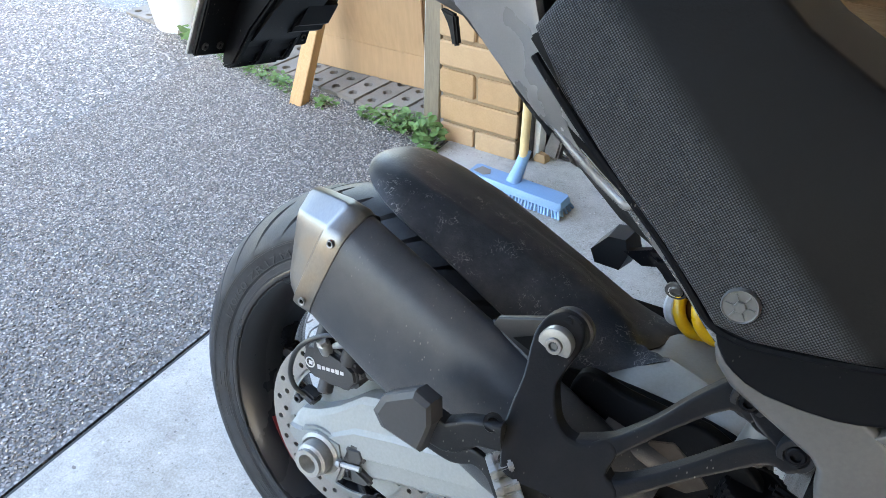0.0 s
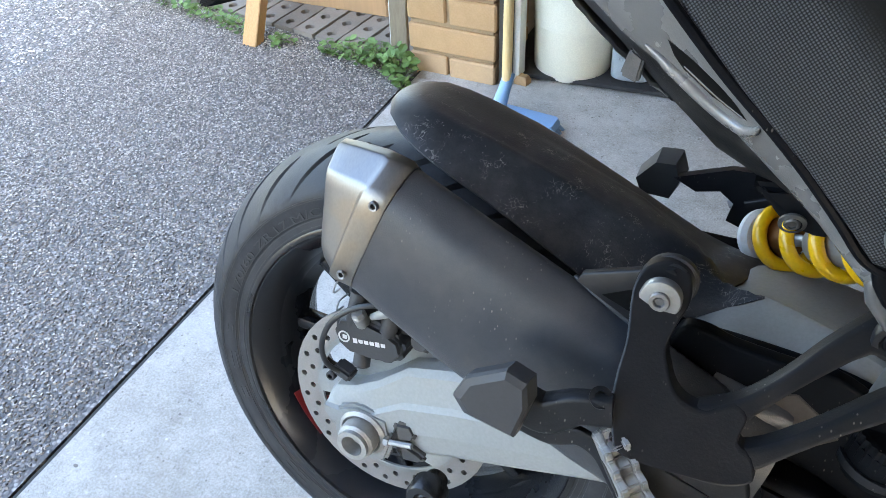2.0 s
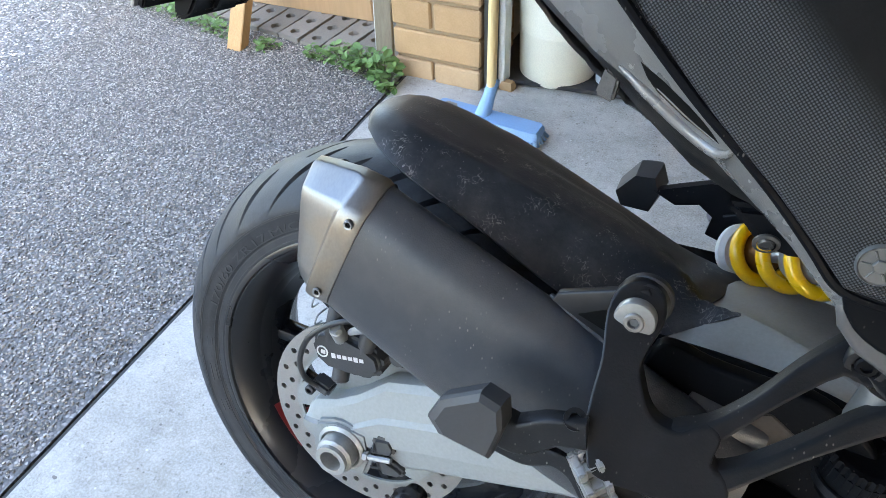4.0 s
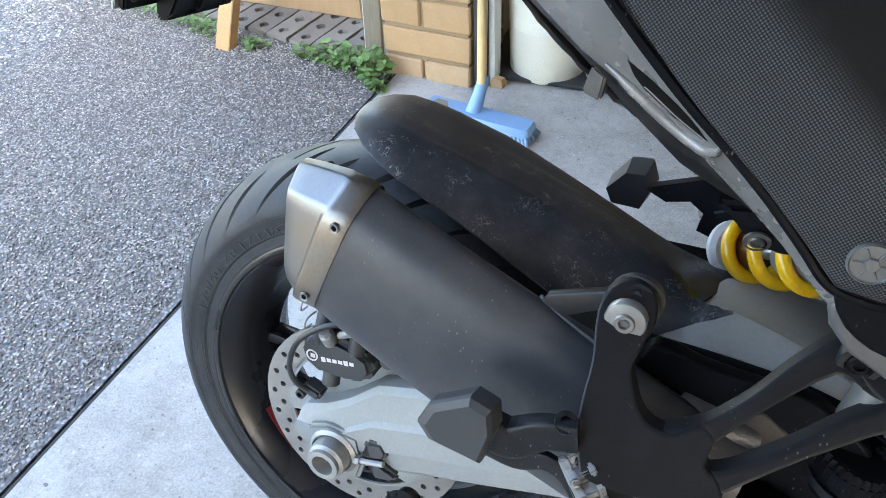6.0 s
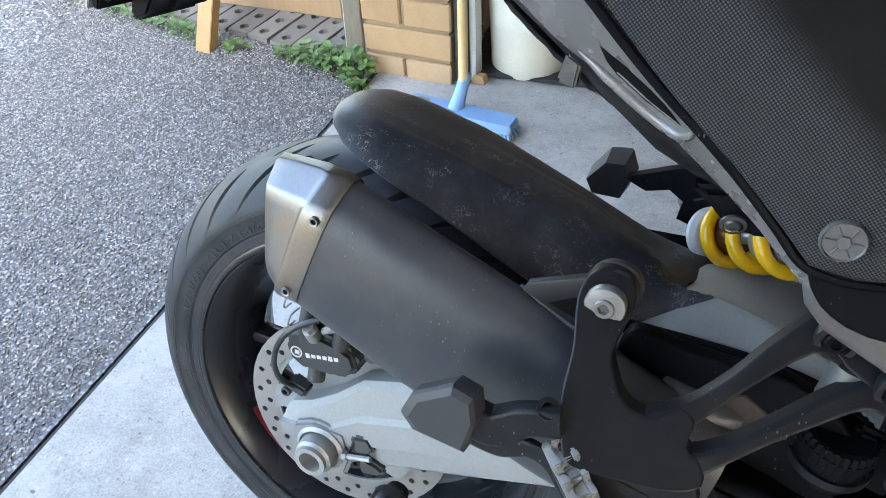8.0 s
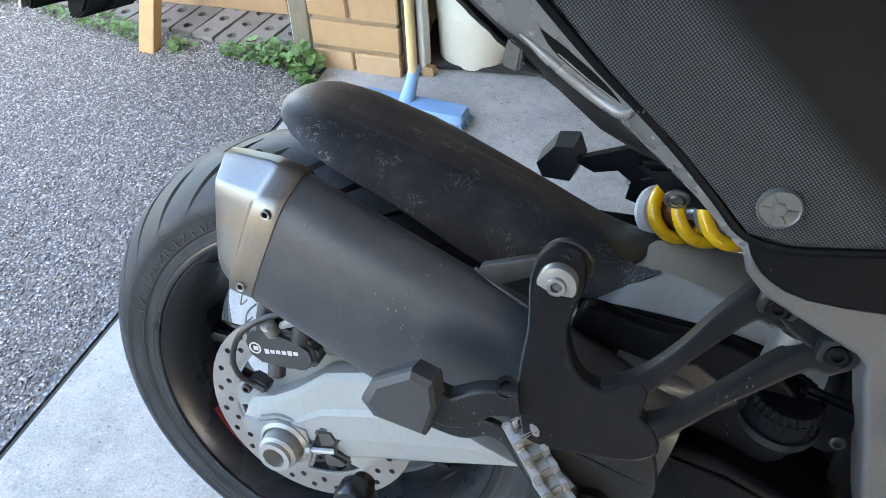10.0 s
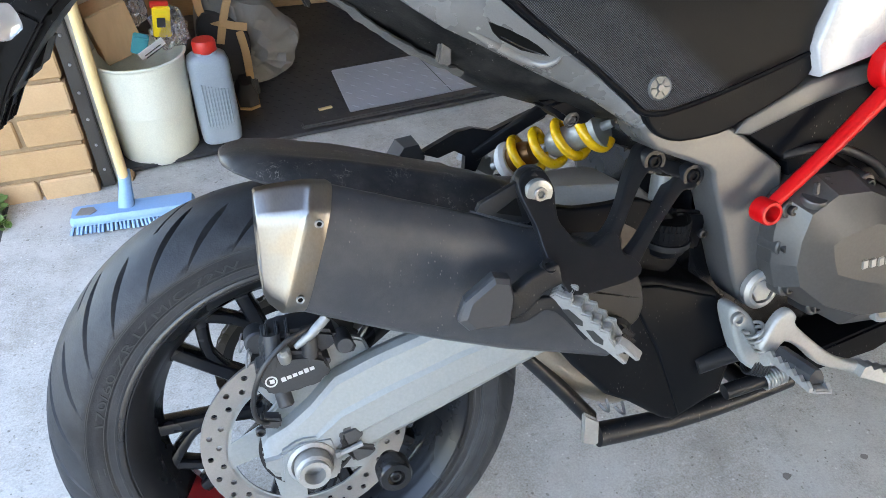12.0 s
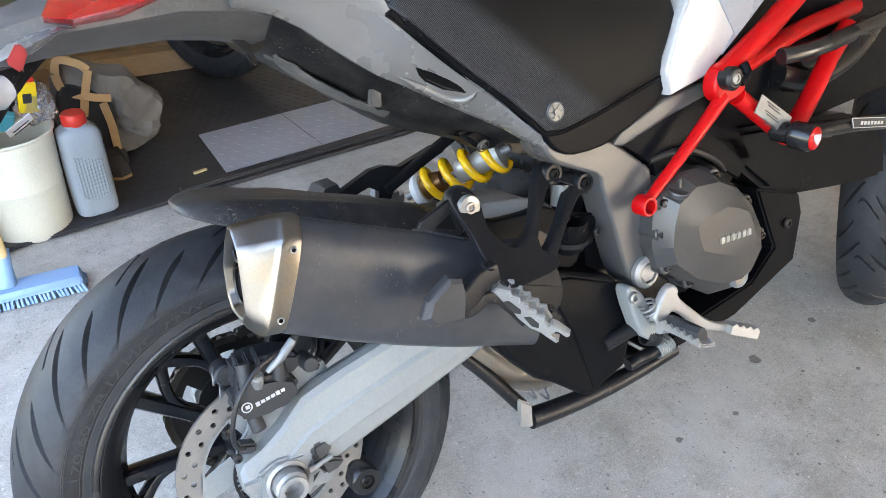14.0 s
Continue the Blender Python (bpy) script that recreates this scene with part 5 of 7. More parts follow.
link_mesh = finish(merge(prism(link_outline, 0.0065, 0.0085, 0.0), prism(link_outline, -0.0085, -0.0065, 0.0), *[lathe([(0.0045, -0.0095), (0.0045, 0.0095), (0, 0.0095)], (sx, 0, 0), n=10) for sx in (-0.0079, 0.0079)]))
link_mesh.materials.append(M["chain"])
pitch_a = 360 / 43
spots = [(HUB[0] + 0.1085 * math.cos(radians(88 + pitch_a * k)), HUB[2] + 0.1085 * math.sin(radians(88 + pitch_a * k)), 88 + pitch_a * k + 90) for k in range(23)]
spots += [(0.025 + 0.0159 * k, 0.4305 + 0.0159 * k * 0.122, 7) for k in range(1, 14)]
for x, z, a in spots:
    ob = new("link", link_mesh)
    ob.parent = chain
    ob.matrix_basis = Matrix.Translation((x, 0.115, z)) @ pose(0, 0, 0, 0, -a, 0)

# ---- rear brake
bracket = [(-0.050, 0.345), (-0.046, 0.372), (-0.028, 0.388), (-0.019, 0.410), (-0.012, 0.440), (0.02, 0.460), (0.062, 0.464), (0.090, 0.452), (0.099, 0.425), (0.090, 0.410), (0.055, 0.392), (0.035, 0.370), (0.0, 0.350), (-0.03, 0.340)]
brake = bp("brake_caliper", merge(
    prism([(-0.046, 0.452), (-0.040, 0.432), (-0.022, 0.421), (-0.002, 0.424), (0.012, 0.422), (0.034, 0.428), (0.046, 0.444), (0.040, 0.462), (0.02, 0.472), (-0.015, 0.478), (-0.038, 0.470)], -0.137, -0.098, 0.008, segs=3),
    prism([(-0.036, 0.474), (-0.032, 0.452), (0.040, 0.458), (0.058, 0.470), (0.054, 0.484), (0.030, 0.493), (0.0, 0.498), (-0.026, 0.494)], -0.122, -0.072, 0.005),

    lathe([(0.011, 0), (0.011, 0.03), (0.009, 0.034), (0, 0.034)], (0.062, -0.105, 0.468), (0, -1, 0.1), 20),
    lathe([(0.010, 0), (0.010, 0.018), (0.008, 0.02), (0, 0.02)], (-0.018, -0.112, 0.415), (0.1, -0.4, -0.9), 18),
    *[tube([(x, -0.126, 0.452), (x + 0.004, -0.128, 0.472), (x + 0.006, -0.122, 0.498)], 0.010, 10, 3) for x in (-0.024, 0.018)]), "caliper", "black two piston rear brake caliper")
for k in range(3):
    bp("cooling_rib", box((-0.024 + 0.012 * k, -0.112, 0.492 + 0.001 * k), (0.004, 0.03, 0.018), 0.0015, pose(0, 0, 0, 12, 14, 0)), "caliper", "", brake)
bp("piston_housing", lathe([(0.012, 0), (0.0145, 0.003), (0.0145, 0.028), (0.012, 0.031), (0, 0.031)], (-0.036, -0.062, 0.474), (0, -1, 0), 20), "caliper", "", brake)
bp("caliper_bracket", prism(bracket, -0.100, -0.088, 0.003), "alloy", "silver caliper bracket", brake)
bp("caliper_bolt", hex_head((0.068, -0.13, 0.466), r=0.007, h=0.006), "dark_bolt", "", brake)
bp("banjo_bolt", merge(lathe([(0.008, 0), (0.008, 0.018), (0.006, 0.02)], (-0.008, -0.132, 0.468), (0, -0.5, 0.85), 16), hex_head((-0.008, -0.141, 0.483), (0, -0.5, 0.85), 0.007, 0.008)), "zinc", "zinc banjo bolt", brake)
bp("line_fitting", tube([(0.006, -0.138, 0.484), (0.026, -0.140, 0.498), (0.046, -0.138, 0.514)], [0.0035, 0.006, 0.006], 12), "zinc", "silver brake line fitting", brake)
bp("brake_hose", tube([(0.046, -0.138, 0.514), (0.075, -0.13, 0.53), (0.12, -0.10, 0.53), (0.2, -0.09, 0.52)], 0.005, 10), "hose", "", brake)
bp("sensor_cable", tube([(0.030, -0.135, 0.505), (-0.005, -0.146, 0.497), (-0.036, -0.150, 0.470), (-0.052, -0.145, 0.430), (-0.052, -0.135, 0.398), (-0.040, -0.125, 0.383)], 0.0032, 10), "hose", "thin black sensor cable", brake)
bp("sensor", merge(box((-0.038, -0.118, 0.382), (0.024, 0.02, 0.014), 0.003, pose(0, 0, 0, 0, 20, 0)), bolt((-0.052, -0.122, 0.374), r=0.006, h=0.007)), "caliper", "", brake)
for x, z in ((-0.050, 0.488), (-0.046, 0.466)):
    bp("retaining_pin", tube([(x, -0.10, z + 0.008), (x - 0.004, -0.112, z + 0.004), (x - 0.006, -0.114, z - 0.008), (x - 0.001, -0.108, z - 0.004)], 0.0012, 6), "zinc", "", brake)
mark = merge(lathe([(0.0055, 0.0003), (0.0072, 0.0003), (0.0072, -0.0003), (0.0055, -0.0003)], (-0.028, -0.1375, 0.446), n=24, closed=True), box((-0.027, -0.1375, 0.446), (0.0055, 0.0005, 0.005), 0.0))
bp("maker_mark", mark, "print_white", "plain white maker's mark", brake)
bp("maker_bar", merge(*[box((-0.014 + 0.0068 * k, -0.1376, 0.4455 + 0.0012 * k), (0.0054, 0.0005, 0.0062 if k in (0, 4) else 0.0048), 0.0008, pose(0, 0, 0, 0, -9, 0)) for k in range(6)]), "print_white", "plain white bars of the maker's name", brake)

# ---- swing arm details
bp("adjuster_recess", merge(prism([(0.036, 0.344), (0.040, 0.356), (0.060, 0.360), (0.068, 0.348), (0.064, 0.336), (0.05, 0.332), (0.072, 0.324), (0.082, 0.318), (0.074, 0.308), (0.052, 0.304), (0.046, 0.316)], -0.1425, -0.13, 0.004)), "alloy_dark", "cast recess of the chain adjuster", swing)
bp("adjuster_bolt", merge(tube([(0.030, -0.143, 0.325), (0.064, -0.143, 0.333)], 0.0036, 8, 1), hex_head((0.030, -0.143, 0.325), (1, 0, 0.2), 0.006, 0.006)), "zinc", "zinc chain adjuster bolt", swing)


# ---- guards
bp("chain_guard", prism([(0.1, 0.52), (0.25, 0.555), (0.40, 0.56), (0.42, 0.545), (0.25, 0.535), (0.1, 0.50)], 0.078, 0.115, 0.004), "plastic", "black chain guard")
bp("arm_guard", casting([(0.296, 0.560), (0.302, 0.600), (0.322, 0.605), (0.345, 0.599), (0.39, 0.596), (0.42, 0.597), (0.45, 0.584), (0.478, 0.560), (0.49, 0.52), (0.47, 0.49), (0.42, 0.505), (0.37, 0.518), (0.31, 0.525)], -0.172, -0.155, 0.004, n=3), "plastic", "black guard on the swing arm")

# ---- silencer cap: pressed edge and outlets
for zc_, h in ((0.661, 0.020), (0.612, 0.021)):
    bp("outlet", lathe([(h * 0.95, 0.004), (h * 1.05, 0.006), (h * 1.1, 0.002), (h * 0.92, 0.0), (h * 0.9, -0.05), (0, -0.05)], (0.004 if zc_ > 0.64 else -0.002, -0.158, zc_), (-0.98, 0, 0.13), 28), "dark_bolt", "dark exhaust outlet", silencer)
bp("seam", tube([(0.208, -0.205, 0.500), (0.195, -0.199, 0.484), (0.180, -0.186, 0.478)], 0.0011, 6), "alloy_dark", "thin weld seam", silencer)

# ---- pillion peg, bump pad and their arm
pad_ring = [(0.1585, 0.5540), (0.1670, 0.5740), (0.1990, 0.5945), (0.2160, 0.5890), (0.2195, 0.5680), (0.2120, 0.5340), (0.1690, 0.5405)]


def scaled_ring(k, y, dx=0.0, dz=0.0):
    return [(0.196 + (x - 0.196) * k + dx, y, 0.563 + (z - 0.563) * k + dz) for x, z in pad_ring]


pad = bp("bump_pad", loft([scaled_ring(0.80, -0.2660, 0.004), scaled_ring(0.97, -0.2685, 0.002), scaled_ring(1.0, -0.2800), scaled_ring(0.965, -0.2840), scaled_ring(0.80, -0.2875, 0.001)]), "rubber", "faceted black rubber pad", hanger, 20)
bp("pad_arm", merge(tube([(0.208, -0.266, 0.556), (0.2260, -0.265, 0.552), (0.2380, -0.264, 0.558), (0.2520, -0.264, 0.568), (0.276, -0.262, 0.573)], [1.0, 1.0, 0.95, 0.85, 0.8], section=rounded_section(0.018, 0.032, 5, 16)),
                    tube([(0.212, -0.266, 0.5410), (0.2342, -0.266, 0.5370), (0.2556, -0.266, 0.5430), (0.2738, -0.267, 0.5360), (0.2888, -0.270, 0.5190), (0.3060, -0.272, 0.4950)], [1.1, 1.0, 0.8, 0.7, 0.7, 0.7], section=rounded_section(0.010, 0.020, 4, 16)),
                    lathe([(0.0045, -0.004), (0.0085, -0.004), (0.0085, 0.004), (0.0045, 0.004)], (0.2650, -0.263, 0.5810), (0.2, -0.6, 0.77), 20, closed=True)), "cast_black", "", hanger)


def toothed_bar(a, b, width, teeth, height, side, thick):
    """A foot peg: a bar with a row of teeth on two edges."""
    a, b = Vector(a), Vector(b)
    d = (b - a)
    n = d.normalized()
    w = Vector(side).normalized()
    u = n.cross(w).normalized()
    top, bot = [], []
    for k in range(teeth * 2 + 1):
        p = a + d * k / (teeth * 2)
        top.append(p + w * (width / 2 + (height if k % 2 else 0)))
        bot.append(p - w * (width / 2))
    ring = top + bot[::-1]
    return loft([[p - u * thick / 2 for p in ring], [p + u * thick / 2 for p in ring]])


PA, PAX = Vector((0.268, -0.267, 0.553)), Vector((0.638, -0.286, -0.724)).normalized()
PW = Vector((0, -0.55, 0.83))
PW = (PW - PAX * PW.dot(PAX)).normalized()
PN = PAX.cross(PW).normalized()


def peg_plate(outline, d0, d1, soft):
    """A flat casting in the plane of the peg; outline as (along, across)."""
    bm = prism([(a, w) for a, w in outline], d0, d1, soft)
    bm.transform(Matrix(((PAX.x, PN.x, PW.x, PA.x), (PAX.y, PN.y, PW.y, PA.y), (PAX.z, PN.z, PW.z, PA.z), (0, 0, 0, 1))))
    return bm


def peg_outline(low, high, peak):
    return [(0.0, -0.006), (0.0, 0.006), (0.008, high)] + [p for k in range(5) for p in ((0.014 + 0.014 * k, peak), (0.021 + 0.014 * k, high))] + [(0.090, high - 0.004), (0.094, 0.0), (0.090, -0.012), (0.076, low), (0.03, low + 0.004), (0.010, low + 0.006)]


ppeg = bp("pillion_peg", peg_plate(peg_outline(-0.017, 0.010, 0.017), -0.003, 0.004, 0.0015), "cast_silver", "cast silver toothed pillion peg folded up", angle=20)
bp("rear_rail", peg_plate(peg_outline(-0.010, 0.011, 0.018), -0.017, -0.012, 0.0012), "cast_silver", "", ppeg, 20)
bp("core", peg_plate(peg_outline(-0.010, 0.005, 0.014), -0.013, -0.002, 0.0015), "cast_silver", "", ppeg, 20)
bp("clevis", peg_plate([(0.088, -0.014), (0.088, 0.010), (0.098, 0.013), (0.118, 0.013), (0.118, 0.007), (0.102, 0.006), (0.102, -0.006), (0.118, -0.007), (0.118, -0.013), (0.098, -0.014)], -0.010, 0.002, 0.0012), "cast_silver", "", ppeg, 20)
# two black inlays on the solid face imitate shaded holes
for slot in ([(0.020, -0.008), (0.024, 0.002), (0.044, 0.002), (0.050, -0.004), (0.044, -0.010)], [(0.056, -0.006), (0.060, 0.002), (0.076, 0.001), (0.082, -0.006), (0.074, -0.011)]):
    bp("hole_inlay", peg_plate(slot, 0.002, 0.0046, 0.0003), "ink", "dark inlay painted as a hole through the peg", ppeg)
bp("peg_pivot", merge(lathe([(0.017, 0), (0.019, 0.012), (0.014, 0.016), (0, 0.016)], (0.338, -0.262, 0.490), n=24), box((0.340, -0.278, 0.484), (0.030, 0.024, 0.030), 0.006, pose(0, 0, 0, 0, 40, 0)), bolt((0.358, -0.262, 0.478), r=0.005, h=0.004)), "cast_black", "", ppeg)

# ---- left side bracket seen behind the hugger
lh = bp("left_hanger", merge(prism([(0.245, 0.617), (0.272, 0.628), (0.305, 0.641), (0.33, 0.643), (0.36, 0.634), (0.43, 0.655), (0.45, 0.642), (0.37, 0.612), (0.345, 0.600), (0.33, 0.575), (0.312, 0.580), (0.315, 0.602), (0.298, 0.613), (0.272, 0.606)], 0.135, 0.15, 0.0), tube([(0.33, 0.14, 0.600), (0.407, 0.13, 0.640), (0.48, 0.12, 0.678)], 0.8, section=bar)), "cast_black", "black cast bracket on the far side")
bp("far_pad", loft([[(x, y, z) for x, z in pts] for y, pts in ((0.135, [(0.203, 0.606), (0.222, 0.630), (0.244, 0.632), (0.252, 0.612), (0.245, 0.590), (0.212, 0.590)]), (0.185, [(0.200, 0.604), (0.220, 0.632), (0.246, 0.634), (0.256, 0.612), (0.248, 0.586), (0.209, 0.586)]), (0.205, [(0.208, 0.605), (0.224, 0.626), (0.242, 0.628), (0.249, 0.611), (0.243, 0.592), (0.215, 0.592)]))]), "rubber", "", lh, 20)
bp("far_peg", toothed_bar((0.315, 0.155, 0.60), (0.375, 0.185, 0.555), 0.020, 5, 0.008, (0.5, 0, 0.8), 0.012), "cast_silver", "silver far pillion peg", lh, 20)
lh.location.z -= 0.015

# ---- brake fluid reservoir
RES, UP = Vector((0.470, -0.168, 0.560)), Vector((0.06, -0.16, 0.98)).normalized()
res = bp("fluid_reservoir", merge(lathe([(0.020, -0.045), (0.026, -0.040), (0.0285, -0.020), (0.0285, -0.004), (0.0, -0.003)], RES, UP, 32), box(RES + Vector((0.028, 0.006, -0.02)), (0.05, 0.012, 0.05), 0.004, pose(0, 0, 0, 0, 15, 0))), "plastic", "black brake fluid reservoir")
ribs = []
for y, f in ((-0.018, 0.97), (-0.017, 1.0), (0.000, 1.0), (0.004, 0.95), (0.0045, 0.80), (0.003, 0.78)):
    ribs.append([((0.0270 + 0.0018 * (k % 2 if f > 0.94 else 0.5)) * f * math.cos(2 * math.pi * k / 60), (0.0270 + 0.0018 * (k % 2 if f > 0.94 else 0.5)) * f * math.sin(2 * math.pi * k / 60), y) for k in range(60)])
cap_b = loft(ribs)
cap_b.transform(Matrix.Translation(RES) @ basis(UP))
ribbed = bp("ribbed_cap", cap_b, "plastic", "ribbed black cap", res)
bp("bolt", bolt(RES + Vector((0.040, -0.012, -0.022)), r=0.006, h=0.005), "dark_bolt", "", res)
bp("clamp_ring", lathe([(0.029, -0.030), (0.0315, -0.030), (0.0315, -0.022), (0.029, -0.022)], RES, UP, 32, closed=True), "cast_black", "", res)
bp("heat_shield", prism([(0.372, 0.540), (0.378, 0.566), (0.398, 0.574), (0.420, 0.560), (0.436, 0.545), (0.420, 0.530), (0.395, 0.528)], -0.1735, -0.171, 0.0008), "bronze_dark", "heat-stained dark brown shield plate")
bp("pipe_guard", merge(tube([(0.335, -0.165, 0.56), (0.37, -0.168, 0.548), (0.40, -0.165, 0.545)], [0.014, 0.018, 0.012], 14), prism([(0.36, 0.52), (0.375, 0.565), (0.40, 0.572), (0.44, 0.54), (0.45, 0.51)], -0.17, -0.16, 0.003)), "muffler", "dark exhaust joint behind the hanger")
bp("master_cylinder", tube([(0.455, -0.17, 0.59), (0.46, -0.168, 0.62)], 0.014, 16, 1), "bolt_grey", "metal cylinder behind the hanger")

# ---- shock absorber
def coil(a, b, r, wire, turns, phase=0.0, n=150):
    a, b = Vector(a), Vector(b)
    d = (b - a).normalized()
    u = d.orthogonal().normalized()
    w = d.cross(u)
    return tube([a + (b - a) * (k / n) + (u * math.cos(2 * math.pi * turns * k / n + phase) + w * math.sin(2 * math.pi * turns * k / n + phase)) * r for k in range(n + 1)], wire, 10, 1)


SA, SB = Vector((0.351, 0.045, 0.598)), Vector((0.432, -0.046, 0.650))
SD = (SB - SA).normalized()
shock = bp("rear_shock", tube([SA - SD * 0.03, SB + SD * 0.03], 0.006, 18, 1), "zinc", "rear shock absorber with a yellow coil spring")
bp("spring", coil(SA + SD * 0.006, SB + SD * 0.012, 0.0262, 0.0068, 3.9, 2.2), "yellow", "yellow coil spring", shock)
bp("lower_seat", lathe([(0.0, -0.012), (0.022, -0.012), (0.027, -0.006), (0.028, 0.0), (0.024, 0.005), (0.012, 0.006)], SA, SD, 32), "print_white", "white spring seat", shock)
bp("bump_stop", lathe([(0.019, 0.004), (0.020, 0.024), (0.016, 0.040), (0.006, 0.041)], SA, SD, 24), "bronze", "dark bronze bump stop", shock)
bp("shock_body", lathe([(0.006, -0.066), (0.016, -0.064), (0.0185, -0.060), (0.0185, 0.004), (0.0275, 0.006), (0.0275, 0.014), (0.0, 0.014)], SB, SD, 28), "cast_silver", "grey shock body", shock)

# ---- tail details
vent_pts = [(0.2461, 0.8195), (0.2520, 0.8085), (0.2600, 0.8000), (0.2823, 0.7862), (0.3082, 0.7782), (0.2980, 0.7890), (0.2849, 0.7985), (0.2657, 0.8100)]
lip = [(0.2300, 0.8100), (0.2400, 0.8045), (0.2490, 0.7985), (0.2630, 0.7900), (0.2800, 0.7795), (0.2964, 0.7715), (0.3080, 0.7690), (0.3150, 0.7730), (0.3165, 0.7780)]
bp("vent_lip", tube([(x, panel_y(x, z) - 0.0005, z) for x, z in lip], [0.2, 0.6, 0.9, 1.0, 1.0, 1.0, 0.9, 0.6, 0.2], section=rounded_section(0.010, 0.010, 2.2, 14)), "panel_grey", "", tail)
# no cut in the panel: a black plate paints the slot's shade
vent = bp("vent", prism(vent_pts, -0.0006, 0.008, 0.0003, panel_y), "hole_shade", "dark plate painted as the shaded intake slot", tail)
bp("vent_blade", tube([(x, panel_y(x, z) - 0.0012, z) for x, z in ((0.2600, 0.8030), (0.2780, 0.7925), (0.2920, 0.7855), (0.3050, 0.7795))], [0.4, 1.0, 1.0, 0.4], section=rounded_section(0.0012, 0.0030, 2.2, 8)), "gloss_black", "glossy black blade in the slot", vent)
bp("tail_corner", loft([[(x, y, z) for y, z in ((-0.10, lo), (-0.140, lo + 0.004), (-0.152, (lo + hi) / 2), (-0.14, hi - 0.004), (-0.10, hi))] for x, lo, hi in ((-0.176, 0.884, 0.896), (-0.160, 0.884, 0.907), (-0.140, 0.893, 0.913), (-0.115, 0.906, 0.919), (-0.100, 0.911, 0.915))]), "panel_grey", "grey trim behind the tail lamp", tail)
bp("side_reflector", prism([(-0.167, 0.890), (-0.153, 0.907), (-0.1455, 0.898), (-0.156, 0.879)], -0.156, -0.140, 0.002), "red_reflector", "small red side reflector", tail)
bp("tail_lamp", loft([[(x, y, z) for y, z in sym(h)] for x, h in ((-0.124, ((0.05, 0.922), (0.125, 0.920), (0.140, 0.926), (0.05, 0.935))), (-0.100, ((0.05, 0.918), (0.135, 0.914), (0.158, 0.921), (0.06, 0.955))), (-0.060, ((0.05, 0.922), (0.140, 0.916), (0.164, 0.926), (0.06, 0.965))), (-0.005, ((0.05, 0.935), (0.145, 0.928), (0.164, 0.938), (0.06, 0.975))), (0.03, ((0.05, 0.95), (0.15, 0.940), (0.163, 0.946), (0.06, 0.98))))]), "red_lens", "red tail lamp", tail, 30)
ind = bp("rear_indicator", lathe([(0.0, 0.0), (0.012, 0.003), (0.0165, 0.016), (0.013, 0.028), (0.0, 0.032)], (-0.170, -0.160, 0.870), (-0.8, -0.5, -0.2), 22), "clear_lens", "clear rear indicator", tail)
holder = bp("plate_holder", prism([(-0.12, 0.890), (-0.159, 0.858), (-0.184, 0.831), (-0.226, 0.781), (-0.240, 0.772), (-0.250, 0.747), (-0.272, 0.742), (-0.268, 0.790), (-0.225, 0.865), (-0.16, 0.905)], -0.055, 0.045, 0.008), "plastic", "black number plate holder under the tail")
bp("number_plate", prism([(-0.275, 0.766), (-0.271, 0.764), (-0.231, 0.884), (-0.235, 0.886)], -0.106, 0.106, 0.0008), "sticker", "back of the number plate", holder)
bp("plate_frame", prism([(-0.270, 0.765), (-0.262, 0.763), (-0.224, 0.876), (-0.231, 0.880)], -0.102, 0.102, 0.002), "plastic", "", holder)
for k, y in enumerate((-0.052, -0.012, 0.040)):
    bp("rib", prism([(-0.265, 0.745), (-0.243, 0.752), (-0.215, 0.800), (-0.17, 0.856), (-0.19, 0.87), (-0.24, 0.80)], y - 0.006, y + 0.006, 0.003), "plastic", "", holder)
bp("cable_box", prism([(-0.225, 0.79), (-0.20, 0.80), (-0.178, 0.84), (-0.19, 0.862), (-0.215, 0.84)], 0.0, 0.075, 0.008), "plastic", "", holder)
for y in (-0.090, -0.066, 0.066, 0.090):
    bp("bolt", bolt((-0.2595, y, 0.776), (0.96, 0, -0.25), 0.005, 0.004), "dark_bolt", "", holder)
for x, z in ((0.358, 0.694),):
    bp("tail_bolt", merge(lathe([(0.010, 0), (0.010, 0.002), (0.007, 0.003)], (x, -0.133, z), (0.1, -0.9, -0.4), 24), bolt((x, -0.134, z - 0.001), (0.1, -0.9, -0.4), 0.006, 0.002)), "alloy_dark", "", tail)
bp("front_boss", prism([(0.320, 0.716), (0.346, 0.697), (0.354, 0.688), (0.369, 0.684), (0.389, 0.686), (0.402, 0.700), (0.36, 0.722)], -0.132, -0.08, 0.006, segs=3), "plastic", "", tail)
film = []
for k in range(19):
    f = k / 18
    x, z = 0.100 + 0.145 * f, 0.862 - 0.108 * f - 0.010 * math.sin(f * math.pi)
    wave = 0.006 * noise.noise(Vector((k * 0.6, 1.0, 0.0)))
    out = 0.040 - 0.018 * f
    film.append([(x, y + out, z_) for x, y, z_ in ((x, -0.118, z + 0.004 + wave), (x + 0.002, -0.106, z + wave * 0.5 - 0.002), (x + 0.004, -0.090, z - 0.007 - wave), (x + 0.004, -0.060, z - 0.004), (x + 0.004, -0.060, z - 0.001), (x + 0.004, -0.089, z - 0.004 - wave), (x + 0.002, -0.104, z + 0.001 + wave * 0.5), (x, -0.114, z + 0.007 + wave))])
bp("splash_film", loft(film), "film_grey", "crumpled dusty grey splash film", tail, 60)
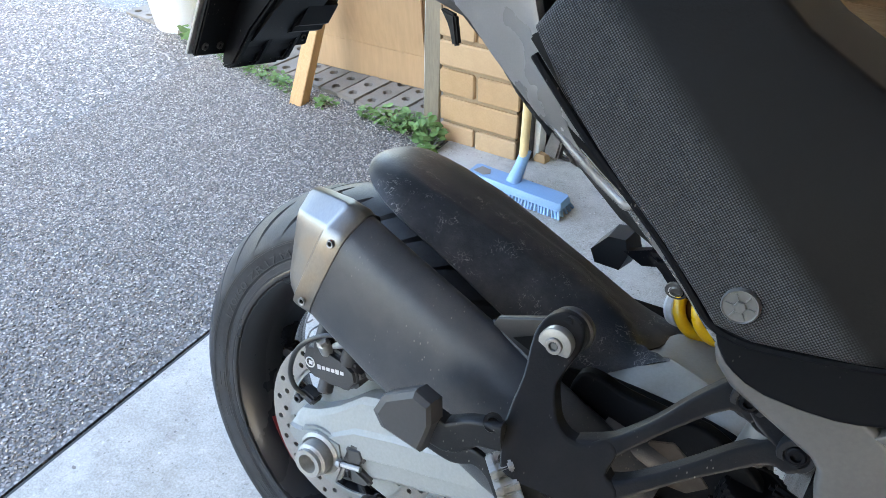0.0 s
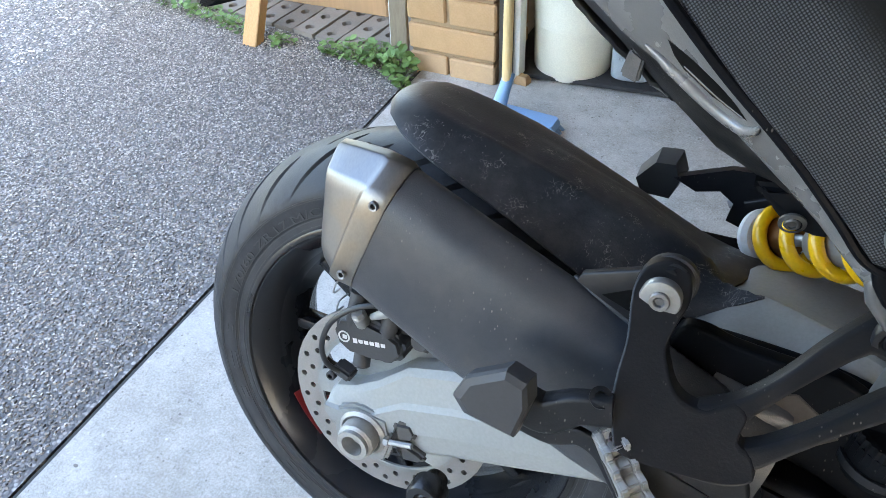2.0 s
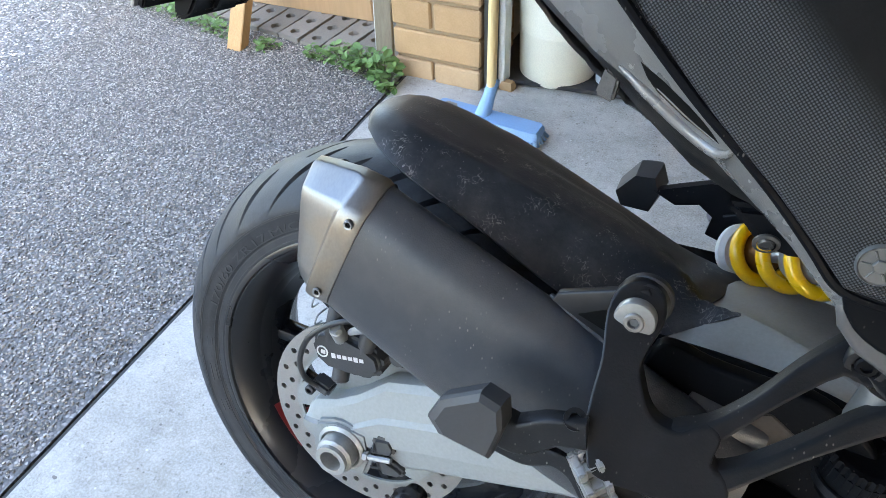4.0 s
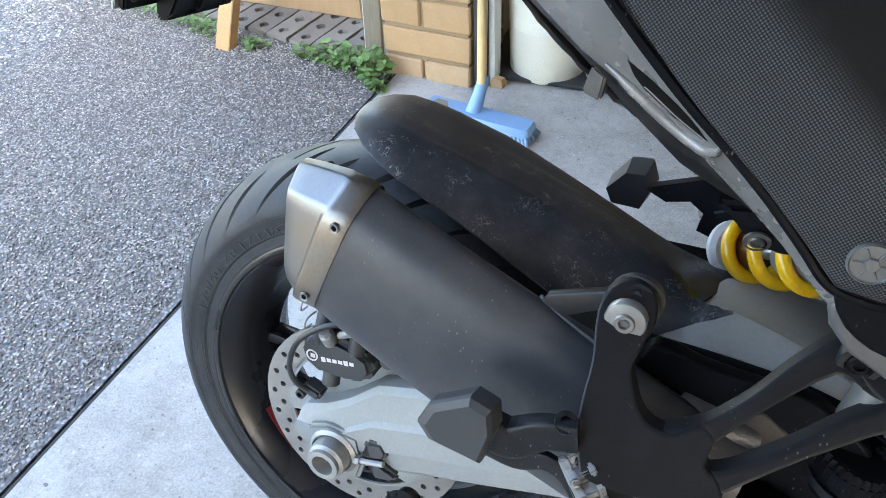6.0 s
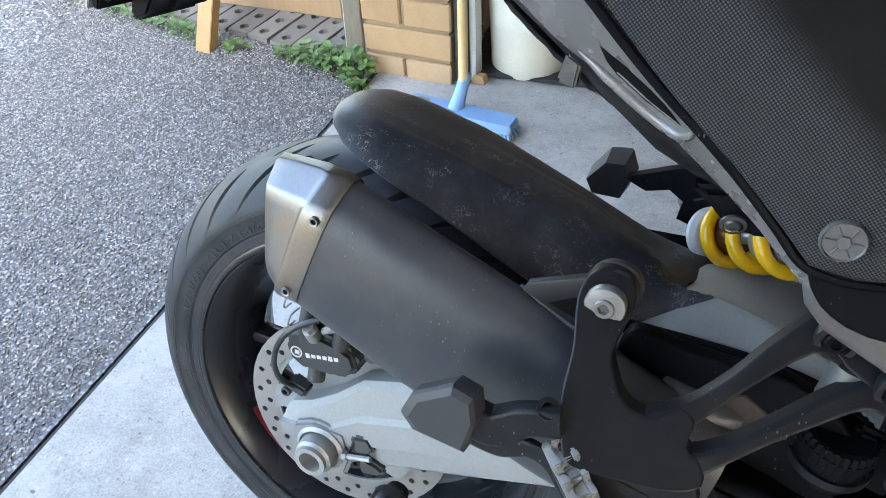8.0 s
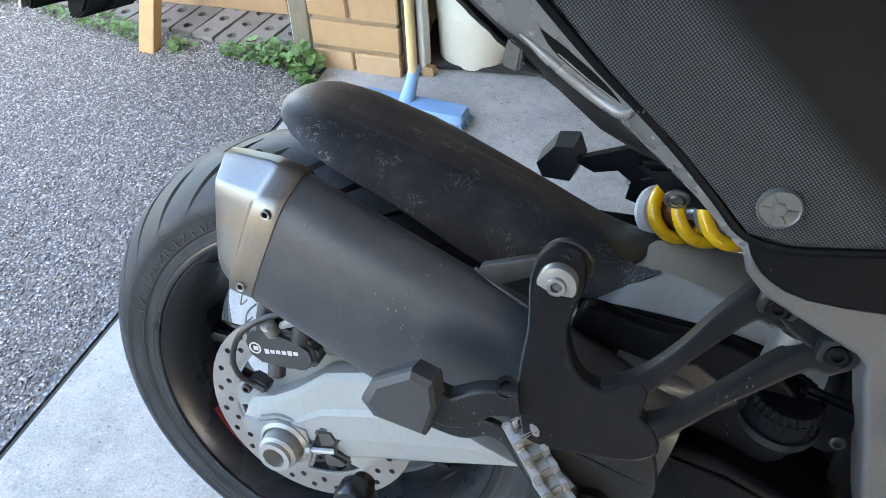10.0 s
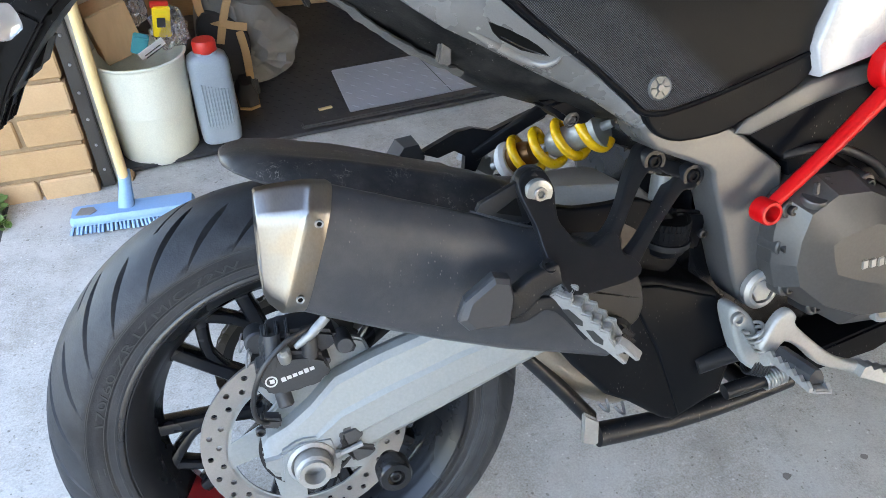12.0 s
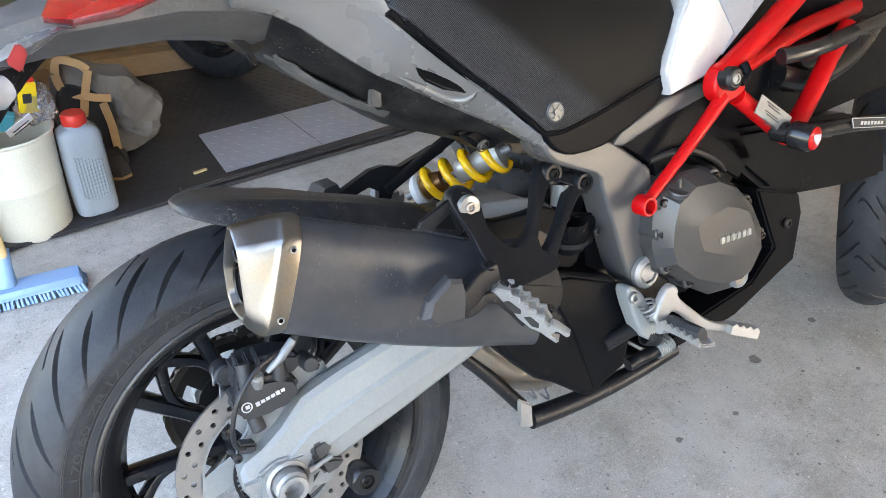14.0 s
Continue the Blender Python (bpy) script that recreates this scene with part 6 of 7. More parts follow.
bp("tail_cable", tube([(0.1792, -0.125, 0.8473), (0.1903, -0.112, 0.8338), (0.2028, -0.102, 0.8121), (0.2182, -0.096, 0.7913), (0.2333, -0.094, 0.7776)], 0.0028, 8), "hose", "thin black cable under the tail", tail)
bp("clip_tab", prism([(0.208, 0.775), (0.213, 0.797), (0.225, 0.790), (0.223, 0.770)], -0.121, -0.108, 0.002), "tail_black", "", tail)
bp("tow_hook", prism([(0.062, 0.877), (0.080, 0.873), (0.088, 0.845), (0.082, 0.843), (0.074, 0.862)], -0.09, -0.08, 0.002), "undertray", "", tail)

# ---- seat stitching and top
bp("stitching", merge(*[tube([(0.40 + 0.012 * k, -0.175 - 0.0005 * k, 0.898 - 0.0012 * k), (0.407 + 0.012 * k, -0.1755 - 0.0005 * k, 0.897 - 0.0012 * k)], 0.0012, 5, 1) for k in range(16)]), "thread", "orange stitching", seat)

# ---- red trellis
trellis = bp("trellis_frame", tube([(0.693, -0.245, 0.735), (0.81, -0.238, 0.79), (0.95, -0.22, 0.86), (1.05, -0.20, 0.91)], 0.0165, steps=3), "red_paint", "red painted steel trellis frame")
bp("lower_tube", tube([(0.561, -0.238, 0.587), (0.631, -0.242, 0.643), (0.703, -0.246, 0.706)], [0.0078, 0.0092, 0.0110], steps=3), "red_paint", "", trellis)
bp("tube_eye", lathe([(0.0092, -0.010), (0.0150, -0.010), (0.0150, 0.009), (0.0135, 0.012), (0.0100, 0.012)], (0.553, -0.236, 0.578), n=28, closed=True), "red_paint", "", trellis)
bp("gusset", casting([(0.680, 0.715), (0.683, 0.738), (0.70, 0.752), (0.735, 0.750), (0.745, 0.712), (0.725, 0.698), (0.695, 0.698)], -0.252, -0.225, 0.006, n=4), "red_paint", "", trellis)
bp("cross_tube", tube([(0.735, -0.243, 0.700), (0.79, -0.243, 0.660), (0.845, -0.243, 0.620)], 0.0135, steps=2), "red_paint", "", trellis)
bp("rising_tube", tube([(0.845, -0.243, 0.615), (0.90, -0.238, 0.645), (0.98, -0.225, 0.715), (1.05, -0.21, 0.755)], 0.0155, steps=3), "red_paint", "", trellis)
bp("inner_tube", tube([(0.74, -0.205, 0.725), (0.82, -0.20, 0.735), (0.93, -0.20, 0.765), (1.08, -0.2, 0.785)], 0.0145, steps=3), "red_paint", "", trellis)
bp("frame_tag", prism([(0.765, 0.699), (0.837, 0.651), (0.818, 0.627), (0.749, 0.675)], -0.264, -0.2625, 0.0005), "sticker", "worn silver frame sticker", trellis)
for k in range(6):
    bp("print_bar", box((0.790 + 0.0045 * (k % 2) - 0.002 * k, -0.2648, 0.677 - 0.006 * k), (0.034, 0.0006, 0.0016), 0, pose(0, 0, 0, 0, 34, 0)), "alloy_dark", "", trellis)
bp("frame_bolt", merge(lathe([(0.017, 0), (0.017, 0.016), (0.013, 0.020), (0.0095, 0.020)], (0.700, -0.250, 0.733), n=28), bolt((0.700, -0.266, 0.733), r=0.0085, h=0.004)), "dark_bolt", "black bush with a zinc bolt", trellis)
bp("bolt_face", bolt((0.700, -0.2685, 0.733), r=0.0085, h=0.003), "zinc", "", trellis)
bp("elbow", tube([(0.712, -0.266, 0.725), (0.724, -0.268, 0.735), (0.722, -0.262, 0.75)], 0.007, 10), "plastic", "", trellis)

crash = bp("crash_bar", tube([(0.795, -0.27, 0.748), (0.855, -0.285, 0.752), (0.95, -0.285, 0.762), (1.10, -0.27, 0.775)], 0.0125, steps=4), "gloss_black", "black tubular crash bar")
bp("lower_bar", tube([(0.835, -0.298, 0.632), (0.92, -0.300, 0.625), (1.03, -0.298, 0.609), (1.15, -0.28, 0.59)], 0.0125, steps=4), "gloss_black", "", crash)
bp("label_plate", prism([(0.909, 0.640), (1.008, 0.622), (1.010, 0.607), (0.914, 0.624)], -0.3145, -0.312, 0.0005), "ink", "black label plate", crash)
bp("label_edge", merge(tube([(0.909, -0.3148, 0.640), (1.008, -0.3148, 0.622), (1.010, -0.3148, 0.607), (0.914, -0.3148, 0.624), (0.909, -0.3148, 0.640)], 0.0008, 4, 1), *[box((0.935 + 0.009 * k, -0.3150, 0.6275 - 0.0017 * k), (0.0065, 0.0006, 0.0055), 0.0008, pose(0, 0, 0, 0, 10, 0)) for k in range(7)]), "print_white", "plain white print bars", crash)
slider = bp("crash_slider", lathe([(0.012, -0.05), (0.016, -0.045), (0.016, -0.02), (0.021, -0.016), (0.021, 0.012), (0.018, 0.016), (0, 0.016)], (0.822, -0.295, 0.628), (0.12, -0.98, -0.1), 32), "gloss_black", "black crash slider")
bp("slider_face", lathe([(0.0175, 0.0), (0.0175, 0.002), (0.016, 0.003), (0, 0.003)], (0.824, -0.3105, 0.6265), (0.12, -0.98, -0.1), 32), "red_paint", "red slider end face", slider)
bp("shield_mark", merge(prism([(0.816, 0.634), (0.834, 0.632), (0.833, 0.624), (0.825, 0.615), (0.817, 0.625)], -0.3155, -0.3142, 0.001)), "print_white", "plain pale shield shape", slider)

# ---- engine details
for k in range(6):
    bp("name_bar", box((0.672 + 0.0120 * k, -0.2742, 0.4995 - 0.0006 * k), (0.0098, 0.003, 0.0125), 0.0015, pose(0, 0, 0, 0, -6, 0)), "cast_silver", "", engine)
bp("oil_sight", merge(lathe([(0.012, 0.002), (0.017, 0.004), (0.019, 0.0), (0.019, -0.006)], (0.738, -0.254, 0.413), n=28), lathe([(0.012, 0.002), (0, 0.003)], (0.738, -0.2545, 0.413), n=28)), "alloy", "oil sight glass", engine)
bp("sight_glass", lathe([(0.0115, 0.0025), (0.006, 0.004), (0, 0.0045)], (0.738, -0.255, 0.413), n=24), "pan_bronze", "", engine)
bp("filler_neck", merge(lathe([(0.0165, 0), (0.0165, 0.022), (0.0145, 0.025), (0, 0.025)], (0.611, -0.238, 0.566), (0, -0.35, 0.94), 24), tube([(0.608, -0.232, 0.535), (0.611, -0.240, 0.570)], [0.012, 0.0155], 18, 1), box((0.612, -0.247, 0.598), (0.006, 0.006, 0.014), 0.001)), "alloy_dark", "oil filler neck", engine)
bp("breather_hose", tube([(0.60, -0.20, 0.628), (0.66, -0.215, 0.632), (0.72, -0.215, 0.605), (0.75, -0.21, 0.58)], 0.006, 10), "hose", "", engine)
bp("cylinder_cover", prism([(0.63, 0.66), (0.72, 0.69), (0.80, 0.64), (0.84, 0.58), (0.80, 0.54), (0.74, 0.58), (0.66, 0.63)], -0.20, -0.10, 0.01), "plastic", "black cover over the cylinder", engine)
bp("cooling_hose", tube([(0.97, -0.18, 0.70), (1.02, -0.2, 0.715), (1.06, -0.19, 0.74), (1.12, -0.17, 0.74)], 0.014, 12), "hose", "", engine)
bp("belly_bolt", bolt((0.925, -0.203, 0.44), r=0.009, h=0.005), "dark_bolt", "", engine)

# ---- rider's peg and brake pedal
footrest = bp("footrest_plate", casting([(0.518, 0.450), (0.528, 0.458), (0.547, 0.442), (0.562, 0.418), (0.594, 0.375), (0.577, 0.350), (0.546, 0.370), (0.528, 0.412)], -0.236, -0.205, 0.006), "alloy", "grey footrest plate")
for c in ((0.526, -0.236, 0.443), (0.562, -0.252, 0.402)):
    bp("bolt", bolt(c, r=0.009, h=0.007), "zinc", "", footrest)
bp("return_spring", coil((0.545, -0.242, 0.43), (0.565, -0.250, 0.395), 0.012, 0.0022, 5), "zinc", "", footrest)
pedal = bp("brake_pedal", casting([(0.545, 0.405), (0.552, 0.424), (0.568, 0.447), (0.584, 0.452), (0.595, 0.440), (0.598, 0.425), (0.655, 0.371), (0.690, 0.350), (0.715, 0.341), (0.712, 0.326), (0.690, 0.334), (0.640, 0.358), (0.605, 0.392), (0.580, 0.408), (0.568, 0.396)], -0.262, -0.247, 0.005, n=3), "cast_silver", "silver rear brake pedal")
bp("pedal_tip", toothed_bar((0.700, -0.262, 0.338), (0.756, -0.270, 0.312), 0.014, 4, 0.005, (0.4, 0, 0.9), 0.024), "cast_silver", "", pedal, 20)
rider_peg = bp("rider_peg", merge(toothed_bar((0.556, -0.262, 0.399), (0.552, -0.338, 0.394), 0.006, 6, 0.005, (0, 0, 1), 0.005), toothed_bar((0.584, -0.262, 0.390), (0.580, -0.338, 0.385), 0.006, 6, 0.005, (0, 0, 1), 0.005), box((0.568, -0.300, 0.389), (0.030, 0.080, 0.006), 0.002, pose(0, 0, 0, 3, 18, 3)), tube([(0.552, -0.262, 0.392), (0.590, -0.262, 0.382)], 0.009, 12, 1)), "cast_silver", "silver rider peg", angle=20)
bp("peg_rubber", loft([[(0.568 + dx * w, y, 0.400 + z) for dx, z in ((-1, -0.006), (-0.8, 0.006), (-0.3, 0.012), (0.4, 0.010), (0.9, 0.0), (1, -0.010))] for y, w in ((-0.270, 0.011), (-0.275, 0.013), (-0.288, 0.012), (-0.290, 0.0135), (-0.304, 0.012), (-0.306, 0.0135), (-0.320, 0.012), (-0.328, 0.011))]), "rubber", "black rubber pad of the peg", rider_peg, 20)
bp("peg_pivot_tube", merge(tube([(0.50, -0.20, 0.36), (0.56, -0.215, 0.375), (0.61, -0.22, 0.355)], 0.012, 12), coil((0.56, -0.222, 0.362), (0.585, -0.225, 0.352), 0.014, 0.002, 6)), "cast_black", "", rider_peg)

# ---- centre stand folded under the engine, collector pipe, side stand
stand = bp("centre_stand", tube([(0.378, -0.16, 0.259), (0.44, -0.16, 0.253), (0.505, -0.16, 0.250), (0.593, -0.16, 0.253), (0.69, -0.16, 0.264)], [0.017, 0.0165, 0.0155, 0.015, 0.015], 16), "cast_black", "black centre stand folded up")
bp("stand_arm", tube([(0.380, -0.135, 0.270), (0.336, -0.132, 0.332), (0.290, -0.128, 0.392)], [0.012, 0.011, 0.011], 12), "cast_black", "", stand)
bp("stand_foot", prism([(0.3505, 0.313), (0.374, 0.294), (0.373, 0.252), (0.347, 0.265)], -0.176, -0.168, 0.003), "sticker", "scuffed bare metal stand foot", stand)
bp("far_leg", tube([(0.372, 0.15, 0.262), (0.44, 0.15, 0.246), (0.514, 0.15, 0.238), (0.68, 0.15, 0.252)], 0.017, 12), "cast_black", "", stand)
bp("cross_tube", tube([(0.64, -0.15, 0.250), (0.64, 0.15, 0.250)], 0.014, 12, 1), "cast_black", "", stand)
bp("stand_spring_tube", tube([(0.556, -0.19, 0.296), (0.618, -0.195, 0.304), (0.645, -0.195, 0.306)], 0.011, 12), "cast_black", "", stand)
bp("stand_spring", coil((0.612, -0.196, 0.303), (0.645, -0.196, 0.307), 0.013, 0.0022, 7), "zinc", "", stand)
bp("stand_bolt", merge(lathe([(0.018, 0), (0.018, 0.010), (0.010, 0.012)], (0.655, -0.165, 0.285), n=20), bolt((0.655, -0.176, 0.285), r=0.009, h=0.004)), "dark_bolt", "", stand)
collector = bp("collector_pipe", tube([(0.30, -0.11, 0.415), (0.335, -0.105, 0.372), (0.385, -0.10, 0.325), (0.45, -0.095, 0.288), (0.56, -0.06, 0.285)], [0.030, 0.034, 0.034, 0.032, 0.03], 18), "pan_bronze", "heat tinted exhaust collector")
bp("pipe_flange", tube([(0.318, -0.128, 0.412), (0.345, -0.133, 0.385), (0.372, -0.132, 0.358), (0.42, -0.12, 0.318)], [0.006, 0.008, 0.007, 0.006], 8), "pan_bronze", "pale welded flange", collector)
for x, z in ((0.405, 0.282), (0.430, 0.270)):
    bp("pipe_clip", tube([(x - 0.006, -0.128, z), (x, -0.134, z - 0.008), (x + 0.007, -0.132, z - 0.012), (x + 0.006, -0.126, z + 0.004)], 0.0022, 6), "zinc", "", collector)
side_stand = bp("side_stand", tube([(0.66, 0.14, 0.30), (0.69, 0.22, 0.17), (0.715, 0.295, 0.073)], [0.014, 0.012, 0.012], 12), "cast_black", "black side stand carrying the machine")
bp("stand_pad", box((0.715, 0.300, 0.068), (0.07, 0.045, 0.012), 0.004, pose(0, 0, 0, LEAN, 0, 0)), "cast_black", "", side_stand)

# ---------------------------------------------------------------- things in the garage and by the drive
def broom():
    ob = empty("broom", "blue plastic broom with a pale wooden handle on concrete", "broom", Matrix.Translation((-0.287, 1.015, 0)) @ pose(0, 0, 0, 0, 0, -4))
    part("head", loft([[(x * s, y * s2, z) for x, y in ((-0.150, -0.025), (-0.142, -0.033), (0.142, -0.033), (0.150, -0.025), (0.150, 0.025), (0.142, 0.033), (-0.142, 0.033), (-0.150, 0.025))] for s, s2, z in ((1.0, 1.0, 0.024), (1.0, 1.0, 0.036), (0.97, 0.85, 0.046))]), "blue_plastic", ob)
    rng = random.Random(3)
    tufts = []
    for i in range(30):
        for j in range(5):
            x, y = -0.143 + 0.0099 * i, -0.027 + 0.0135 * j
            lean = Vector(((x / 0.150) * 0.010 + rng.uniform(-0.003, 0.003), (y / 0.03) * 0.012 + rng.uniform(-0.003, 0.003), -0.022))
            tufts.append(tube([Vector((x, y, 0.026)), Vector((x, y, 0.026)) + lean], [0.0036, 0.005], 5, 1))
    tagged(part("bristles", merge(*tufts), "bristle", ob, "splayed blue bristles"), kind="stuff")
    part("socket", tube([(-0.016, 0.004, 0.038), (-0.010, 0.030, 0.085), (-0.006, 0.050, 0.125)], [0.022, 0.016, 0.015], 16), "blue_plastic", ob)
    part("handle", tube([(-0.008, 0.038, 0.10), (-0.006, 0.05, 0.62), (-0.002, 0.075, 1.16)], 0.0125, 14, 3), "broom_wood", ob, "pale wooden handle")
    part("worn_patch", loft([[(x, y, 0.0465 + h) for x, y in ((-0.135, -0.015), (-0.10, -0.02), (-0.085, -0.005), (-0.095, 0.014), (-0.125, 0.016))] for h in (0, 0.0012)]), "sticker", ob, "scuffed label")
    return ob


broom()


def dust_bin():
    c = Vector((-0.213, 1.370, 0.004))
    ob = empty("waste_bin", "cream metal waste bin full of packaging on the floor", "bin", Matrix.Translation(c))
    prof = [(x * (0.97 + 0.13 * z), z * 0.96) for x, z in ((0.0, 0.0), (0.108, 0.0), (0.112, 0.006), (0.1148, 0.15), (0.1160, 0.154), (0.1160, 0.158), (0.1155, 0.162), (0.120, 0.300), (0.124, 0.304), (0.124, 0.309), (0.119, 0.309), (0.117, 0.30), (0.110, 0.02), (0.0, 0.015))]
    part("body", lathe(prof, (0, 0, 0), (0, 0, 1), 56), "bin", ob)
    part("rim", tube([(0.1245 * math.cos(math.pi * k / 24), 0.1245 * math.sin(math.pi * k / 24), 0.296) for k in range(49)], 0.004, 8, 1), "bin", ob, "rolled rim")
    return ob


dust_bin()
carton = thing("carton", box((-0.262, 1.38, 0.372), (0.11, 0.075, 0.15), 0.003, pose(0, 0, 0, 8, -12, 20)), "card", "small brown cardboard carton in the waste bin", "carton")
thing("yellow_packet", box((-0.13, 1.345, 0.388), (0.045, 0.014, 0.085), 0.003, pose(0, 0, 0, 10, 8, 10)), "yellow_card", "yellow and black packet in the waste bin", "packet")
part("packet_top", box((-0.127, 1.345, 0.433), (0.046, 0.0145, 0.016), 0.002, pose(0, 0, 0, 10, 8, 10)), "red_cap", bpy.data.objects["yellow_packet"], "red top band")
part("packet_mark", box((-0.131, 1.336, 0.388), (0.022, 0.003, 0.028), 0.002, pose(0, 0, 0, 10, 8, 10)), "ink", bpy.data.objects["yellow_packet"], "black square mark")
thing("paper_label", box((-0.167, 1.292, 0.338), (0.075, 0.002, 0.035), 0.0, pose(0, 0, 0, 35, -25, 15)), "paper", "white printed paper label in the waste bin", "paper")
for k in range(4):
    part("print_bar", box((-0.169 + 0.002 * k, 1.2905, 0.348 - 0.007 * k), (0.05, 0.002, 0.0018), 0.0, pose(0, 0, 0, 35, -25, 15)), "ink", bpy.data.objects["paper_label"])
thing("teal_packet", box((-0.197, 1.335, 0.338), (0.04, 0.02, 0.06), 0.003, pose(0, 0, 0, 20, 20, 0)), "teal_card", "teal packet in the waste bin", "packet")


def crumpled(name, c, size, seed, label):
    bm = bmesh.new()
    bmesh.ops.create_icosphere(bm, subdivisions=4, radius=1)
    for v in bm.verts:
        n = noise.noise(v.co * 1.8 + Vector((seed, 0, 0))) * 0.3 - abs(noise.noise(v.co * 4 + Vector((0, seed, 0)))) * 0.22 + 0.06
        v.co = Vector(c) + Vector((v.co.x * size[0], v.co.y * size[1], v.co.z * size[2])) * (0.85 + n)
    return thing(name, bm, "bag_film", label, "bag", angle=25)


crumpled("plastic_bag", (-0.12, 1.375, 0.358), (0.06, 0.05, 0.06), 3, "crumpled clear plastic bag in the waste bin")
crumpled("plastic_bag", (-0.197, 1.425, 0.413), (0.035, 0.03, 0.07), 9, "crumpled clear plastic bag in the waste bin")
thing("brick_chip", loft([[(x * k - 0.312, y * k + 1.228, z) for x, y in ((-0.02, -0.012), (0.016, -0.015), (0.022, 0.008), (-0.012, 0.014))] for k, z in ((1.0, 0.001), (1.05, 0.012), (0.75, 0.026))]), "brick", "broken brick chip on the floor beside the bin", "rubble")


def jug():
    ob = empty("grey_bottle", "grey plastic oil bottle with a red cap", "bottle", Matrix.Translation((-0.036, 1.352, 0.018)) @ pose(0, 0, 0, 0, 0, 6))
    rings = []
    for z, w, d in ((0.0, 0.050, 0.038), (0.006, 0.056, 0.044), (0.03, 0.058, 0.046), (0.10, 0.0585, 0.046), (0.20, 0.058, 0.046), (0.205, 0.0565, 0.0445), (0.212, 0.0565, 0.0445), (0.217, 0.058, 0.046), (0.245, 0.0575, 0.046), (0.258, 0.053, 0.042), (0.266, 0.042, 0.036), (0.270, 0.031, 0.031), (0.276, 0.030, 0.030)):
        rings.append([(w * math.copysign(abs(math.cos(a)) ** 0.6, math.cos(a)), d * math.copysign(abs(math.sin(a)) ** 0.6, math.sin(a)), z) for a in (2 * math.pi * k / 32 for k in range(32))])
    part("body", loft(rings), "grey_jug", ob)
    part("cap", lathe([(0.031, 0.272), (0.0325, 0.275), (0.0325, 0.300), (0.029, 0.306), (0, 0.306)], (0, 0, 0), (0, 0, 1), 28), "red_cap", ob, "red screw cap")
    for k in range(9):
        x = -0.034 + 0.0085 * k
        part("rib", tube([(x, -0.0450, 0.05 + 0.004 * abs(k - 4)), (x, -0.0462, 0.12), (x, -0.0450, 0.195 - 0.003 * k)], 0.0024, 6, 3), "grey_jug", ob)
    return ob


jug()

# tread mats and plate
def tread(name, outline, z0, z1, material, label, spacing, size, seed, category, worn, way):
    ob = thing(name, flat_prism(outline, z0, z1, 0.002), material, label, category)
    rng = random.Random(seed)
    xs, ys = [p[0] for p in outline], [p[1] for p in outline]
    bms = []
    P = [Vector((*p, 0)) for p in outline]
    nx, ny = int((max(xs) - min(xs)) / spacing), int((max(ys) - min(ys)) / spacing)
    verts, faces = [], []
    for i in range(nx):
        for j in range(ny):
            x, y = min(xs) + spacing * (i + 0.5 + 0.5 * (j % 2)), min(ys) + spacing * (j + 0.5)
            if not all((P[(k + 1) % len(P)] - P[k]).cross(Vector((x, y, 0)) - P[k]).z > size * 0.8 * (P[(k + 1) % len(P)] - P[k]).length for k in range(len(P))):
                continue
            a = radians(way)
            ca, sa = math.cos(a), math.sin(a)
            b = len(verts)
            for u, w, h in ((-1, 0, 0), (0, -0.17, 0), (1, 0, 0), (0, 0.17, 0), (-0.5, 0, 1), (0.5, 0, 1)):
                verts.append((x + (u * ca - w * sa) * size, y + (u * sa + w * ca) * size, z1 + h * 0.0022 + (0 if h else -0.0002)))
            faces += [(b, b + 1, b + 4), (b + 1, b + 5, b + 4), (b + 1, b + 2, b + 5), (b + 2, b + 3, b + 5), (b + 3, b + 4, b + 5), (b + 3, b, b + 4)]
    me = bpy.data.meshes.new("lugs")
    me.from_pydata(verts, [], faces)
    me.shade_smooth()
    tagged(part("tread_pattern", me, worn, ob), kind="stuff")
    return ob


tread("rubber_mat", [(-0.40, 1.245), (0.155, 1.300), (1.30, 1.405), (2.2, 1.49), (2.2, 3.15), (-0.36, 3.15)], 0.0045, 0.016, "mat_black", "black rubber tread mat covering the garage floor", 0.040, 0.016, 4, "mat", "mat_black", -50.0)
tread("tread_plate", [(0.362, 1.388), (1.02, 1.452), (1.62, 1.51), (1.60, 1.845), (0.366, 1.708)], 0.0165, 0.022, "mat_grey", "grey tread plate lying on the rubber mat", 0.050, 0.017, 5, "plate", "mat_worn", -47.0)
part("plate_joint", box((0.700, 1.580, 0.0222), (0.0025, 0.318, 0.0008), 0.0, pose(0, 0, 0, 0, 0, 5)), "mat_black", bpy.data.objects["tread_plate"])
thing("ramp_edge", flat_prism([(0.20, 1.318), (1.02, 1.396), (1.60, 1.450), (1.60, 1.495), (1.02, 1.440), (0.20, 1.345)], 0.0165, 0.030, 0.004), "mat_black", "raised black rubber edge of the mat", "edge")
thing("wood_chip", box((0.292, 1.437, 0.0195), (0.045, 0.012, 0.006), 0.001, pose(0, 0, 0, 0, 0, 12)), "broom_wood", "small pale wood chip lying on the mat", "wood chip")


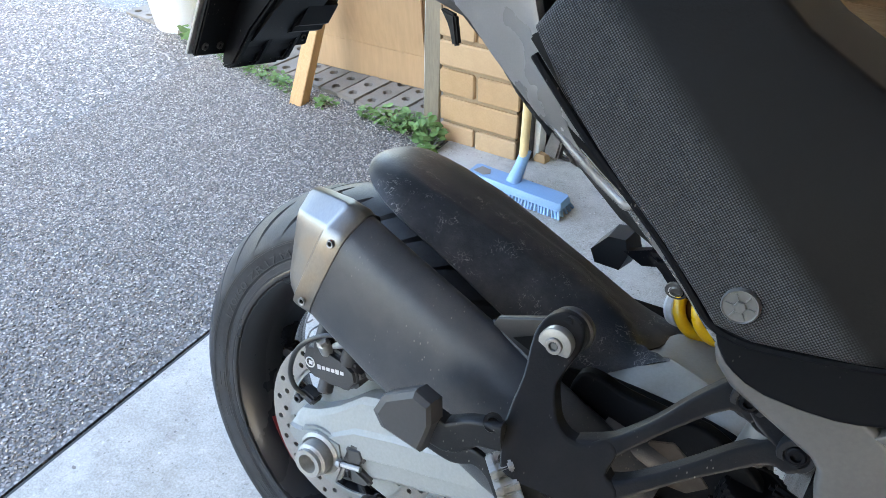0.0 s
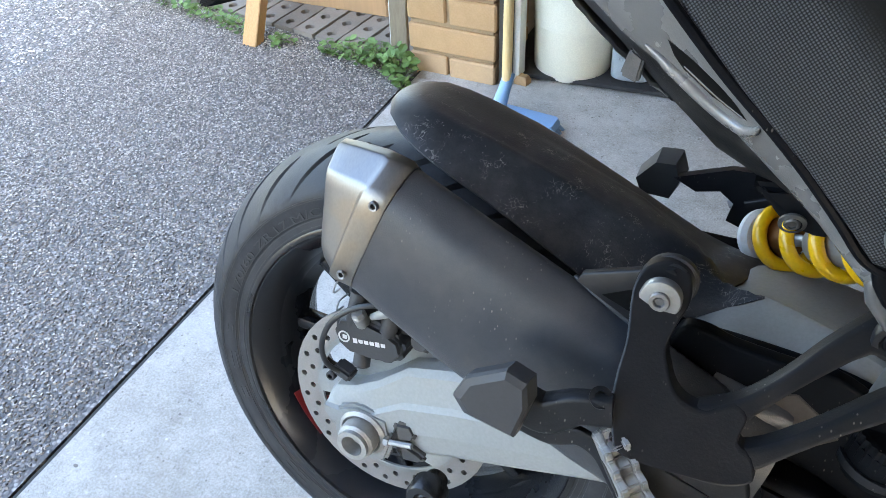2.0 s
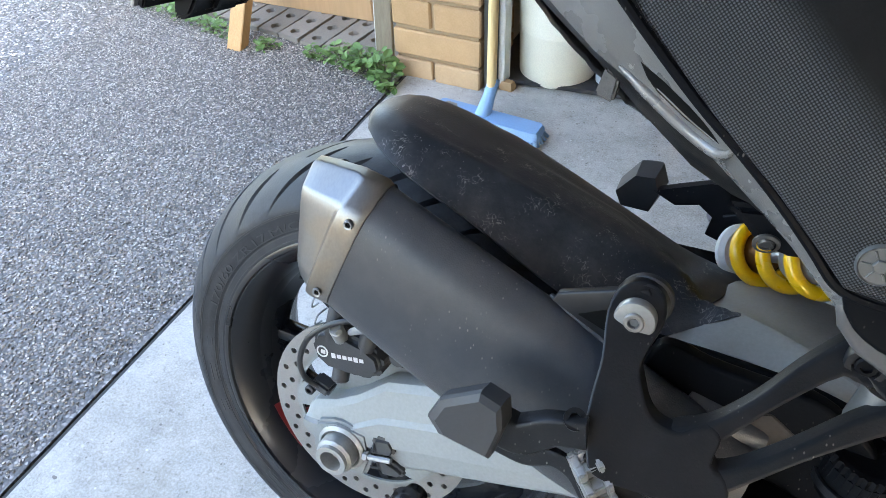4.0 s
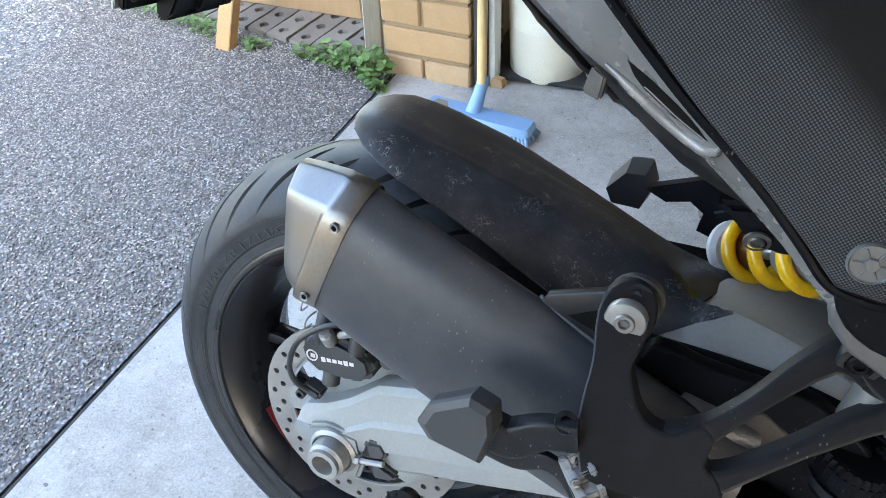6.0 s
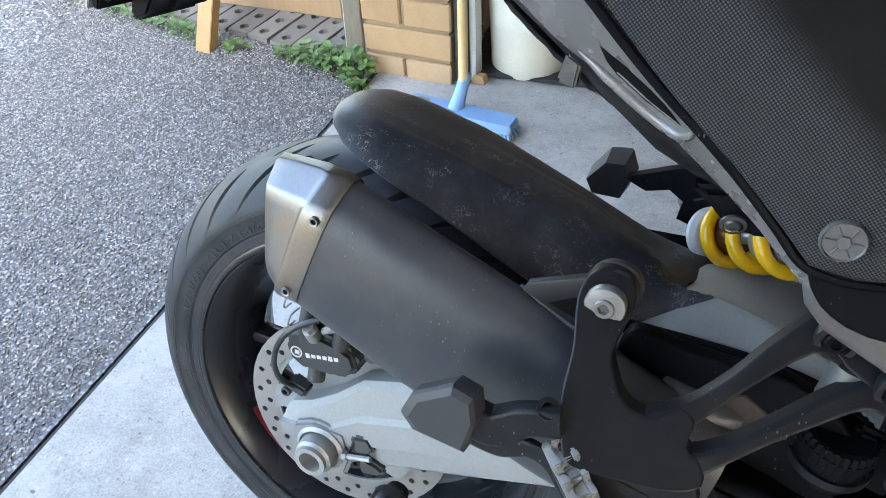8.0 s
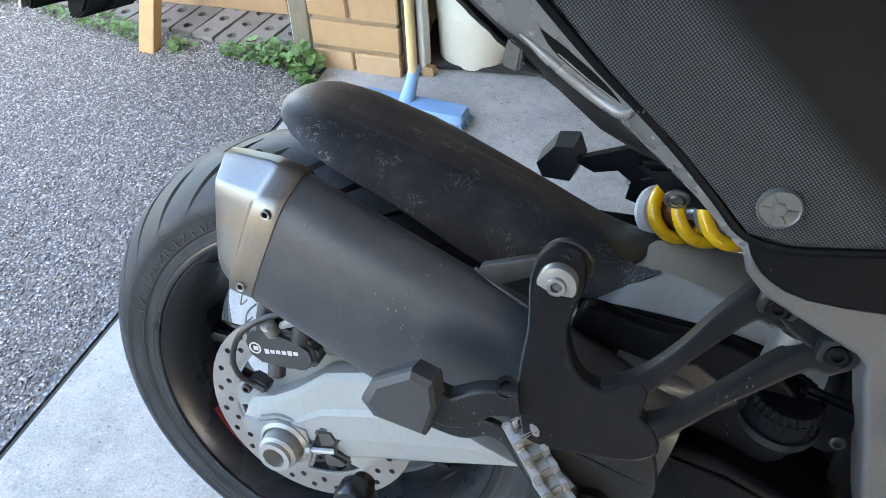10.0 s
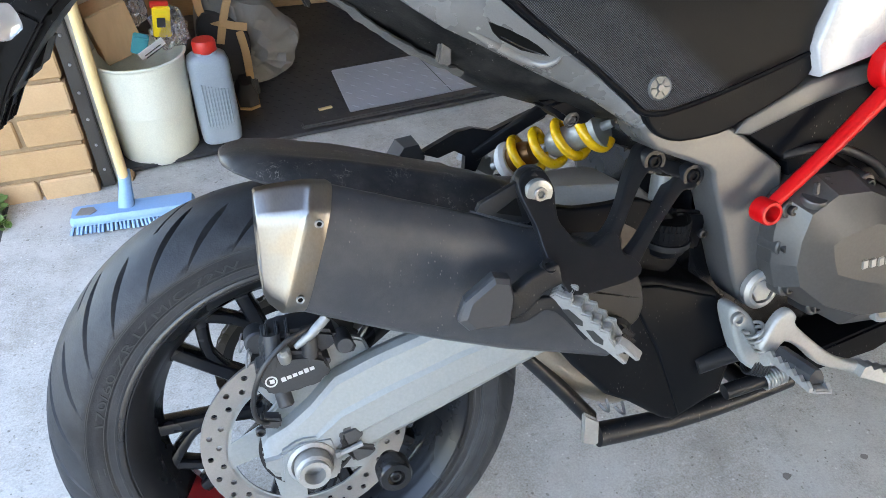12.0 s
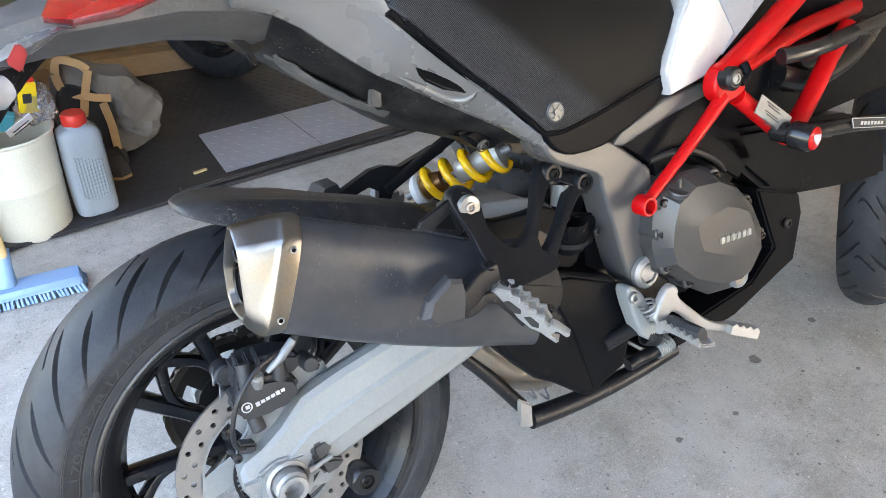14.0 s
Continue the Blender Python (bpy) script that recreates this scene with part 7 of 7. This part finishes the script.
# canvas bag with straps
def bag():
    ob = empty("canvas_bag", "grey canvas bag with tan straps slumped on the mat", "bag", Matrix.Translation((0.105, 1.76, 0.017)))
    edge = smooth_outline([(-0.155, 0.0), (-0.165, 0.10), (-0.160, 0.20), (-0.140, 0.275), (-0.075, 0.315), (-0.02, 0.290), (0.02, 0.275), (0.075, 0.262), (0.115, 0.205), (0.168, 0.150), (0.158, 0.095), (0.130, 0.040), (0.06, 0.0), (-0.05, 0.0)], 6)
    rings = []
    for y, k in ((-0.088, 0.12), (-0.094, 0.34), (-0.096, 0.55), (-0.092, 0.72), (-0.080, 0.86), (-0.060, 0.95), (-0.025, 1.0), (0.04, 1.0), (0.10, 0.9), (0.14, 0.6), (0.15, 0.2)):
        ring = []
        for p in edge:
            x, z = -0.01 + (p.x + 0.01) * k, 0.11 + (p.y - 0.11) * k
            u = Vector((x * 9 + z * 5, z * 9 - x * 4, y * 3))
            fold = 0.060 * (0.5 - abs(noise.noise(u * 0.8))) + 0.030 * (0.5 - abs(noise.noise(u * 1.9 + Vector((4, 1, 0))))) - 0.024
            ring.append((x, y - fold * 1.6, max(z + fold * 0.5 * k, 0.0)))
        rings.append(ring)
    part("body", loft(rings), "canvas", ob, angle=35)
    flat = rounded_section(0.005, 0.025, 4, 12)
    for i, pts in enumerate((((-0.138, -0.09, 0.31), (-0.127, -0.115, 0.265), (-0.06, -0.135, 0.238), (-0.003, -0.13, 0.222)), ((-0.030, -0.125, 0.220), (-0.020, -0.145, 0.140), (-0.020, -0.15, 0.05), (-0.015, -0.16, 0.006)), ((-0.045, -0.10, 0.31), (-0.070, -0.13, 0.255), (-0.092, -0.135, 0.18)), ((-0.138, -0.085, 0.31), (-0.12, -0.07, 0.345), (-0.07, -0.08, 0.33), (-0.045, -0.10, 0.31)))):
        part("strap", tube(pts, 1.0, section=flat), "strap", ob, "tan webbing strap")
    part("buckle", box((-0.018, -0.165, 0.035), (0.042, 0.012, 0.05), 0.004, pose(0, 0, 0, -20, 0, 10)), "ink", ob, "black strap buckle")
    # the body is closed: a dark patch paints the shaded open mouth
    part("dark_flap", casting([(-0.150, 0.10), (-0.158, 0.22), (-0.13, 0.275), (-0.075, 0.262), (-0.01, 0.215), (0.0, 0.15), (-0.02, 0.085), (-0.07, 0.045), (-0.12, 0.06)], -0.130, -0.09, 0.006, n=3), "dark_cloth", ob, "dark patch painted as the bag's shaded mouth")
    return ob


bag()
boot = thing("boot", loft([[(0.065 + x * k, 1.59 + y * k, z) for x, y in ((-0.03, -0.07), (0.0, -0.085), (0.03, -0.07), (0.034, 0.03), (0.02, 0.09), (-0.02, 0.09), (-0.034, 0.03))] for k, z in ((1.0, 0.017), (1.04, 0.03), (0.95, 0.06), (0.6, 0.085))]), "dark_cloth", "dark boot beside the canvas bag", "boot")
part("sole", loft([[(0.065 + x * k, 1.59 + y * k, z) for x, y in ((-0.03, -0.07), (0.0, -0.085), (0.03, -0.07), (0.034, 0.03), (0.02, 0.09), (-0.02, 0.09), (-0.034, 0.03))] for k, z in ((1.06, 0.0165), (1.08, 0.026))]), "strap", boot, "pale gum sole")

# timber and the wheel of another machine
thing("timber_beam", box((-0.02, 2.46, 0.062), (1.14, 0.09, 0.09), 0.004, pose(0, 0, 0, 0, 0, -3)), "rough_timber", "rough sawn timber beam lying on the mat", "timber")
thing("timber_beam", box((0.02, 2.62, 0.107), (1.3, 0.12, 0.18), 0.004, pose(0, 0, 0, 0, 0, -2)), "rough_timber", "thick rough timber baulk behind the bag", "timber")
thing("leaning_stick", tube([(-0.30, 2.95, 0.017), (-0.22, 3.05, 0.5), (-0.12, 3.17, 1.1)], 0.016, 10, 2), "grey_timber", "grey stick leaning on the garage wall", "stick")
w2 = empty("parked_wheel", "black motorcycle wheel of a second machine on the mat", "wheel", Matrix.Translation((0.62, 2.25, 0.322)) @ pose(0, 0, 0, 0, 0, -58))
t2 = tyre_mesh(0.306, 0.066, 0.222, 0.055, 24, 22.0)
part("tyre", t2, "tyre", w2)
part("rim", lathe(rim_profile(0.216, 0.05), n=72, closed=True), "rim", w2)
part("hub", lathe([(0.012, 0.05), (0.04, 0.05), (0.045, 0.02), (0.045, -0.02), (0.04, -0.05), (0.012, -0.05)], n=24), "rim", w2)
for k in range(5):
    a = radians(20 + 72 * k)
    part("spoke", tube([(0.035 * math.cos(a), 0, 0.035 * math.sin(a)), (0.182 * math.cos(a), 0, 0.182 * math.sin(a))], 1.0, steps=1, section=rounded_section(0.028, 0.022, 3, 10)), "rim", w2)

# beside the door: rail, strip, board, post, carton sheet, buckets
structure("door_rail", box((-0.356, 1.212, 1.08), (0.034, 0.03, 2.15), 0.003), "door_rail", "dark steel garage door rail with rivets", "door rail")
rail = bpy.data.objects["door_rail"]
for k in range(14):
    part("rivet", bolt((-0.356, 1.197, 0.06 + 0.075 * k), r=0.004, h=0.003, socket=False), "zinc", rail)
structure("door_strip", box((-0.330, 1.245, 1.08), (0.018, 0.05, 2.15), 0.002), "white_strip", "pale weather strip beside the door rail", "trim")
thing("leaning_board", box((-0.679, 1.232, 0.61), (0.05, 0.022, 1.22), 0.002, pose(0, 0, 0, 0, 2, 12)), "grey_timber", "weathered grey board standing against the brick pier", "board")
thing("white_batten", box((-0.715, 1.255, 0.60), (0.016, 0.02, 1.2), 0.002, pose(0, 0, 0, 0, 2, 0)), "white_strip", "thin white batten beside the weathered board", "batten")
thing("timber_post", box((-1.172, 1.345, 0.395), (0.052, 0.040, 0.92), 0.002, pose(0, 0, 0, -25.5, 3, 0)), "timber", "pine post leaning back behind the driveway edge", "post")


def carton_box():
    ob = empty("cardboard_box", "large brown cardboard box with a bulging flap on the pavers", "box", Matrix.Translation((-1.13, 1.60, 0.012)) @ pose(0, 0, 0, 0, 0, 2))
    w, d, h = 0.265, 0.17, 0.62
    part("side", box((w, 0, h / 2), (0.006, 2 * d, h), 0.002), "card", ob)
    part("side", box((-w, 0, h / 2), (0.006, 2 * d, h), 0.002), "card", ob)
    part("back", box((0, d, h / 2), (2 * w, 0.006, h), 0.002), "card", ob)
    part("base", box((0, 0, 0.003), (2 * w, 2 * d, 0.006), 0.001), "card", ob)
    part("front", box((0, -d, 0.06), (2 * w, 0.006, 0.12), 0.002), "card", ob)
    rows = []
    for k in range(13):
        z = 0.12 + 0.5 * k / 12
        rows.append([(x, -d - 0.035 * math.sin(math.pi * k / 12) * (1 - 0.4 * abs(x) / w) - 0.002, z) for x in (-w, -w / 2, 0, w / 2, w)] + [(x, -d - 0.035 * math.sin(math.pi * k / 12) * (1 - 0.4 * abs(x) / w) + 0.003, z) for x in (w, w / 2, 0, -w / 2, -w)])
    part("flap", loft(rows), "card", ob, "bulging front flap")
    return ob


carton_box()


def bucket(name, c, r0, r1, h, material, label):
    ob = empty(name, label, "bucket", Matrix.Translation(c))
    part("body", lathe([(0, 0), (r0, 0), (r0 + 0.002, 0.004), (r1, h - 0.02), (r1 + 0.006, h - 0.018), (r1 + 0.006, h), (r1 - 0.002, h), (r0 - 0.004, 0.006), (0, 0.006)], (0, 0, 0), (0, 0, 1), 40), material, ob)
    part("wire_handle", tube([(r1 + 0.006, 0, h - 0.03), (r1 * 0.8, -r1 * 0.7, h - 0.12), (0, -r1 - 0.02, h - 0.19), (-r1 * 0.8, -r1 * 0.7, h - 0.12), (-r1 - 0.006, 0, h - 0.03)], 0.002, 6), "zinc", ob)
    return ob


bucket("white_bucket", (-2.09, 1.475, -0.003), 0.115, 0.15, 0.36, "bucket_white", "white plastic bucket standing on the driveway edge")
bucket("yellow_bucket", (-1.72, 1.70, 0.012), 0.11, 0.14, 0.33, "bucket_yellow", "yellow plastic bucket on the pavers")

# small stains on the slab
def stain(c, r, seed):
    n = 18
    pts = [(c[0] + r * (1 + 0.45 * noise.noise(Vector((math.cos(6.283 * k / n) * 1.5, math.sin(6.283 * k / n) * 1.5, seed)))) * math.cos(6.283 * k / n), c[1] + r * 0.8 * (1 + 0.45 * noise.noise(Vector((math.cos(6.283 * k / n) * 1.5, math.sin(6.283 * k / n) * 1.5, seed + 5)))) * math.sin(6.283 * k / n)) for k in range(n)]
    structure("oil_stain", flat_prism(pts, 0.0005, 0.0009, 0.0), "stain", "small dark oil stain on the concrete", "stain")


for i, (x, y, r) in enumerate(((1.138, -0.078, 0.020), (1.382, -0.053, 0.014), (1.20, -0.16, 0.007), (0.96, -0.17, 0.009), (1.32, -0.22, 0.008), (1.08, -0.33, 0.006), (0.80, -0.16, 0.011), (1.45, 0.20, 0.012), (-0.565, -0.203, 0.006), (-0.47, -0.05, 0.004))):
    stain((x, y), r * 0.75, i * 3.1)

# weeds along the drive edge
def weed(c, r, height, count, seed, leaf=0.012):
    rng = random.Random(seed)
    verts, faces, sv, sf = [], [], [], []
    for k in range(count):
        a, d = rng.uniform(0, 6.283), r * math.sqrt(rng.random())
        x, y = c[0] + d * math.cos(a), c[1] + d * math.sin(a) * 0.7
        z = c[2] + height * rng.uniform(0.15, 1.0) * (1 - 0.5 * d / r)
        s, yaw = leaf * rng.uniform(0.6, 1.35), rng.uniform(0, 6.283)
        tilt = rng.uniform(-0.6, 0.6)
        m = Matrix.Translation((x, y, z)) @ Matrix.Rotation(yaw, 4, "Z") @ Matrix.Rotation(tilt, 4, "X") @ Matrix.Rotation(rng.uniform(-0.5, 0.5), 4, "Y")
        b = len(verts)
        for u, w, h in ((-1.0, 0, 0), (-0.45, 0.62, 0.12), (0.3, 0.7, 0.16), (1.0, 0, 0.05), (0.3, -0.7, 0.16), (-0.45, -0.62, 0.12), (0.0, 0, 0.0)):
            verts.append(tuple(m @ Vector((u * s, w * s, h * s))))
        faces += [(b + 6, b + i, b + (i + 1) % 6) for i in range(6)]
        if k % 3 == 0:
            base = Vector((c[0] + 0.35 * (x - c[0]), c[1] + 0.35 * (y - c[1]), c[2]))
            top = Vector((x, y, z))
            b = len(sv)
            for q in (base, top):
                sv += [tuple(q + Vector(o) * 0.0011) for o in ((1, 0, 0), (-0.5, 0.87, 0), (-0.5, -0.87, 0))]
            sf += [(b + i, b + (i + 1) % 3, b + 3 + (i + 1) % 3, b + 3 + i) for i in range(3)]
    stems = bpy.data.meshes.new("stems")
    stems.from_pydata(sv, [], sf)
    ob = thing("weed", stems, "stem", "low green weed growing in the driveway edge", "weed", "weeds along the driveway")
    me = bpy.data.meshes.new("leaves")
    me.from_pydata(verts, [], faces)
    tagged(part("leaves", me, "leaf", ob), kind="stuff")


for i, (x, y, r, h, n, lf) in enumerate(((-0.655, 1.135, 0.055, 0.12, 80, 0.014), (-0.625, 1.085, 0.03, 0.05, 26, 0.011), (-0.745, 1.175, 0.07, 0.09, 90, 0.012), (-0.83, 1.185, 0.075, 0.08, 90, 0.011), (-0.92, 1.195, 0.045, 0.05, 36, 0.010),
                                         (-1.10, 1.185, 0.05, 0.04, 40, 0.009), (-1.27, 1.215, 0.05, 0.05, 44, 0.009), (-1.36, 1.235, 0.06, 0.055, 60, 0.009), (-1.46, 1.255, 0.07, 0.055, 64, 0.009), (-1.57, 1.27, 0.06, 0.05, 50, 0.010), (-1.68, 1.285, 0.06, 0.05, 44, 0.010),
                                         (-1.90, 1.345, 0.05, 0.09, 16, 0.030), (-0.635, 0.60, 0.02, 0.02, 12, 0.006), (-0.632, 0.36, 0.018, 0.015, 10, 0.005), (-0.63, 0.75, 0.018, 0.018, 12, 0.006))):
    weed((x, y, -0.004), r, h, n, 40 + i, lf)

# ---------------------------------------------------------------- bricks, pavers, pebbles
pier = structure("brick_pier", box((-0.5145, 1.326, 1.08), (0.250, 0.252, 2.15), 0.0), "mortar", "buff brick pier beside the garage door with raked joints", "pier")


def brick_mesh(w, d, h, seed):
    bm = box((0, 0, 0), (w, d, h), 0.004, None, 1)
    rng = random.Random(seed)
    for v in bm.verts:
        v.co += Vector((rng.uniform(-1, 1), rng.uniform(-1, 1), rng.uniform(-1, 1))) * 0.0009
    me = finish(bm, 25)
    me.materials.append(M["brick"])
    return me


full = [brick_mesh(0.266, 0.112, 0.076, s) for s in range(3)]
half_a = [brick_mesh(0.118, 0.112, 0.076, s + 5) for s in range(2)]
half_b = [brick_mesh(0.138, 0.112, 0.076, s + 8) for s in range(2)]
rng = random.Random(12)
for course in range(24):
    z = 0.018 + 0.088 * course
    for y in (1.246, 1.400):
        front = y < 1.3
        if (course + (0 if front else 1)) % 2:
            row = [(-0.5135, rng.choice(full))]
        else:
            row = [(-0.5875, rng.choice(half_a)), (-0.4495, rng.choice(half_b))]
        for x, me in row:
            ob = new("brick", me)
            ob.parent = pier
            ob.location = (x + rng.uniform(-0.0015, 0.0015), y + rng.uniform(-0.002, 0.002), z)

bed = structure("paver_bed", flat_prism([(-0.66, 1.20), (-0.66, 1.62), (-2.4, 1.84), (-2.4, 1.40)], -0.06, -0.014, 0.0), "soil", "soil strip under the pavers beside the driveway", "soil")


def cored_paver(seed):
    """A clay brick on its side with three core holes."""
    w, d, h = 0.079, 0.228, 0.05
    bm = bmesh.new()
    ys = [-d / 2 + d * k / 3 for k in range(4)]
    for k in range(3):
        y0, y1 = ys[k], ys[k + 1]
        ym = (y0 + y1) / 2
        outer = [(-w / 2, y0), (0, y0), (w / 2, y0), (w / 2, ym), (w / 2, y1), (0, y1), (-w / 2, y1), (-w / 2, ym)]
        inner = []
        for x, y in outer:
            l = math.hypot(x, y - ym)
            inner.append((x / l * 0.017, ym + (y - ym) / l * 0.017))
        o = [bm.verts.new((x, y, h / 2)) for x, y in outer]
        i = [bm.verts.new((x, y, h / 2)) for x, y in inner]
        b = [bm.verts.new((x * 0.9, ym + (y - ym) * 0.9, h / 2 - 0.012)) for x, y in inner]
        for q in range(8):
            r = (q + 1) % 8
            bm.faces.new((o[q], o[r], i[r], i[q]))
            bm.faces.new((i[q], i[r], b[r], b[q]))
        bm.faces.new(b)
    lo = [bm.verts.new((x, y, -h / 2)) for x, y in ((-w / 2, -d / 2), (w / 2, -d / 2), (w / 2, d / 2), (-w / 2, d / 2))]
    hi = [bm.verts.new((x, y, h / 2)) for x, y in ((-w / 2, -d / 2), (w / 2, -d / 2), (w / 2, d / 2), (-w / 2, d / 2))]
    for q in range(4):
        r = (q + 1) % 4
        bm.faces.new((lo[q], lo[r], hi[r], hi[q]))
    bmesh.ops.remove_doubles(bm, verts=bm.verts, dist=1e-5)
    rg = random.Random(seed)
    for v in bm.verts:
        v.co += Vector((rg.uniform(-1, 1), rg.uniform(-1, 1), rg.uniform(-1, 1))) * 0.0012
    me = finish(bm, 30)
    me.materials.append(M["paver"])
    return me


pavers = [cored_paver(s) for s in range(3)]
for row in range(2):
    for k in range(20):
        s = 0.045 + 0.0872 * k
        x, y = -0.66 - s * 0.992, 1.315 + s * 0.128 + row * 0.236
        ob = new("paver", pavers[(k + row) % 3])
        ob.parent = bed
        ob.matrix_basis = Matrix.Translation((x, y, -0.014 + rng.uniform(-0.003, 0.003))) @ pose(0, 0, 0, rng.uniform(-1, 1), rng.uniform(-1, 1), -7.3 + rng.uniform(-1.2, 1.2))


def pebbles(x0, x1, y0, y1, pitch, seed):
    """Small rounded stones standing out of the driveway, all in one mesh."""
    rs = np.random.RandomState(seed)
    nx, ny = int((x1 - x0) / pitch), int((y1 - y0) / pitch)
    gx, gy = np.meshgrid(np.arange(nx), np.arange(ny))
    px = x0 + (gx.ravel() + 0.5 + rs.uniform(-0.42, 0.42, nx * ny)) * pitch
    py = y0 + (gy.ravel() + 0.5 + rs.uniform(-0.42, 0.42, nx * ny)) * pitch
    keep = (px < EDGE - 0.026) & (py < 1.20 - (px + 0.66) * 0.13)
    px, py = px[keep], py[keep]
    n = len(px)
    ang, a, b = rs.uniform(0, np.pi, n), pitch * rs.uniform(0.34, 0.66, n), pitch * rs.uniform(0.28, 0.5, n)
    h = rs.uniform(0.0010, 0.0036, n)
    ring = np.arange(6) * np.pi / 3
    base = np.stack([np.cos(ring), np.sin(ring)], 1)
    jit = 1 + rs.uniform(-0.22, 0.22, (n, 6))
    c, s = np.cos(ang)[:, None], np.sin(ang)[:, None]
    ux, uy = base[None, :, 0] * a[:, None] * jit, base[None, :, 1] * b[:, None] * jit
    X, Y = px[:, None] + ux * c - uy * s, py[:, None] + ux * s + uy * c
    lowz = np.full((n, 6), -0.0046)
    X2, Y2 = px[:, None] + (X - px[:, None]) * 0.62, py[:, None] + (Y - py[:, None]) * 0.62
    hz = -0.004 + h[:, None] + rs.uniform(-0.0006, 0.0006, (n, 6))
    V = np.concatenate([np.stack([X, Y, lowz], -1), np.stack([X2, Y2, hz], -1)], 1).reshape(-1, 3)
    k = np.arange(6)
    quad = np.stack([k, (k + 1) % 6, 6 + (k + 1) % 6, 6 + k], 1)
    F = (quad[None] + (np.arange(n) * 12)[:, None, None]).reshape(-1, 4)
    top = (np.arange(6, 12)[None] + (np.arange(n) * 12)[:, None])
    me = bpy.data.meshes.new("pebbles")
    me.from_pydata(V.tolist(), [], F.tolist() + top.tolist())
    me.shade_smooth()
    me.set_sharp_from_angle(angle=radians(50))
    return me


tagged(part("pebbles", pebbles(-1.75, EDGE, -0.75, 1.40, 0.0085, 3), "pebble", bpy.data.objects["driveway"]), kind="stuff")
tagged(part("far_pebbles", pebbles(-3.4, -1.75, -0.75, 1.80, 0.0125, 4), "pebble", bpy.data.objects["driveway"]), kind="stuff")
